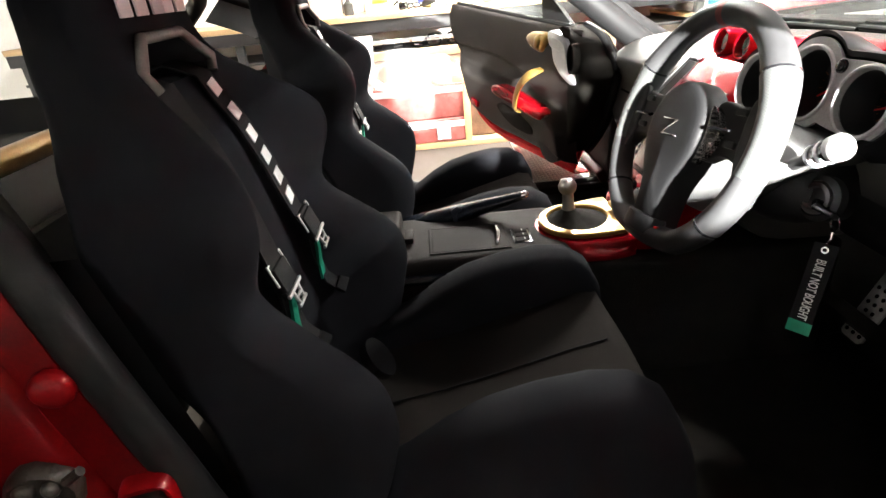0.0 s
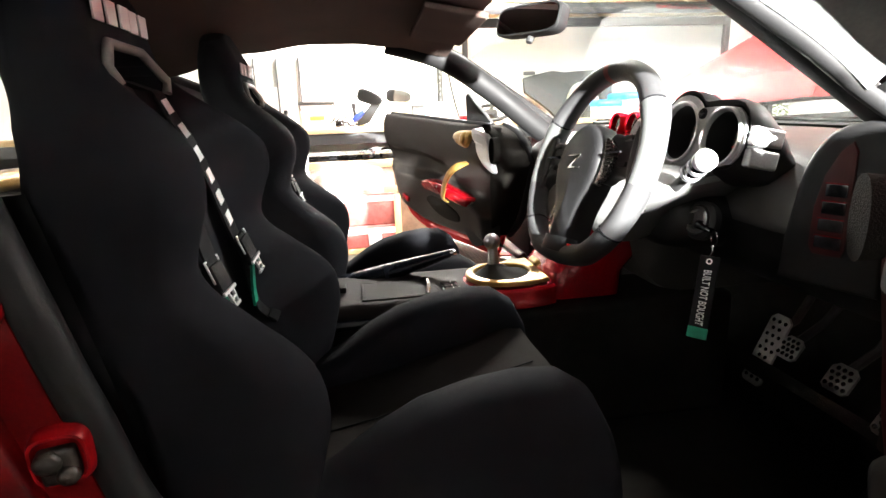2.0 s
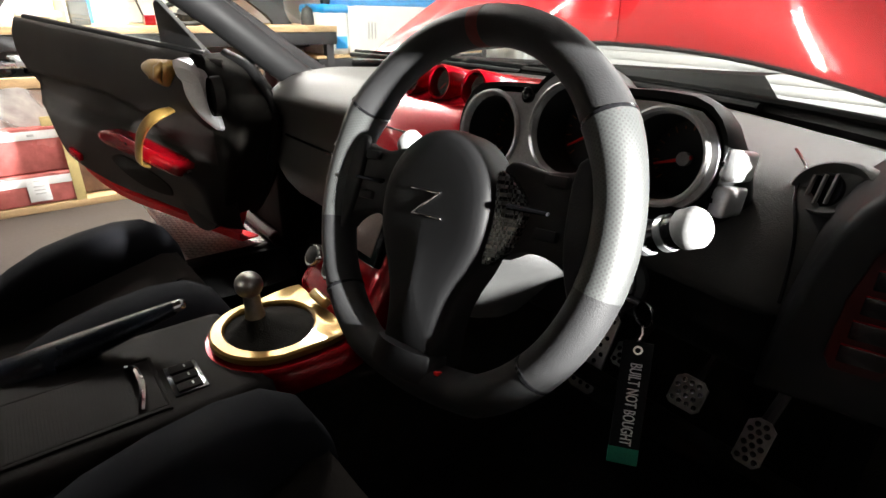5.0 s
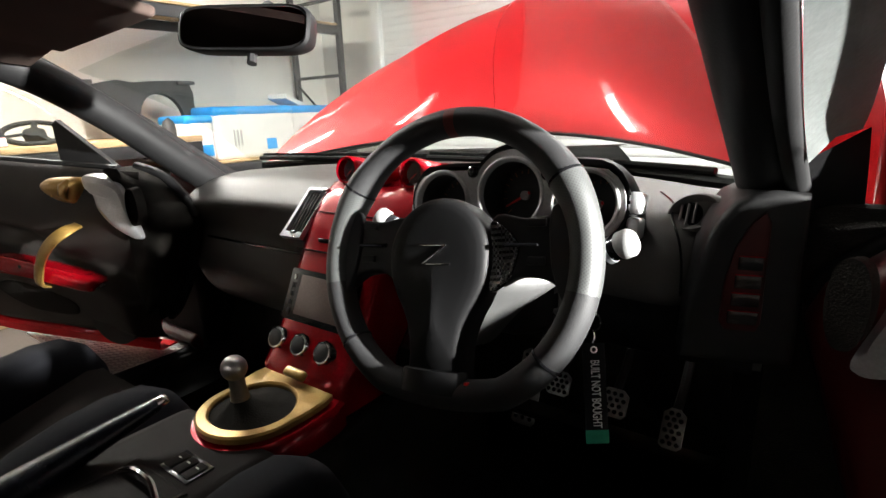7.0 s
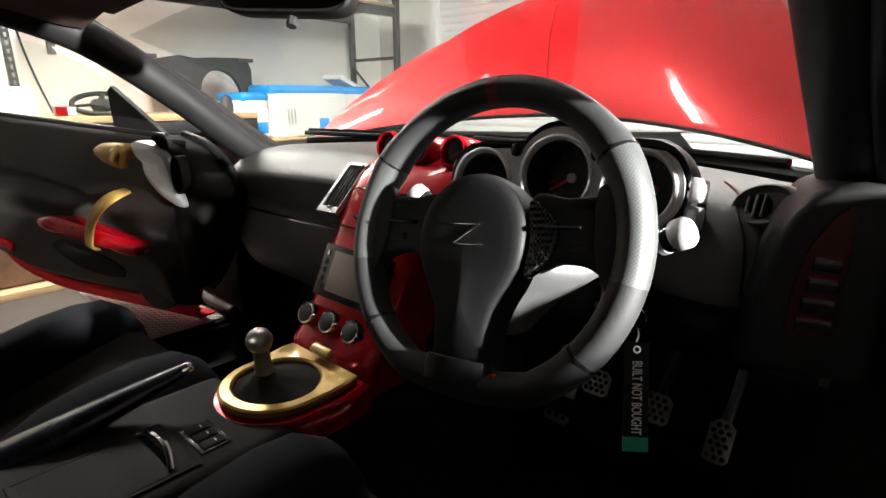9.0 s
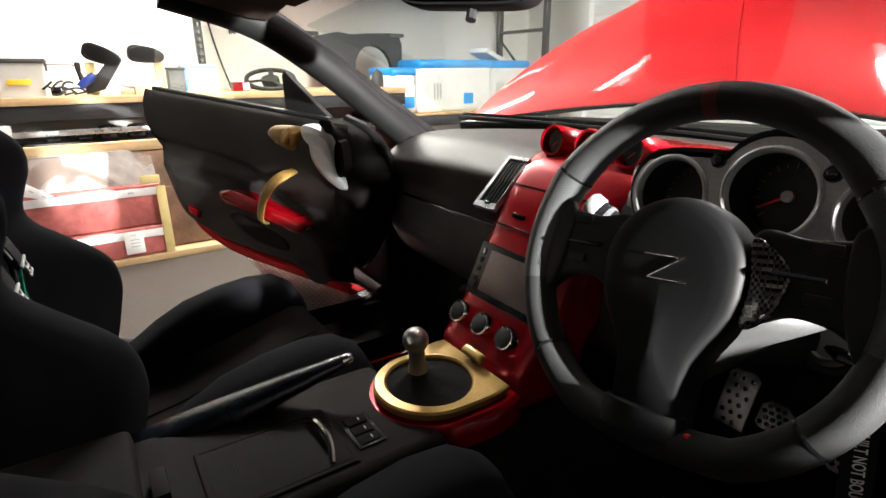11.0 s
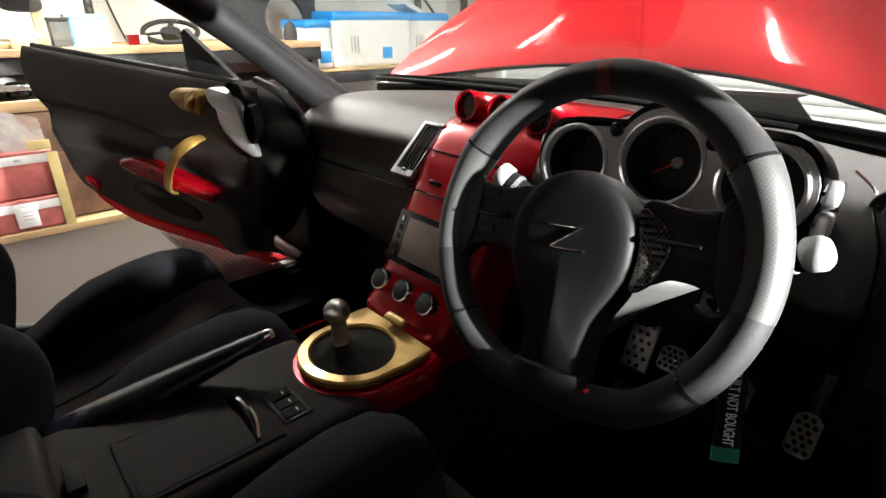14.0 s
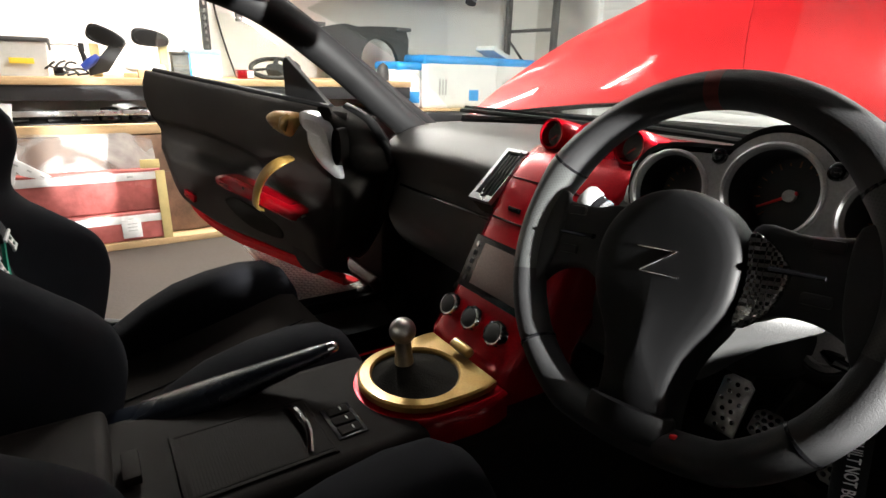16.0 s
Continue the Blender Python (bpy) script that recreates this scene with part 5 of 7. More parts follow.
# the local frame: x right, z up, y away from the driver
def PP(x, z, y):
    return POD @ Vector((x, y, z))


rings = []
for g, y, dz, top, low, mid in ((0.004, -0.012, 0.002, 1, 1, 1), (0.008, -0.014, 0.003, 1, 1, 1), (0.010, -0.006, 0.002, 1.02, 1.25, 1), (0.011, 0.015, 0.0, 1.0, 1.55, 1), (0.010, 0.045, -0.006, 0.80, 1.30, 0.97), (0.006, 0.072, -0.014, 0.45, 0.70, 0.92), (0.000, 0.090, -0.022, 0.18, 0.25, 0.85), (-0.012, 0.16, -0.045, 0.10, 0.12, 0.7)):
    ring = []
    for x, z in pod_outline(g):
        w = steps([(0.02, 0), (0.145, 1)], x)
        k = mid + ((top if z > -0.024 else low) - mid) * w
        ring.append(PP(x, -0.024 + (z + 0.024) * k + dz, y))
    rings.append(ring)
part("pod_shell", loft(rings, None, True, False), RUBBER, pod, "charcoal pod cover")
plate = bmesh.new()


def edge_loop(pts):
    vs = [plate.verts.new(p) for p in pts]
    return [plate.edges.new((vs[i], vs[(i + 1) % len(vs)])) for i in range(len(vs))]


es = edge_loop([PP(x, z, -0.0165) for x, z in pod_outline(0.003)])
for gx, gz, r in GA:
    es += edge_loop([PP(gx - 0.362 + (r + 0.001) * math.cos(t), gz - 0.953 + (r + 0.001) * math.sin(t), -0.0165) for t in (2 * math.pi * j / 48 for j in range(48))])
bmesh.ops.triangle_fill(plate, use_beauty=True, use_dissolve=False, edges=es)
bmesh.ops.solidify(plate, geom=plate.faces[:], thickness=0.004)
part("bezel_plate", plate, BEZEL, pod, "grey painted bezel")
for i, (gx, gz, r) in enumerate(GA):
    m = POD @ Matrix.Translation((gx - 0.362, -0.017, gz - 0.953)) @ Matrix.Rotation(radians(90), 4, "X")
    rings = [[m @ Vector((q * math.cos(t), q * math.sin(t), h)) for t in (2 * math.pi * j / 48 for j in range(48))] for q, h in ((r + 0.0035, 0.0), (r + 0.003, 0.0035), (r + 0.001, 0.0045), (r - 0.0015, 0.003), (r - 0.0035, -0.004))]
    ring = part("gauge_ring", loft(rings, None, True, False), BEZEL, pod, "silver gauge ring")
    rings = [[m @ Vector((q * math.cos(t), q * math.sin(t), h)) for t in (2 * math.pi * j / 48 for j in range(48))] for q, h in ((r - 0.0033, -0.003), (r - 0.0045, -0.024), (r - 0.006, -0.049))]
    part("gauge_well", loft(rings, None, True, False), PLASTIC, ring, "black gauge well")
    part("gauge_face", lathe([(r - 0.0055, -0.048), (0.001, -0.048)], m, 40), DIALFACE, ring, "black dial face")
    for k in range(17):
        a = radians(225 - 270 * k / 16)
        part("dial_mark", box(m @ Vector((math.cos(a) * r * 0.72, math.sin(a) * r * 0.72, -0.047)), (r * (0.14 if k % 2 == 0 else 0.07), 0.0012, 0.0008), 0, m.to_3x3() @ Euler((0, 0, a)).to_matrix()), DIALPRINT, ring, "dim amber dial mark")
    if i:
        a = radians((205, 212, 200)[i])
        part("gauge_needle", tube([m @ Vector((-0.008 * math.cos(a), -0.008 * math.sin(a), -0.043)), m @ Vector((math.cos(a) * r * 0.72, math.sin(a) * r * 0.72, -0.043))], [0.0024, 0.0012], 6), NEEDLE, ring, "red needle")
        part("needle_hub", lathe([(0.0065, -0.047), (0.0065, -0.041), (0.004, -0.040)], m, 16), BEZEL, ring)
for x, z in ((0.302, 0.987), (0.414, 0.989)):
    m = POD @ Matrix.Translation((x - 0.362, -0.017, z - 0.953)) @ Matrix.Rotation(radians(90), 4, "X")
    part("trip_button", lathe([(0.0085, 0), (0.0085, 0.003), (0.007, 0.004), (0.0062, 0.001), (0.005, 0.006), (0.003, 0.007)], m, 18), GLOSSBLACK, pod, "small black trip button")
for z0, h in ((0.960, 0.026), (0.930, 0.026)):
    b_ = part("side_switch", box(PP(0.159, z0 - 0.953, 0.012), (0.014, 0.052, h), 0.005, POD.to_3x3() @ Euler((0, 0, 0.12)).to_matrix(), seg=3), PODSILVER, pod, "silver side switch")
    part("switch_mark", box(PP(0.156, z0 - 0.953, -0.0150), (0.004, 0.001, 0.004), 0), GLOSSBLACK, b_)
for z0, h in ((0.955, 0.026), (0.925, 0.026)):
    part("side_switch", box(PP(-0.168, z0 - 0.953, 0.012), (0.016, 0.036, h), 0.006, POD.to_3x3()), SILVER, pod, "silver side switch")

# ---- centre stack ----
stack = thing("centre_stack", (CX, 0.5, 0.64), "gloss candy red centre stack with gauges, screen and knobs", "centre console")
SX = 0.019
FACE = [(0.955, 0.705), (0.945, 0.672), (0.925, 0.644), (0.89, 0.610), (0.85, 0.584), (0.81, 0.562), (0.74, 0.526), (0.70, 0.500), (0.68, 0.484), (0.665, 0.470), (0.655, 0.462)]


def face_y(z):
    for (a, p), (b, q) in zip(FACE, FACE[1:]):
        if b <= z <= a:
            return p + (q - p) * (a - z) / (a - b)
    return FACE[-1][1]


rings = []
for z, y in [(0.960, 0.74)] + FACE + [(0.60, 0.458)]:
    hw = steps([(0.60, 0.098), (0.66, 0.100), (0.75, 0.104), (0.85, 0.108), (0.94, 0.118), (0.953, 0.105)], z)
    ring = []
    for j in range(28):
        t = 2 * math.pi * j / 28
        cx, sy = math.cos(t), math.sin(t)
        hx = hw + (steps([(0.83, 0), (0.93, 0.035)], z) if cx > 0 else 0)
        ring.append(Vector((SX + hx * math.copysign(abs(cx) ** 0.35, cx), y + 0.09 + 0.09 * math.copysign(abs(sy) ** 0.35, sy), z)))
    rings.append(ring)
part("stack_body", loft(rings), REDTRIM, stack, "gloss candy red surround")
part("seam", tube([(SX - 0.10, face_y(0.838) - 0.001, 0.838), (SX + 0.10, face_y(0.838) - 0.001, 0.838)], 0.0016, 6), GLOSSBLACK, stack)
part("seam", tube([(SX - 0.10, face_y(0.90) - 0.001, 0.90), (SX + 0.10, face_y(0.90) - 0.001, 0.90)], 0.0012, 6), GLOSSBLACK, stack)
part("cubby_latch", box((SX - 0.035, face_y(0.856) - 0.001, 0.856), (0.03, 0.004, 0.008), 0.002), GLOSSBLACK, stack)
for i, x in enumerate((-0.040, 0.039, 0.120)):
    m = axes((x, 0.688 - 0.001 * i, 0.969), (1, 0.04, 0), (0, 0.18, 1)) @ Matrix.Scale(0.80, 4)
    ring = part("gauge_pod", lathe([(0.030, -0.08), (0.033, -0.03), (0.034, 0.010), (0.031, 0.017), (0.027, 0.016), (0.025, 0.004), (0.024, -0.004)], m, 32), REDTRIM, stack, "gloss red round gauge pod")
    part("gauge_face", lathe([(0.0245, -0.003), (0.001, -0.003)], m, 24), DIALFACE, ring, "black dial face")
    part("gauge_glass", lathe([(0.0255, 0.006), (0.018, 0.0085), (0.001, 0.0095)], m, 24), LENS, ring, "clear gauge glass")
    part("gauge_needle", box(m @ Vector((-0.004, -0.006, 0.0)), (0.018, 0.0012, 0.001), 0, m.to_3x3() @ Euler((0, 0, 0.7)).to_matrix()), NEEDLE, ring)

FM = axes((SX, 0.539, 0.765), (1, 0, 0), (0, 0.42, 0.907))
scr = part("screen_unit", box(FM @ Vector((0.003, 0, 0.004)), (0.164, 0.092, 0.016), 0.004, FM.to_3x3()), GLOSSBLACK, stack, "gloss black screen unit")
part("screen", box(FM @ Vector((0.012, 0.001, 0.0125)), (0.120, 0.070, 0.002), 0.0005, FM.to_3x3()), SCREEN, scr, "grey-brown blank screen")
for i in range(5):
    part("screen_button", box(FM @ Vector((-0.064, 0.030 - 0.015 * i, 0.0122)), (0.007, 0.009, 0.002), 0.001, FM.to_3x3()), PLASTIC if i else CHROME, scr)
for i, x in enumerate((-0.040, 0.019, 0.078)):
    m = axes((x, face_y(0.698) - 0.006, 0.698), (1, 0, 0), (0, 0.5, 0.866))
    k = part("climate_knob", lathe([(0.0195, 0), (0.0195, 0.012), (0.0175, 0.0155), (0.0150, 0.0150), (0.0150, 0.012)], m, 32), CHROME, stack, "chrome ringed climate knob")
    part("knob_centre", lathe([(0.0150, 0.011), (0.0148, 0.0160), (0.010, 0.0175), (0.001, 0.0180)], m, 28), PLASTIC, k, "black knob centre")
    for j in range(8):
        a = 2 * math.pi * j / 8
        part("knob_notch", box(m @ Vector((0.0193 * math.cos(a), 0.0193 * math.sin(a), 0.011)), (0.002, 0.0022, 0.006), 0, m.to_3x3() @ Euler((0, 0, a)).to_matrix()), GLOSSBLACK, k)
part("gold_button", box((0.045, 0.450, 0.673), (0.046, 0.016, 0.014), 0.006, Euler((0.5, 0, 0)).to_matrix(), seg=3), GOLD, stack, "gold painted button bar")

# ---- tunnel console ----
tunnel = thing("centre_tunnel", (CX, 0.0, 0.3), "dark brown-black plastic centre tunnel with a sliding lid", "centre console")
part("tunnel_body", box((0.035, 0.02, 0.45), (0.235, 0.64, 0.375), 0.025, seg=3), CONSOLE, tunnel, "dark plastic tunnel")
part("tunnel_side", box((0.035, 0.60, 0.44), (0.20, 0.60, 0.30), 0.02, seg=3), CARPET, tunnel)
part("side_rail", tube([(0.150, -0.28, 0.600), (0.150, 0.30, 0.600)], 0.012, 8), BLUELEATHER, tunnel, "glossy blue-black side rail")
part("armrest_lid", box((0.045, -0.17, 0.652), (0.205, 0.33, 0.04), 0.014, seg=3), CONSOLE, tunnel, "brown padded armrest lid")
part("lid_catch", box((0.045, 0.012, 0.648), (0.05, 0.018, 0.012), 0.003), CONSOLE, tunnel)
tray = part("sliding_lid", box((0.062, 0.137, 0.6375), (0.112, 0.160, 0.006), 0.002), CONSOLE, tunnel, "ribbed sliding lid")
bm = bmesh.new()
for i in range(36):
    box((0.062, 0.064 + 0.0037 * i, 0.6404), (0.106, 0.0028, 0.0004), 0, None, bm)
part("rib", bm, CONSOLE, tray, "fine cross ribs")
fr = bmesh.new()
for c, s in (((0.062, 0.056, 0.6385), (0.122, 0.006, 0.004)), ((0.062, 0.218, 0.6385), (0.128, 0.005, 0.004)), ((0.003, 0.137, 0.6385), (0.006, 0.164, 0.004)), ((0.121, 0.137, 0.6385), (0.006, 0.164, 0.004))):
    box(c, s, 0.002, None, fr)
part("lid_frame", fr, CONSOLE, tunnel)
part("lid_grip", tube(curve([(0.012, 0.190, 0.640), (0.035, 0.197, 0.650), (0.062, 0.199, 0.653), (0.09, 0.197, 0.650), (0.112, 0.190, 0.640)], 4), 0.0045, 8), CHROME, tunnel, "satin metal grip bar")
part("lid_slot", box((0.062, 0.210, 0.6385), (0.100, 0.012, 0.004), 0.001), GLOSSBLACK, tunnel)
sw = part("switch_plate", box((0.073, 0.247, 0.6375), (0.068, 0.040, 0.004), 0.0015), GLOSSBLACK, tunnel)
for i in range(3):
    s_ = part("rocker_switch", box((0.052 + 0.021 * i, 0.247, 0.6395), (0.017, 0.029, 0.005), 0.002), CONSOLE, sw, "black rocker switch")
    part("switch_mark", box((0.052 + 0.021 * i, 0.251, 0.6422), (0.006, 0.0016, 0.0006), 0), GREYPRINT, s_)

# ---- shifter ----
SH = Vector((0.040, 0.372, 0.644))
shifter = thing("gear_shifter", SH, "gold and red shifter surround with a round steel gear knob", "gear shifter")


def plate_outline(rx, ry, wide, front, n=48):
    o = []
    for i in range(n):
        a = 2 * math.pi * i / n
        d = Vector((math.cos(a), math.sin(a)))
        r = 1 / math.sqrt((d.x / rx) ** 2 + (d.y / ry) ** 2)
        if d.y > 0:
            box_r = min(wide / max(1e-6, abs(d.x)), front / max(1e-6, d.y))
            k = min(1, d.y * 2.2)
            r = r + (max(r, box_r) - r) * k * k * (3 - 2 * k)
        o.append(d * r)
    return o


def plate_at(d, h):
    return Vector((SH.x + d.x, SH.y + d.y, SH.z + h + 0.10 * max(0, d.y - 0.02)))


o1, o2, o3 = plate_outline(0.094, 0.092, 0.100, 0.096), plate_outline(0.084, 0.082, 0.088, 0.084), plate_outline(0.066, 0.062, 0.0, 0.0)
base = [[plate_at(d, h) for d in o] for o, h in ((o1, -0.05), (o1, -0.012), (plate_outline(0.090, 0.088, 0.095, 0.091), -0.006))]
part("red_base", loft(base), REDTRIM, shifter, "gloss candy red base")
bm = bmesh.new()
loft([[plate_at(d, h) for d in o] for o, h in ((o2, -0.002), (o2, 0.006), (plate_outline(0.081, 0.079, 0.085, 0.081), 0.009), (plate_outline(0.069, 0.065, 0.0, 0.0), 0.010), (o3, 0.007), (o3, -0.002), (o2, -0.002))], bm, True, False)
bmesh.ops.remove_doubles(bm, verts=bm.verts[:], dist=1e-6)
part("gold_ring", bm, GOLD, shifter, "gold painted surround")
KX, KY = 0.040, 0.354
part("gaiter", loft([[Vector((SH.x + (KX - SH.x) * k + 0.072 * (1 - k) * math.cos(a) * (1 + 0.06 * math.sin(7 * a + 3 * k)) + 0.012 * k * math.cos(a), SH.y + (KY - SH.y) * k + 0.068 * (1 - k) * math.sin(a) * (1 + 0.06 * math.sin(7 * a + 3 * k)) + 0.012 * k * math.sin(a), SH.z + 0.001 + 0.03 * k ** 1.5 + 0.10 * max(0, 0.068 * (1 - k) * math.sin(a) - 0.02))) for a in (2 * math.pi * j / 36 for j in range(36))] for k in (0, 0.2, 0.4, 0.6, 0.8, 1.0)]), CARPET, shifter, "black gaiter")
KN = Matrix.Translation((KX, KY, 0.675)) @ Euler((0.06, 0, 0)).to_matrix().to_4x4()
prof = [(0.0140, 0.0), (0.0132, 0.006), (0.0118, 0.016), (0.0116, 0.030)]
for i in range(12):
    a = -0.95 + (math.pi / 2 + 0.80) * i / 11
    prof.append((0.0188 * math.cos(a), 0.0500 + 0.0188 * math.sin(a)))
part("gear_knob", lathe(prof + [(0.004, 0.0684), (0.003, 0.0674)], KN, 32), STEEL, shifter, "brushed steel round gear knob")

# ---- handbrake ----
hb = thing("handbrake", (-0.08, 0.05, 0.62), "black leather handbrake lever with a chrome release button", "handbrake")
a, b = Vector((-0.095, -0.02, 0.600)), Vector((-0.022, 0.266, 0.690))
pts = [a.lerp(b, i / 10) for i in range(11)]
part("lever", tube(pts, [0.036, 0.036, 0.0350, 0.0335, 0.0315, 0.029, 0.0262, 0.0232, 0.0200, 0.0165, 0.0125], 20, flat=0.72), BLUELEATHER, hb, "black leather grip")
d = (b - a).normalized()
part("release_button", tube([b - d * 0.002, b + d * 0.008, b + d * 0.013, b + d * 0.015], [0.0085, 0.0085, 0.0065, 0.003], 14), CHROME, hb, "chrome release button")

# ---- steering wheel ----
WT, WY = radians(20.4), radians(4.3)
flat_right = Vector((math.cos(WY), math.sin(WY), 0))
rake = Vector((-math.sin(WY) * math.sin(WT), math.cos(WY) * math.sin(WT), math.cos(WT)))
WM = axes((0.378, 0.4234, 0.9175), flat_right, rake) @ Matrix.Rotation(radians(6.0), 4, "Z") @ Matrix.Scale(1.063, 4)
HM = WM @ Matrix.Translation((-0.005, 0, 0))
wheel = thing("steering_wheel", WM.translation, "flat-bottomed black leather steering wheel with perforated grips", "steering wheel")


def rim_point(a, r=0.1440):
    x, y = r * math.cos(a), r * math.sin(a)
    low = -0.128
    if y < low:
        y = low + (y - low) * 0.45
    return Vector((x, y, 0))


def rim_piece(name, a0, a1, thick, material, label, grow=0.0):
    n = max(4, int(abs(a1 - a0) / 0.05))
    pts, rad = [], []
    for i in range(n + 1):
        a = a0 + (a1 - a0) * i / n
        pts.append(WM @ rim_point(a))
        q = abs(math.degrees(a) - 90)
        rad.append(thick * 1.06 + grow * 0.0025 * math.exp(-((q - 58) / 12) ** 2))
    return part(name, tube(pts, rad, 24, flat=1.15, up=WM.to_3x3() @ Vector((0, 0, 1))), material, wheel, label, 60)


def wrap_uv(ob):
    """Lay flat coordinates in metres round and along the rim."""
    uv = ob.data.uv_layers.new(name="wrap")
    inv = WM.inverted()
    for lp in ob.data.loops:
        p = inv @ ob.data.vertices[lp.vertex_index].co
        a = math.atan2(p.y, p.x)
        a += 2 * math.pi if a < -2.6 else 0
        q = math.atan2(p.z, math.hypot(p.x, p.y) - 0.1475)
        uv.data[lp.index].uv = (a * 0.1475, q * 0.0165)


D = math.radians
rim_piece("rim_top", D(32), D(88), 0.0150, RIMLEATHER, "smooth black leather rim top", 1)
rim_piece("rim_band", D(87.6), D(92.4), 0.0152, REDMARK, "dark red centre band")
rim_piece("rim_top", D(92), D(148), 0.0150, RIMLEATHER, "smooth black leather rim top", 1)
wrap_uv(rim_piece("grip", D(-12), D(32.2), 0.0155, PERF, "perforated black leather grip", 1))
wrap_uv(rim_piece("grip", D(147.8), D(192), 0.0155, PERF, "perforated black leather grip", 1))
rim_piece("rim_side", D(-40), D(-11.8), 0.0153, RIMLEATHER, "smooth black leather rim side")
rim_piece("rim_side", D(191.8), D(220), 0.0153, RIMLEATHER, "smooth black leather rim side")
rim_piece("rim_bottom", D(-140.2), D(-39.8), 0.0155, RIMLEATHER, "smooth black leather rim bottom")
for a in (32, 148, -40, 220):
    rim_piece("stitch_seam", D(a - 0.5), D(a + 0.5), 0.0163 if a in (-40, 220) else 0.0158, GLOSSBLACK, "sewn seam", 0 if a < 0 or a > 200 else 1)


def wheel_plate(outline, z0, z1, material, name, label, bev=0.006):
    c = [(p.x, p.y) for p in curve([(x, y, 0) for x, y in outline], 5, True)]
    return part(name, slab(c, z1 - z0, WM @ Matrix.Translation((0, 0, z0)), bev, seg=3), material, wheel, label, 50)


# hub: a domed round cover that runs down into the lower spoke
hub = []
for i in range(25):
    t = math.pi * i / 24
    hub.append((0.0595 * math.cos(t), 0.003 + 0.0595 * math.sin(t)))
left = [(-0.0590, -0.012), (-0.0565, -0.026), (-0.0500, -0.041), (-0.0415, -0.056), (-0.0345, -0.072), (-0.0310, -0.090), (-0.0300, -0.108), (-0.0305, -0.122)]
hub = hub + left + [(0.0, -0.122)] + [(-x, y) for x, y in reversed(left)]
rings = []
for k, h in ((1.0, -0.016), (1.0, 0.002), (0.990, 0.007), (0.968, 0.0125), (0.93, 0.0160), (0.87, 0.0180), (0.78, 0.0190), (0.62, 0.0195), (0.40, 0.0198), (0.20, 0.0199), (0.05, 0.0200)):
    rings.append([HM @ Vector((x * k, -0.005 + (y + 0.005) * k if y > -0.02 else -0.005 + (y + 0.005) * (0.5 + 0.5 * k) if k < 0.9 else -0.005 + (y + 0.005) * k, h - 0.008 * max(0, -y / 0.12) * k)) for x, y in hub])
part("airbag_cover", loft(rings), LEATHER, wheel, "black leather-grained airbag cover", 60)
for c, s, r in (((-0.003, 0.0095), (0.033, 0.0018), 0), ((0.003, -0.0095), (0.033, 0.0018), 0), ((0.0, 0.0), (0.031, 0.0022), 0.65)):
    part("badge_bar", box(HM @ Vector((c[0], c[1] + 0.002, 0.0200)), (s[0], s[1], 0.0018), 0.0006, WM.to_3x3() @ Euler((0, 0, r)).to_matrix()), CHROME, wheel, "chrome badge bar")
for sx in (-1, 1):
    wheel_plate([(sx * 0.050, 0.040), (sx * 0.085, 0.040), (sx * 0.118, 0.044), (sx * 0.140, 0.052), (sx * 0.146, 0.020), (sx * 0.146, -0.040), (sx * 0.141, -0.062), (sx * 0.128, -0.036), (sx * 0.108, -0.020), (sx * 0.080, -0.017), (sx * 0.052, -0.024)], -0.014, 0.004, PLASTIC, "spoke", "black side spoke")
    wheel_plate([(sx * 0.112, 0.048), (sx * 0.138, 0.044), (sx * 0.146, 0.010), (sx * 0.146, -0.045), (sx * 0.139, -0.060), (sx * 0.122, -0.034), (sx * 0.112, 0.0)], 0.001, 0.008, RIMLEATHER, "thumb_rest", "smooth leather thumb rest", 0.003)
    if sx > 0:
        wheel_plate([(sx * 0.052, 0.034), (sx * 0.066, 0.030), (sx * 0.080, 0.014), (sx * 0.078, -0.004), (sx * 0.070, -0.022), (sx * 0.054, -0.032), (sx * 0.056, 0.0)], 0.004, 0.012, CARBON, "spoke_insert", "carbon weave spoke insert", 0.002)
    part("spoke_lever", tube([WM @ Vector((sx * 0.070, 0.012, 0.014)), WM @ Vector((sx * 0.103, 0.012, 0.016))], [0.004, 0.0025], 8, flat=0.6), GLOSSBLACK, wheel, "gloss black thumb lever")
    part("spoke_button", box(WM @ Vector((sx * 0.098, 0.034, 0.006)), (0.018, 0.008, 0.005), 0.002, WM.to_3x3()), PLASTIC, wheel)
    part("spoke_button", box(WM @ Vector((sx * 0.098, -0.002, 0.006)), (0.018, 0.008, 0.005), 0.002, WM.to_3x3()), PLASTIC, wheel)
part("lower_spoke_trim", loft([[HM @ Vector((k * 0.036 * math.cos(t), y, 0.004 + 0.020 * math.sin(t))) for t in (2 * math.pi * j / 20 for j in range(20))] for k, y in ((0.95, -0.112), (1.0, -0.114), (1.05, -0.124), (1.15, -0.134))]), LEATHER, wheel)
part("red_stitch", box(WM @ Vector((0.036, -0.121, 0.010)), (0.004, 0.003, 0.010), 0.001, WM.to_3x3()), NEEDLE, wheel)

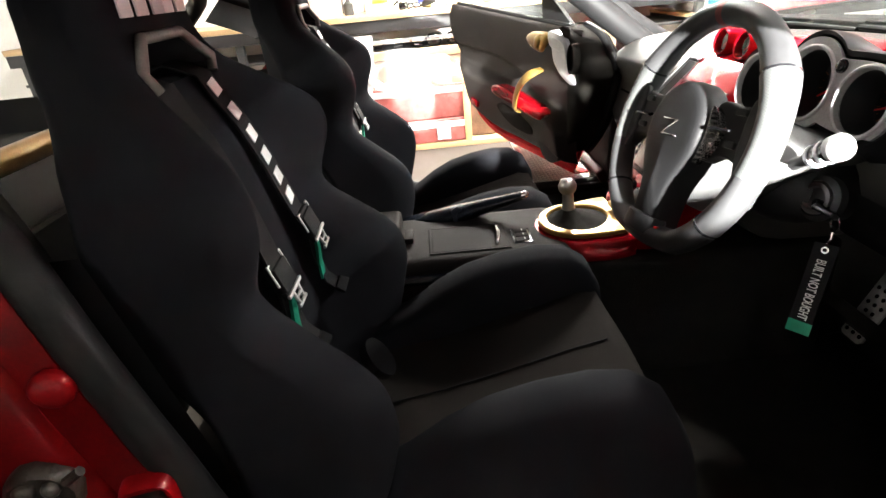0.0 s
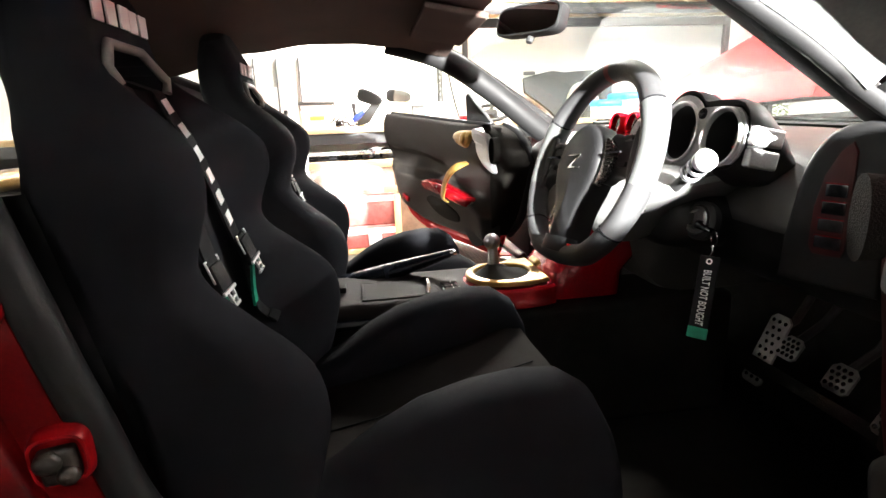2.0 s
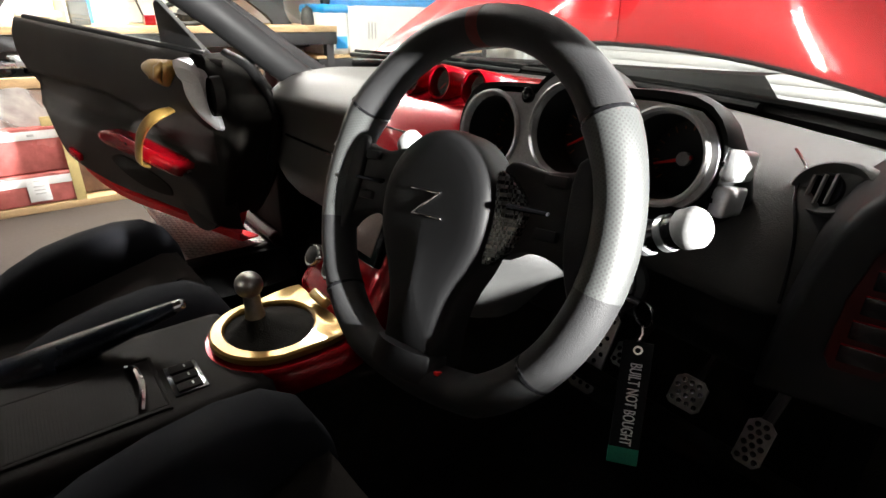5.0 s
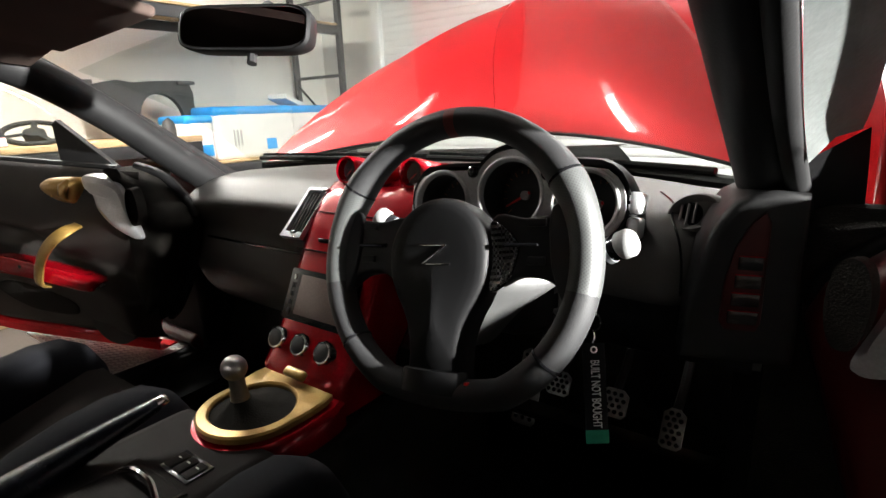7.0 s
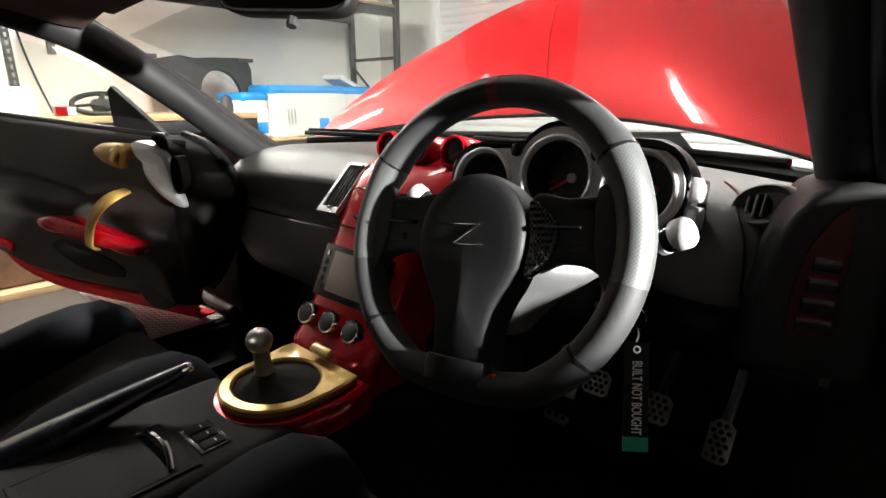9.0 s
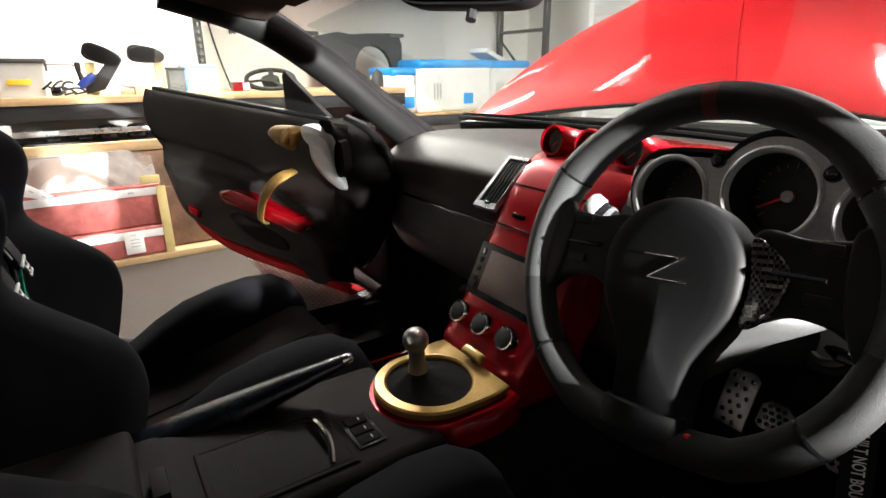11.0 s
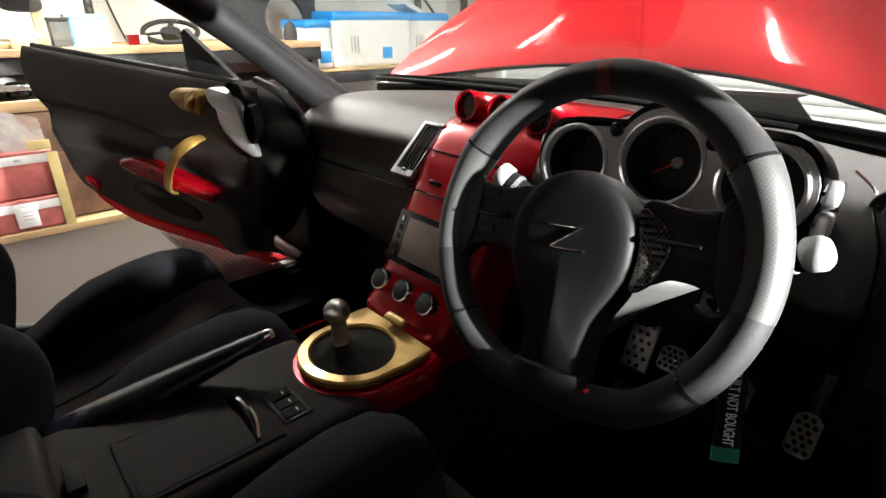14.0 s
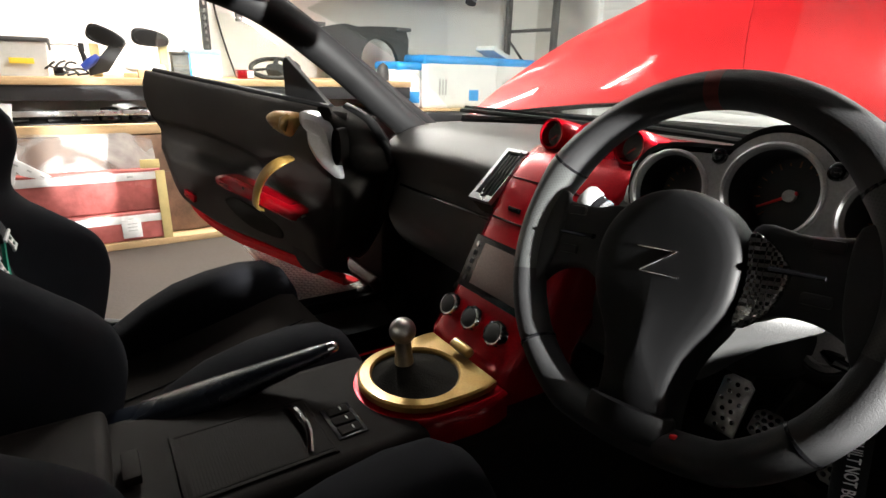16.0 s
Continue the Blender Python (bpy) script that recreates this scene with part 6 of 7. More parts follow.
# ---- column with stalks, key and lanyard ----
col = thing("steering_column", (0.37, 0.56, 0.80), "grey plastic steering column cover with two stalks", "steering column")
half = [(0.0, 0.908), (0.050, 0.907), (0.080, 0.902), (0.096, 0.894), (0.100, 0.884), (0.094, 0.874), (0.076, 0.859), (0.055, 0.842), (0.034, 0.817), (0.016, 0.793), (0.0, 0.788)]
loop_ = half + [(-x, z) for x, z in reversed(half[1:-1])]
rings = []
for y, kx, kz, up in ((0.436, 0.30, 0.72, 0.0), (0.443, 0.48, 0.84, 0.0), (0.462, 0.74, 0.94, 0.0), (0.487, 0.93, 1.0, 0.0), (0.510, 1.0, 1.0, 0.0), (0.54, 0.98, 0.94, 0.003), (0.60, 0.88, 0.80, 0.006), (0.66, 0.80, 0.70, 0.0)):
    rings.append([Vector((0.370 + x * kx, y, 0.900 + (z - 0.900) * kz + up)) for x, z in loop_])
part("column_cover", loft(rings), COLUMN, col, "grey plastic column cover")
# Lower shroud, its colour blackened for the shade under the lit column.
rings = []
for y, hw, z0, z1 in ((0.530, 0.020, 0.800, 0.850), (0.545, 0.062, 0.784, 0.872), (0.575, 0.074, 0.776, 0.876), (0.61, 0.076, 0.774, 0.876), (0.66, 0.070, 0.772, 0.87)):
    rings.append([Vector((0.37 + hw * math.copysign(abs(math.cos(t)) ** 0.7, math.cos(t)), y, (z0 + z1) / 2 + (z1 - z0) / 2 * math.sin(t))) for t in (2 * math.pi * j / 28 for j in range(28))])
part("lower_shroud", loft(rings), RUBBER, col, "rounded lower shroud, coloured black for shade", 60)
for sx, end in ((1, Vector((0.550, 0.512, 0.938))), (-1, Vector((0.204, 0.500, 0.937)))):
    root = Vector((0.37 + sx * 0.07, 0.525, 0.875))
    dd = (end - root).normalized()
    st = part("indicator_stalk" if sx > 0 else "wiper_stalk", tube([root, root.lerp(end, 0.45), root.lerp(end, 0.72)], [0.010, 0.009, 0.012], 12, flat=0.8), PLASTIC, col, "black stalk")
    part("stalk_barrel", tube([end - dd * 0.060, end - dd * 0.054, end - dd * 0.016], [0.010, 0.0125, 0.0135], 18), GLOSSBLACK, st, "gloss black twist barrel")
    part("stalk_switch", tube([end - dd * 0.017, end - dd * 0.015, end - dd * 0.004, end], [0.0135, 0.0150, 0.0150, 0.0120], 20), STALKGREY, st, "pale grey end of the stalk")
    for k_ in (0.052, 0.032):
        part("stalk_band", tube([end - dd * k_, end - dd * (k_ - 0.006)], 0.0142, 18), SILVER, st, "silver band")
ig = part("ignition_barrel", lathe([(0.030, 0.0), (0.030, 0.012), (0.024, 0.018), (0.020, 0.014), (0.018, 0.014)], axes((0.447, 0.588, 0.830), (1, 0.2, 0), (0, 0.25, 1)), 28), PLASTIC, col, "black ignition barrel")
part("barrel_ring", lathe([(0.021, 0.015), (0.021, 0.020), (0.016, 0.021), (0.014, 0.016)], axes((0.447, 0.588, 0.830), (1, 0.2, 0), (0, 0.25, 1)), 24), STEEL, ig, "steel lock ring")

key = thing("key_lanyard", (0.484, 0.578, 0.81), "black cloth key tag with white lettering and a green end", "key tag")
part("key_head", tube([(0.447, 0.580, 0.830), (0.462, 0.570, 0.828), (0.478, 0.577, 0.822)], [0.008, 0.0105, 0.006], 10, flat=0.6), GLOSSBLACK, key, "black car key")
R = Vector((0.484, 0.578, 0.813))
part("split_ring", tube([R + Vector((0.0125 * math.cos(t), -0.004 * math.cos(t), 0.0125 * math.sin(t))) for t in (2 * math.pi * i / 24 for i in range(24))], 0.0014, 6, True), CHROME, key, "steel split ring")
down = Vector((0.032, -0.030, -0.145)).normalized()
acr = Vector((0.80, 0.60, 0)).normalized()
tm = axes(R + down * 0.0, acr, -down)
part("hook", tube([tm @ Vector(p) for p in ((0.0, -0.012, 0), (0.002, -0.020, 0), (0.0, -0.028, 0))], 0.0018, 6), CHROME, key)
part("eyelet", lathe([(0.0045, 0.001), (0.0045, 0.0022), (0.0026, 0.0022), (0.0026, 0.001)], tm @ Matrix.Translation((0, -0.036, 0)), 16), CHROME, key)
part("tag", box(tm @ Vector((0, -0.082, 0)), (0.028, 0.108, 0.003), 0.001, tm.to_3x3()), WEBBING, key, "black cloth tag")
part("green_end", box(tm @ Vector((0, -0.1435, 0)), (0.0285, 0.017, 0.0036), 0.001, tm.to_3x3()), GREEN, key, "green cloth end")
lettering("lettering", "BUILT NOT BOUGHT", 0.0125, tm @ Matrix.Translation((0, -0.0905, 0.0022)) @ Matrix.Rotation(radians(-90), 4, "Z") @ Matrix.Diagonal((0.70, 1.25, 1, 1)), WHITEPRINT, key, label="white sewn lettering")


# ---- pedals ----
def pedal(c, w, h, lean, rows, cols, label):
    e = thing("pedal", c, label, "pedal", "pedals")
    m = axes(c, (1, 0.0, 0), (0, math.sin(lean), math.cos(lean)))
    o = [(-w / 2, -h / 2 + 0.006), (-w / 2 + 0.008, -h / 2), (w / 2 - 0.008, -h / 2), (w / 2, -h / 2 + 0.008), (w / 2, h / 2 - 0.01), (w / 2 - 0.012, h / 2), (-w / 2 + 0.012, h / 2), (-w / 2, h / 2 - 0.01)]
    p = part("pad", slab(o, 0.006, m, 0.0015), DIMALLOY, e, "alloy pad, darkened for footwell shade")
    # Raised black discs stand in for the dark holes of the pad.
    for i in range(rows):
        for j in range(cols - (i % 2)):
            x = (j - (cols - 1 - (i % 2)) / 2) * w / (cols + 0.3)
            y = (i - (rows - 1) / 2) * h / (rows + 0.8)
            part("hole_disc", lathe([(0.0045, 0.005), (0.0045, 0.0068), (0.0030, 0.0070)], m @ Matrix.Translation((x, y, 0)), 10), GLOSSBLACK, p)
    part("arm", tube([m @ Vector((0, h * 0.3, -0.002)), m @ Vector((0.0, 0.08, -0.03)), m @ Vector((0, 0.24, -0.05))], 0.009, 8), PLASTIC, e)


pedal((0.215, 0.930, 0.475), 0.055, 0.165, 0.42, 9, 3, "long perforated alloy footrest")
pedal((0.292, 0.915, 0.513), 0.050, 0.050, 0.6, 4, 4, "perforated alloy clutch pedal")
pedal((0.405, 0.922, 0.500), 0.055, 0.056, 0.6, 4, 4, "perforated alloy brake pedal")
pedal((0.520, 0.908, 0.490), 0.040, 0.074, 0.6, 6, 3, "long perforated alloy accelerator pedal")

# ---- mirror and overhead ----
rm = thing("rear_view_mirror", (0.0, 0.46, 1.17), "black rear-view mirror hanging from the windscreen", "mirror")
MM = axes((0.040, 0.442, 1.188), (0.92, 0.38, -0.06), (-0.1, 0.2, 1))
rings = []
for k, h in ((0.86, -0.022), (0.97, -0.012), (1.0, 0.004), (1.0, 0.012), (0.96, 0.015), (0.955, 0.013)):
    rings.append([MM @ Vector((k * 0.100 * math.copysign(abs(math.cos(t)) ** 0.35, math.cos(t)), k * 0.031 * math.copysign(abs(math.sin(t)) ** 0.5, math.sin(t)), h)) for t in (2 * math.pi * j / 36 for j in range(36))])
part("mirror_case", loft(rings), RUBBER, rm, "black mirror case")
mg = mat("mirror_glass", (0.28, 0.28, 0.29), 0.02, 1, 0, 5)
part("mirror_glass", slab([(0.093 * math.copysign(abs(math.cos(t)) ** 0.35, math.cos(t)), 0.026 * math.copysign(abs(math.sin(t)) ** 0.5, math.sin(t))) for t in (2 * math.pi * j / 36 for j in range(36))], 0.0015, MM @ Matrix.Translation((0, 0, 0.0135))), mg, rm, "mirror glass")
part("mirror_stem", tube([MM @ Vector((0, 0.02, -0.02)), MM @ Vector((0, 0.05, -0.05)), (0.02, 0.50, 1.22)], 0.011, 10), PLASTIC, rm)
part("mirror_tab", tube([MM @ Vector((0.01, -0.030, 0.0)), MM @ Vector((0.012, -0.045, 0.004))], 0.007, 8), PLASTIC, rm)
visor = thing("sun_visor", (-0.22, 0.36, 1.2), "dark brown sun visor folded against the roof", "sun visor")
part("visor_pad", box((-0.25, 0.310, 1.226), (0.34, 0.15, 0.016), 0.007, Euler((-0.18, -0.05, 0)).to_matrix(), seg=3), HEADLINER, visor)
part("visor_pivot", tube([(-0.09, 0.365, 1.226), (-0.42, 0.365, 1.216)], 0.006, 8), PLASTIC, visor)

# jamb hardware beside the driver's seat
def jamb_at(p):
    return axes(p, (-0.18, 1.0, 0.05), (0.0, 0.30, 1))


def dome(r, h, m, n=20):
    return lathe([(r, -0.004), (r, 0.0), (r * 0.93, h * 0.5), (r * 0.72, h * 0.82), (r * 0.4, h * 0.97), (0.0005, h)], m, n)


st = thing("door_striker", (0.738, -0.200, 0.742), "greasy dark striker pad in a raised red boss of the jamb", "striker")
m = jamb_at((0.736, -0.200, 0.734))
rings = []
for k, h in ((1.0, -0.004), (1.0, 0.004), (0.97, 0.010), (0.90, 0.014), (0.80, 0.014), (0.72, 0.009), (0.60, 0.007)):
    rings.append([m @ Vector((0.024 * k * math.copysign(abs(math.cos(t)) ** 0.55, math.cos(t)), 0.026 * k * math.copysign(abs(math.sin(t)) ** 0.6, math.sin(t)) + 0.003, h)) for t in (2 * math.pi * j / 36 for j in range(36))])
part("boss", loft(rings), SHADEDRED, st, "raised candy red boss")
part("pad", box(Vector((-0.002, -0.003, 0.009)), (0.030, 0.034, 0.012), 0.0055, None, seg=4), GREASE, st, "dark greasy pad").data.transform(m)
part("knob", dome(0.011, 0.008, m @ Matrix.Translation((-0.008, 0.004, 0.014))), GREASE, st)
part("knob", dome(0.009, 0.008, m @ Matrix.Translation((0.004, -0.011, 0.014))), GREASE, st)
gr = thing("jamb_plug", (0.735, -0.238, 0.866), "domed red plug in the door jamb", "plug")
part("plug", dome(0.0175, 0.010, jamb_at((0.737, -0.238, 0.866)), 28), SHADEDRED, gr)
la = thing("jamb_buffer", (0.748, -0.272, 0.771), "greasy dark door check buffer with a pin on the jamb", "buffer")
m = jamb_at((0.750, -0.274, 0.771))
part("buffer", lathe([(0.031, -0.006), (0.031, 0.006), (0.026, 0.012), (0.016, 0.010), (0.010, 0.013), (0.0005, 0.014)], m, 13), GREASE, la)
for x, y, r in ((-0.008, 0.012, 0.010), (0.010, -0.013, 0.009), (0.012, 0.010, 0.008), (-0.014, -0.010, 0.009)):
    part("lump", dome(r, 0.008, m @ Matrix.Translation((x, y, 0.010)), 12), GREASE, la)
part("spring_clip", box(Vector((0.003, -0.004, 0.016)), (0.026, 0.005, 0.004), 0.0015, Euler((0, 0, 0.25)).to_matrix()), STEEL, la, "worn steel clip").data.transform(m)
part("pin", tube([(0.024, 0.012, 0.010), (0.040, 0.022, 0.012)], 0.0045, 8), GREASE, la).data.transform(m)


# ---- seats ----
CENTRE = [(0.46, -0.085), (0.55, -0.100), (0.65, -0.125), (0.80, -0.145), (0.92, -0.165), (1.00, -0.185), (1.066, -0.212), (1.13, -0.208), (1.19, -0.222), (1.225, -0.250)]
HALF = [(0.46, 0.235), (0.55, 0.250), (0.64, 0.262), (0.72, 0.262), (0.80, 0.248), (0.86, 0.240), (0.93, 0.258), (0.985, 0.250), (1.03, 0.182), (1.07, 0.136), (1.12, 0.122), (1.17, 0.115), (1.205, 0.100), (1.225, 0.060)]
WING = [(0.46, 0.055), (0.55, 0.10), (0.63, 0.145), (0.70, 0.172), (0.77, 0.148), (0.82, 0.058), (0.86, 0.047), (0.91, 0.096), (0.96, 0.104), (1.005, 0.104), (1.04, 0.035), (1.08, 0.006), (1.225, 0.0)]
SLIDE = {0.405: -0.012, -0.362: 0.0}
THICK = [(0.46, 0.13), (0.90, 0.13), (1.05, 0.105), (1.18, 0.095), (1.225, 0.04)]


def lin(table, v):
    if v <= table[0][0]:
        return table[0][1]
    for (a, p), (b, q) in zip(table, table[1:]):
        if v <= b:
            return p + (q - p) * (v - a) / (b - a)
    return table[-1][1]


def soft(table, v, w=0.018):
    return sum(lin(table, v + w * k) for k in (-2, -1, 0, 1, 2)) / 5


def seat_row(x0, z, n):
    """Front and back points of one level of the backrest."""
    c, h, g, t = SLIDE[x0] + soft(CENTRE, z), soft(HALF, z), soft(WING, z), soft(THICK, z)
    if z > 1.2:
        h = lin(HALF, z)
    front, back = [], []
    for i in range(n + 1):
        a = -1 + 2 * i / n
        u = math.sin(a * math.pi / 2)
        q = abs(u)
        rise = min(1, max(0, (q - 0.36) / 0.50))
        rise = rise * rise * (3 - 2 * rise)
        round_ = math.sqrt(max(0, 1 - q ** 10))
        yf = c + g * rise - 0.035 * (1 - round_) * (1 + g * 6)
        yb = c - t + g * 0.55 * rise + 0.03 * (1 - round_)
        yb = min(yb, yf - 0.002)
        pad = 0.010 * math.exp(-((q - 0.0) / 0.30) ** 2) * (1 if 0.55 < z < 1.0 else 0.4)
        front.append(Vector((x0 + h * u, yf + pad, z)))
        slim = 1 - 0.14 * min(1, max(0, (z - 1.0) / 0.06))
        back.append(Vector((x0 + h * u * slim, yb, z)))
    return front, back


def seat_front(x0, dx, z):
    """The front surface's y at dx off the seat's middle."""
    f, _ = seat_row(x0, z, 40)
    best = min(f, key=lambda p: abs(p.x - x0 - dx))
    return best.y


def racing_seat(x0, label, lift, reach):
    e = thing("bucket_seat_unit", (x0, 0.1, 0.29), label, "car seat", "racing seats")
    n, levels = 44, 66
    zs = [0.46 + (1.225 - 0.46) * i / levels for i in range(levels + 1)]
    bm = bmesh.new()
    F, B = [], []
    for z in zs:
        f, b = seat_row(x0, z, n)
        F.append([bm.verts.new(p) for p in f])
        B.append([bm.verts.new(p) for p in b])

    def hole(i, j):
        z, p = (zs[i] + zs[i + 1]) / 2, (F[i][j].co.x + F[i][j + 1].co.x) / 2 - x0
        return 1.052 < z < 1.098 and abs(p) < 0.090 - max(0, z - 1.070) * 1.3
    for i in range(levels):
        for j in range(n):
            if not hole(i, j):
                bm.faces.new((F[i][j], F[i][j + 1], F[i + 1][j + 1], F[i + 1][j]))
                bm.faces.new((B[i][j + 1], B[i][j], B[i + 1][j], B[i + 1][j + 1]))
            else:
                for di, dj, p, q in ((0, -1, (i, j), (i + 1, j)), (0, 1, (i, j + 1), (i + 1, j + 1)), (-1, 0, (i, j), (i, j + 1)), (1, 0, (i + 1, j), (i + 1, j + 1))):
                    if not hole(i + di, j + dj):
                        bm.faces.new((F[p[0]][p[1]], F[q[0]][q[1]], B[q[0]][q[1]], B[p[0]][p[1]]))
        for j in (0, n):
            bm.faces.new((F[i][j], F[i + 1][j], B[i + 1][j], B[i][j]))
    for i in (0, levels):
        for j in range(n):
            bm.faces.new((F[i][j], F[i][j + 1], B[i][j + 1], B[i][j]))
    part("backrest", bm, FABRIC, e, "black stretch-fabric backrest", 60)
    # trim round the harness opening
    trim = [(-0.086, 1.050), (-0.094, 1.068), (-0.052, 1.102), (0.052, 1.102), (0.098, 1.070), (0.092, 1.050)]
    pts = [Vector((x0 + x, seat_front(x0, x, z) + 0.004, z)) for x, z in trim]
    part("opening_trim", tube(pts, 0.0065, 10, up=(0, 1, 0)), TRIMGREY, e, "dark grey harness opening trim", 60)
    # plain white logo blocks
    for k in range(5):
        x = 0.066 - 0.0345 * k
        z = 1.138
        bmk = bmesh.new()
        box((x0 + x, seat_front(x0, x, z) + 0.006, z), (0.026, 0.003, 0.028), 0.001, None, bmk)
        part("logo_block", bmk, WHITEPRINT, e, "white logo block")
    # cushion insert
    rings = []
    def Y(y):
        return -0.11 + (y + 0.11) * reach

    for y, z in ((-0.11, 0.46), (-0.04, 0.485), (0.08, 0.505), (0.20, 0.535), (0.30, 0.562), (0.36, 0.575), (0.395, 0.565), (0.412, 0.53), (0.415, 0.48), (0.40, 0.42)):
        y, z = Y(y), z + lift
        ring = []
        for i in range(17):
            s = -1 + 2 * i / 16
            ring.append(Vector((x0 + 0.165 * s, y - 0.012 * s * s, z - 0.006 + 0.02 * s ** 4)))
        rings.append(ring + [Vector((x0 + 0.16, y - 0.01, min(z - 0.08, 0.44))), Vector((x0 - 0.16, y - 0.01, min(z - 0.08, 0.44)))])
    part("cushion", loft(rings), INSERT, e, "brown-black cloth cushion", 60)
    part("cushion_seam", tube([(x0, Y(y), z - 0.004 + lift) for y, z in ((-0.04, 0.485), (0.08, 0.505), (0.20, 0.535), (0.30, 0.562), (0.36, 0.575))], 0.0014, 6), FABRIC, e)
    for s in (-1, 1):
        rings = []
        for y, top, wid in ((-0.16, 0.47, 0.03), (-0.11, 0.505, 0.055), (-0.04, 0.525, 0.063), (0.02, 0.550, 0.065), (0.08, 0.590, 0.066), (0.14, 0.620, 0.066), (0.21, 0.638, 0.066), (0.28, 0.647, 0.066), (0.335, 0.643, 0.063), (0.375, 0.618, 0.058), (0.398, 0.575, 0.050), (0.408, 0.52, 0.038), (0.404, 0.47, 0.022)):
            y, top = Y(y), top + lift
            low = 0.40
            cz, hz = (top + low) / 2, (top - low) / 2
            cx = x0 + s * (0.200 - 0.012 * (top - 0.6))
            rings.append([Vector((cx + wid * math.copysign(abs(math.cos(t)) ** 0.75, math.cos(t)) - s * 0.02 * math.sin(t), y, cz + hz * math.copysign(abs(math.sin(t)) ** 0.6, math.sin(t)))) for t in (2 * math.pi * j / 28 for j in range(28))])
        part("thigh_bolster", loft(rings), FABRIC, e, "black stretch-fabric thigh bolster", 60)
        part("seat_rail", box((x0 + s * 0.17, 0.12, 0.33), (0.03, 0.50, 0.035), 0.006), GLOSSBLACK, e, "black steel seat rail")
        part("side_mount", box((x0 + s * 0.235, 0.10, 0.385), (0.008, 0.40, 0.08), 0.003), PLASTIC, e)
    return e


racing_seat(0.405, "black stretch-fabric racing seat with white logo blocks, driver's side", 0.035, 0.925)
racing_seat(-0.362, "black stretch-fabric racing seat, passenger's side, with a pale logo", 0.0, 0.96)


# ---- harnesses ----
def strap(points, width, thick, across=(1, 0, 0)):
    """A flat belt along points."""
    p = [Vector(q) for q in points]
    w = Vector(across).normalized()
    rings = []
    for i, q in enumerate(p):
        d = (p[min(i + 1, len(p) - 1)] - p[max(i - 1, 0)]).normalized()
        s = (w - d * w.dot(d)).normalized()
        nrm = s.cross(d)
        rings.append([q + s * a * width / 2 + nrm * b * thick / 2 for a, b in ((-1, -1), (1, -1), (1, 1), (-1, 1))])
    return loft(rings)


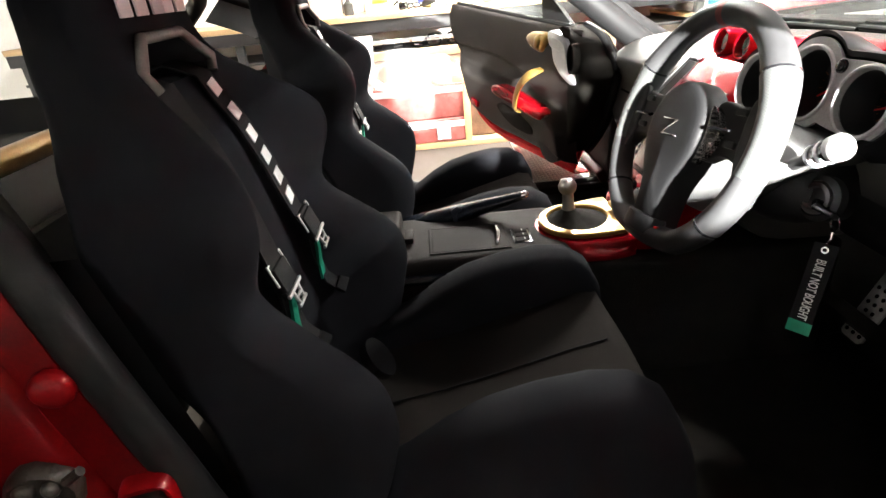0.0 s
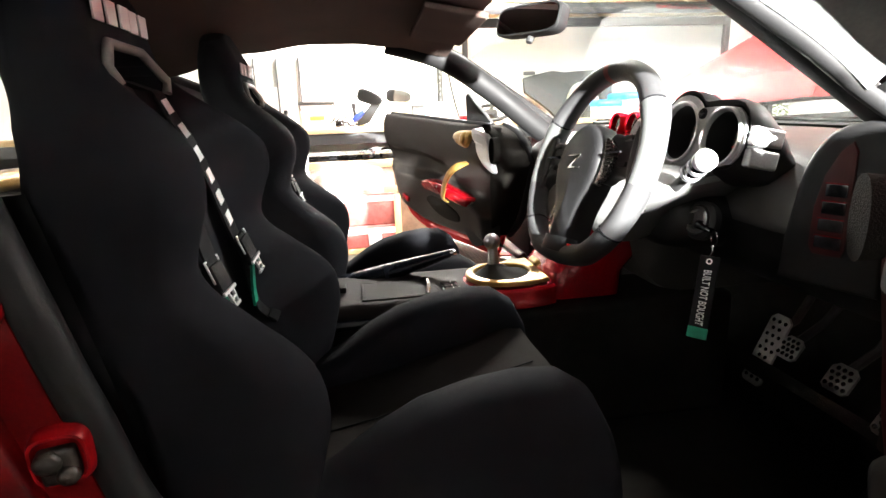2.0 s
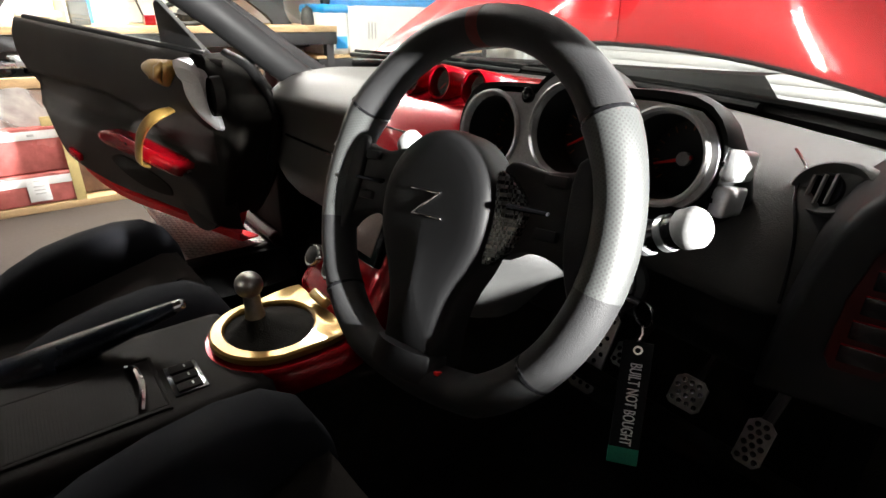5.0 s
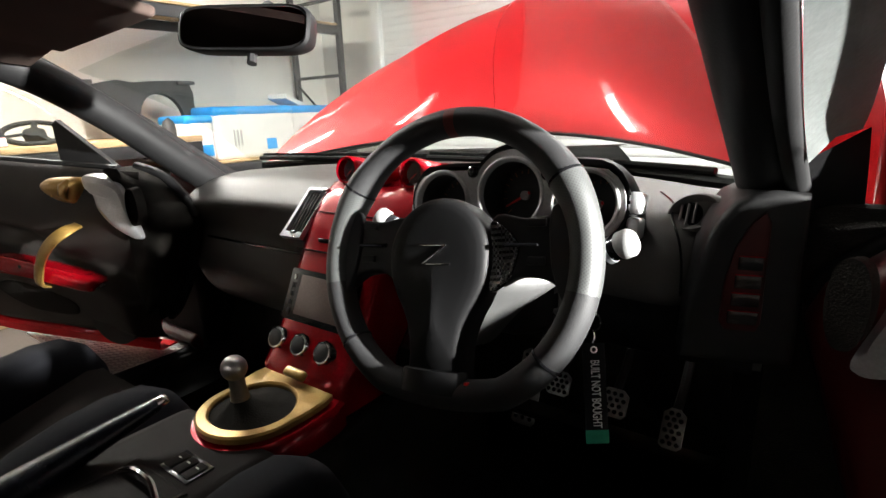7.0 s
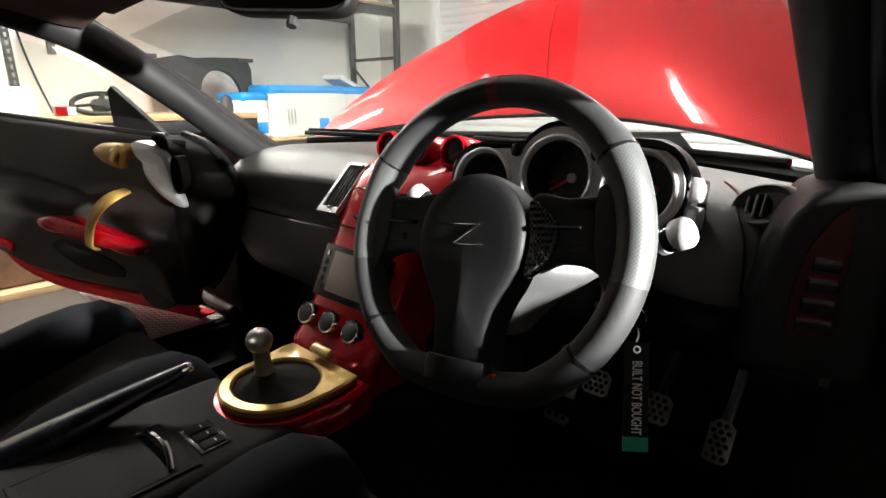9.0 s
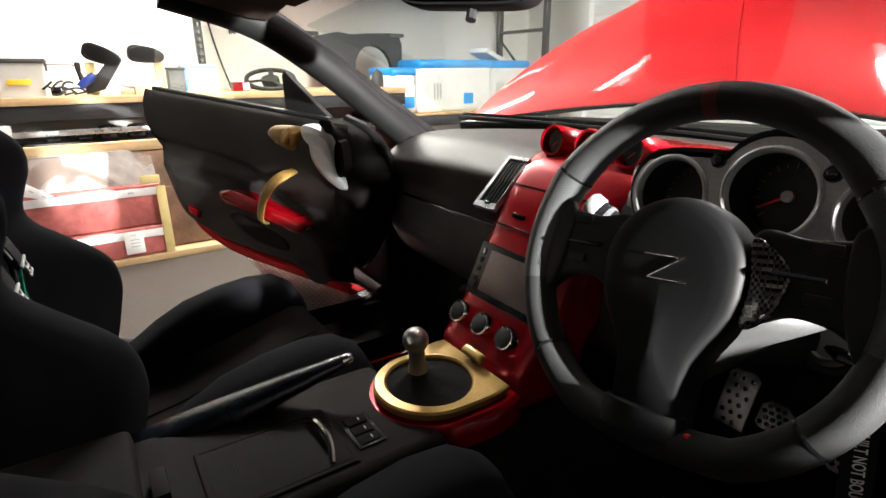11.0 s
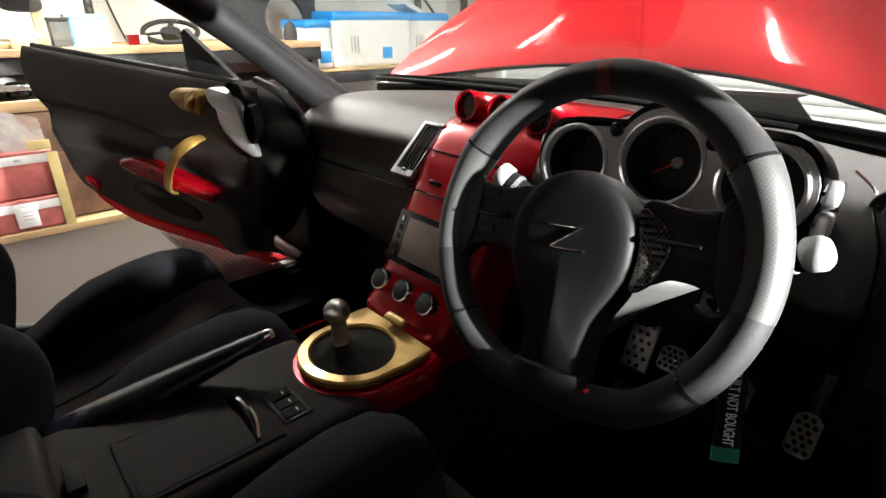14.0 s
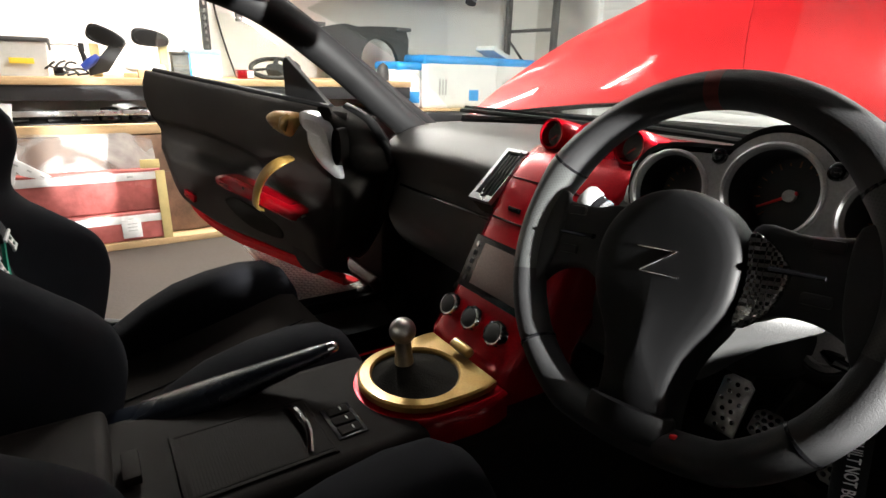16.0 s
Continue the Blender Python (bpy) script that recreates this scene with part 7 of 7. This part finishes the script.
def harness(x0, label, zb, lows):
    e = thing("racing_harness", (x0, -0.12, 0.8), label, "harness", "seat harnesses")
    for s in (-1, 1):
        low = lows[0] if s < 0 else lows[1]
        path = [Vector((x0 + s * 0.058, -0.31, 1.045)), Vector((x0 + s * 0.058, -0.245, 1.066))]
        for z in [1.050 - 0.02 * i for i in range(13)]:
            k = (1.05 - z) / 0.24
            x = s * 0.058 + (low - s * 0.058) * k
            path.append(Vector((x0 + x, seat_front(x0, x, z) + 0.008 + 0.016 * k, z)))
        part("shoulder_strap", strap(path, 0.050, 0.003), WEBBING, e, "black webbing shoulder strap", 60)
        m_ = len(path)
        for k in range(6 if s < 0 else 0):
            q = 3 + (m_ - 6.5) * k / 5
            i = int(q)
            p = path[i].lerp(path[min(i + 1, m_ - 1)], q - i)
            d = (path[min(i + 1, m_ - 1)] - path[i - 1]).normalized()
            mm = axes(p, d, (1, 0, 0))
            up = mm.to_3x3() @ Vector((0, 0, 1))
            mm.translation = p + up * (0.0026 if up.y > 0 else -0.0026)
            part("print_block", box(mm @ Vector((0, 0, 0)), (0.021, 0.027, 0.0014), 0.0004, mm.to_3x3()), WHITEPRINT, e, "white print block")
        by = seat_front(x0, low, zb) + 0.024 + 0.112
        bpos = Vector((x0 + low, -0.112 + by, zb))
        bm_ = axes(bpos, (-1, 0.0, -0.05 * s), (0, -0.35, 1))
        bu = bmesh.new()
        for c, sz in (((0, 0.002, 0.001), (0.050, 0.036, 0.014)), ((0, 0.020, 0.0), (0.050, 0.012, 0.008)), ((0, -0.018, 0.002), (0.052, 0.010, 0.008))):
            box(bm_ @ Vector(c), sz, 0.002, bm_.to_3x3(), bu)
        part("adjuster", bu, WEBBING, e, "black adjuster buckle")
        for c, sz, r in (((0.029, 0.012, 0.004), (0.003, 0.030, 0.003), 0), ((-0.029, 0.012, 0.004), (0.003, 0.030, 0.003), 0), ((0.026, 0.027, 0.004), (0.010, 0.003, 0.003), 0), ((-0.026, 0.027, 0.004), (0.010, 0.003, 0.003), 0), ((0, -0.020, 0.008), (0.062, 0.005, 0.004), 0), ((-0.011, -0.031, 0.008), (0.005, 0.022, 0.004), 0.2), ((0.011, -0.031, 0.008), (0.005, 0.022, 0.004), -0.2), ((0, -0.031, 0.008), (0.020, 0.004, 0.004), 0), ((0, -0.041, 0.008), (0.036, 0.005, 0.004), 0)):
            part("latch_bar", box(bm_ @ Vector(c), sz, 0.0015, bm_.to_3x3() @ Euler((0, 0, r)).to_matrix()), LATCH, e, "bright steel latch bar")
        tab = [Vector((x0 + low + dx, y + by, zb + dz)) for dx, y, dz in ((0, -0.104, -0.022), (0.0, -0.106, -0.045), (0.001, -0.107, -0.068), (0.002, -0.106, -0.095))]
        part("pull_tab", strap(tab, 0.022, 0.004), GREEN, e, "green webbing pull tab", 60)
        tail = [Vector((x0 + low + dx, y + by, zb + dz)) for dx, y, dz in ((0, -0.114, 0.0), (-0.008, -0.114, -0.05), (-0.014, -0.104, -0.10), (-0.02, -0.086, -0.125))]
        part("lap_strap", strap(tail, 0.046, 0.003), WEBBING, e, "black webbing tail", 60)
        part("tail_keeper", box(Vector((x0 + low - 0.017, -0.082 + by, zb - 0.122)), (0.048, 0.005, 0.018), 0.002, Euler((0.9, 0, 0)).to_matrix()), WEBBING, e)
    part("cam_buckle", lathe([(0.034, 0), (0.034, 0.014), (0.026, 0.020), (0.010, 0.022)], axes((x0, -0.03, 0.615), (1, 0, 0), (0, -0.6, 0.8)), 20), GLOSSBLACK, e, "black round cam buckle")


harness(0.405, "black four-point harness with green pull tabs over the driver's seat", 0.806, (-0.105, 0.066))
harness(-0.362, "black harness with green pull tabs on the passenger seat", 0.812, (-0.075, 0.067))
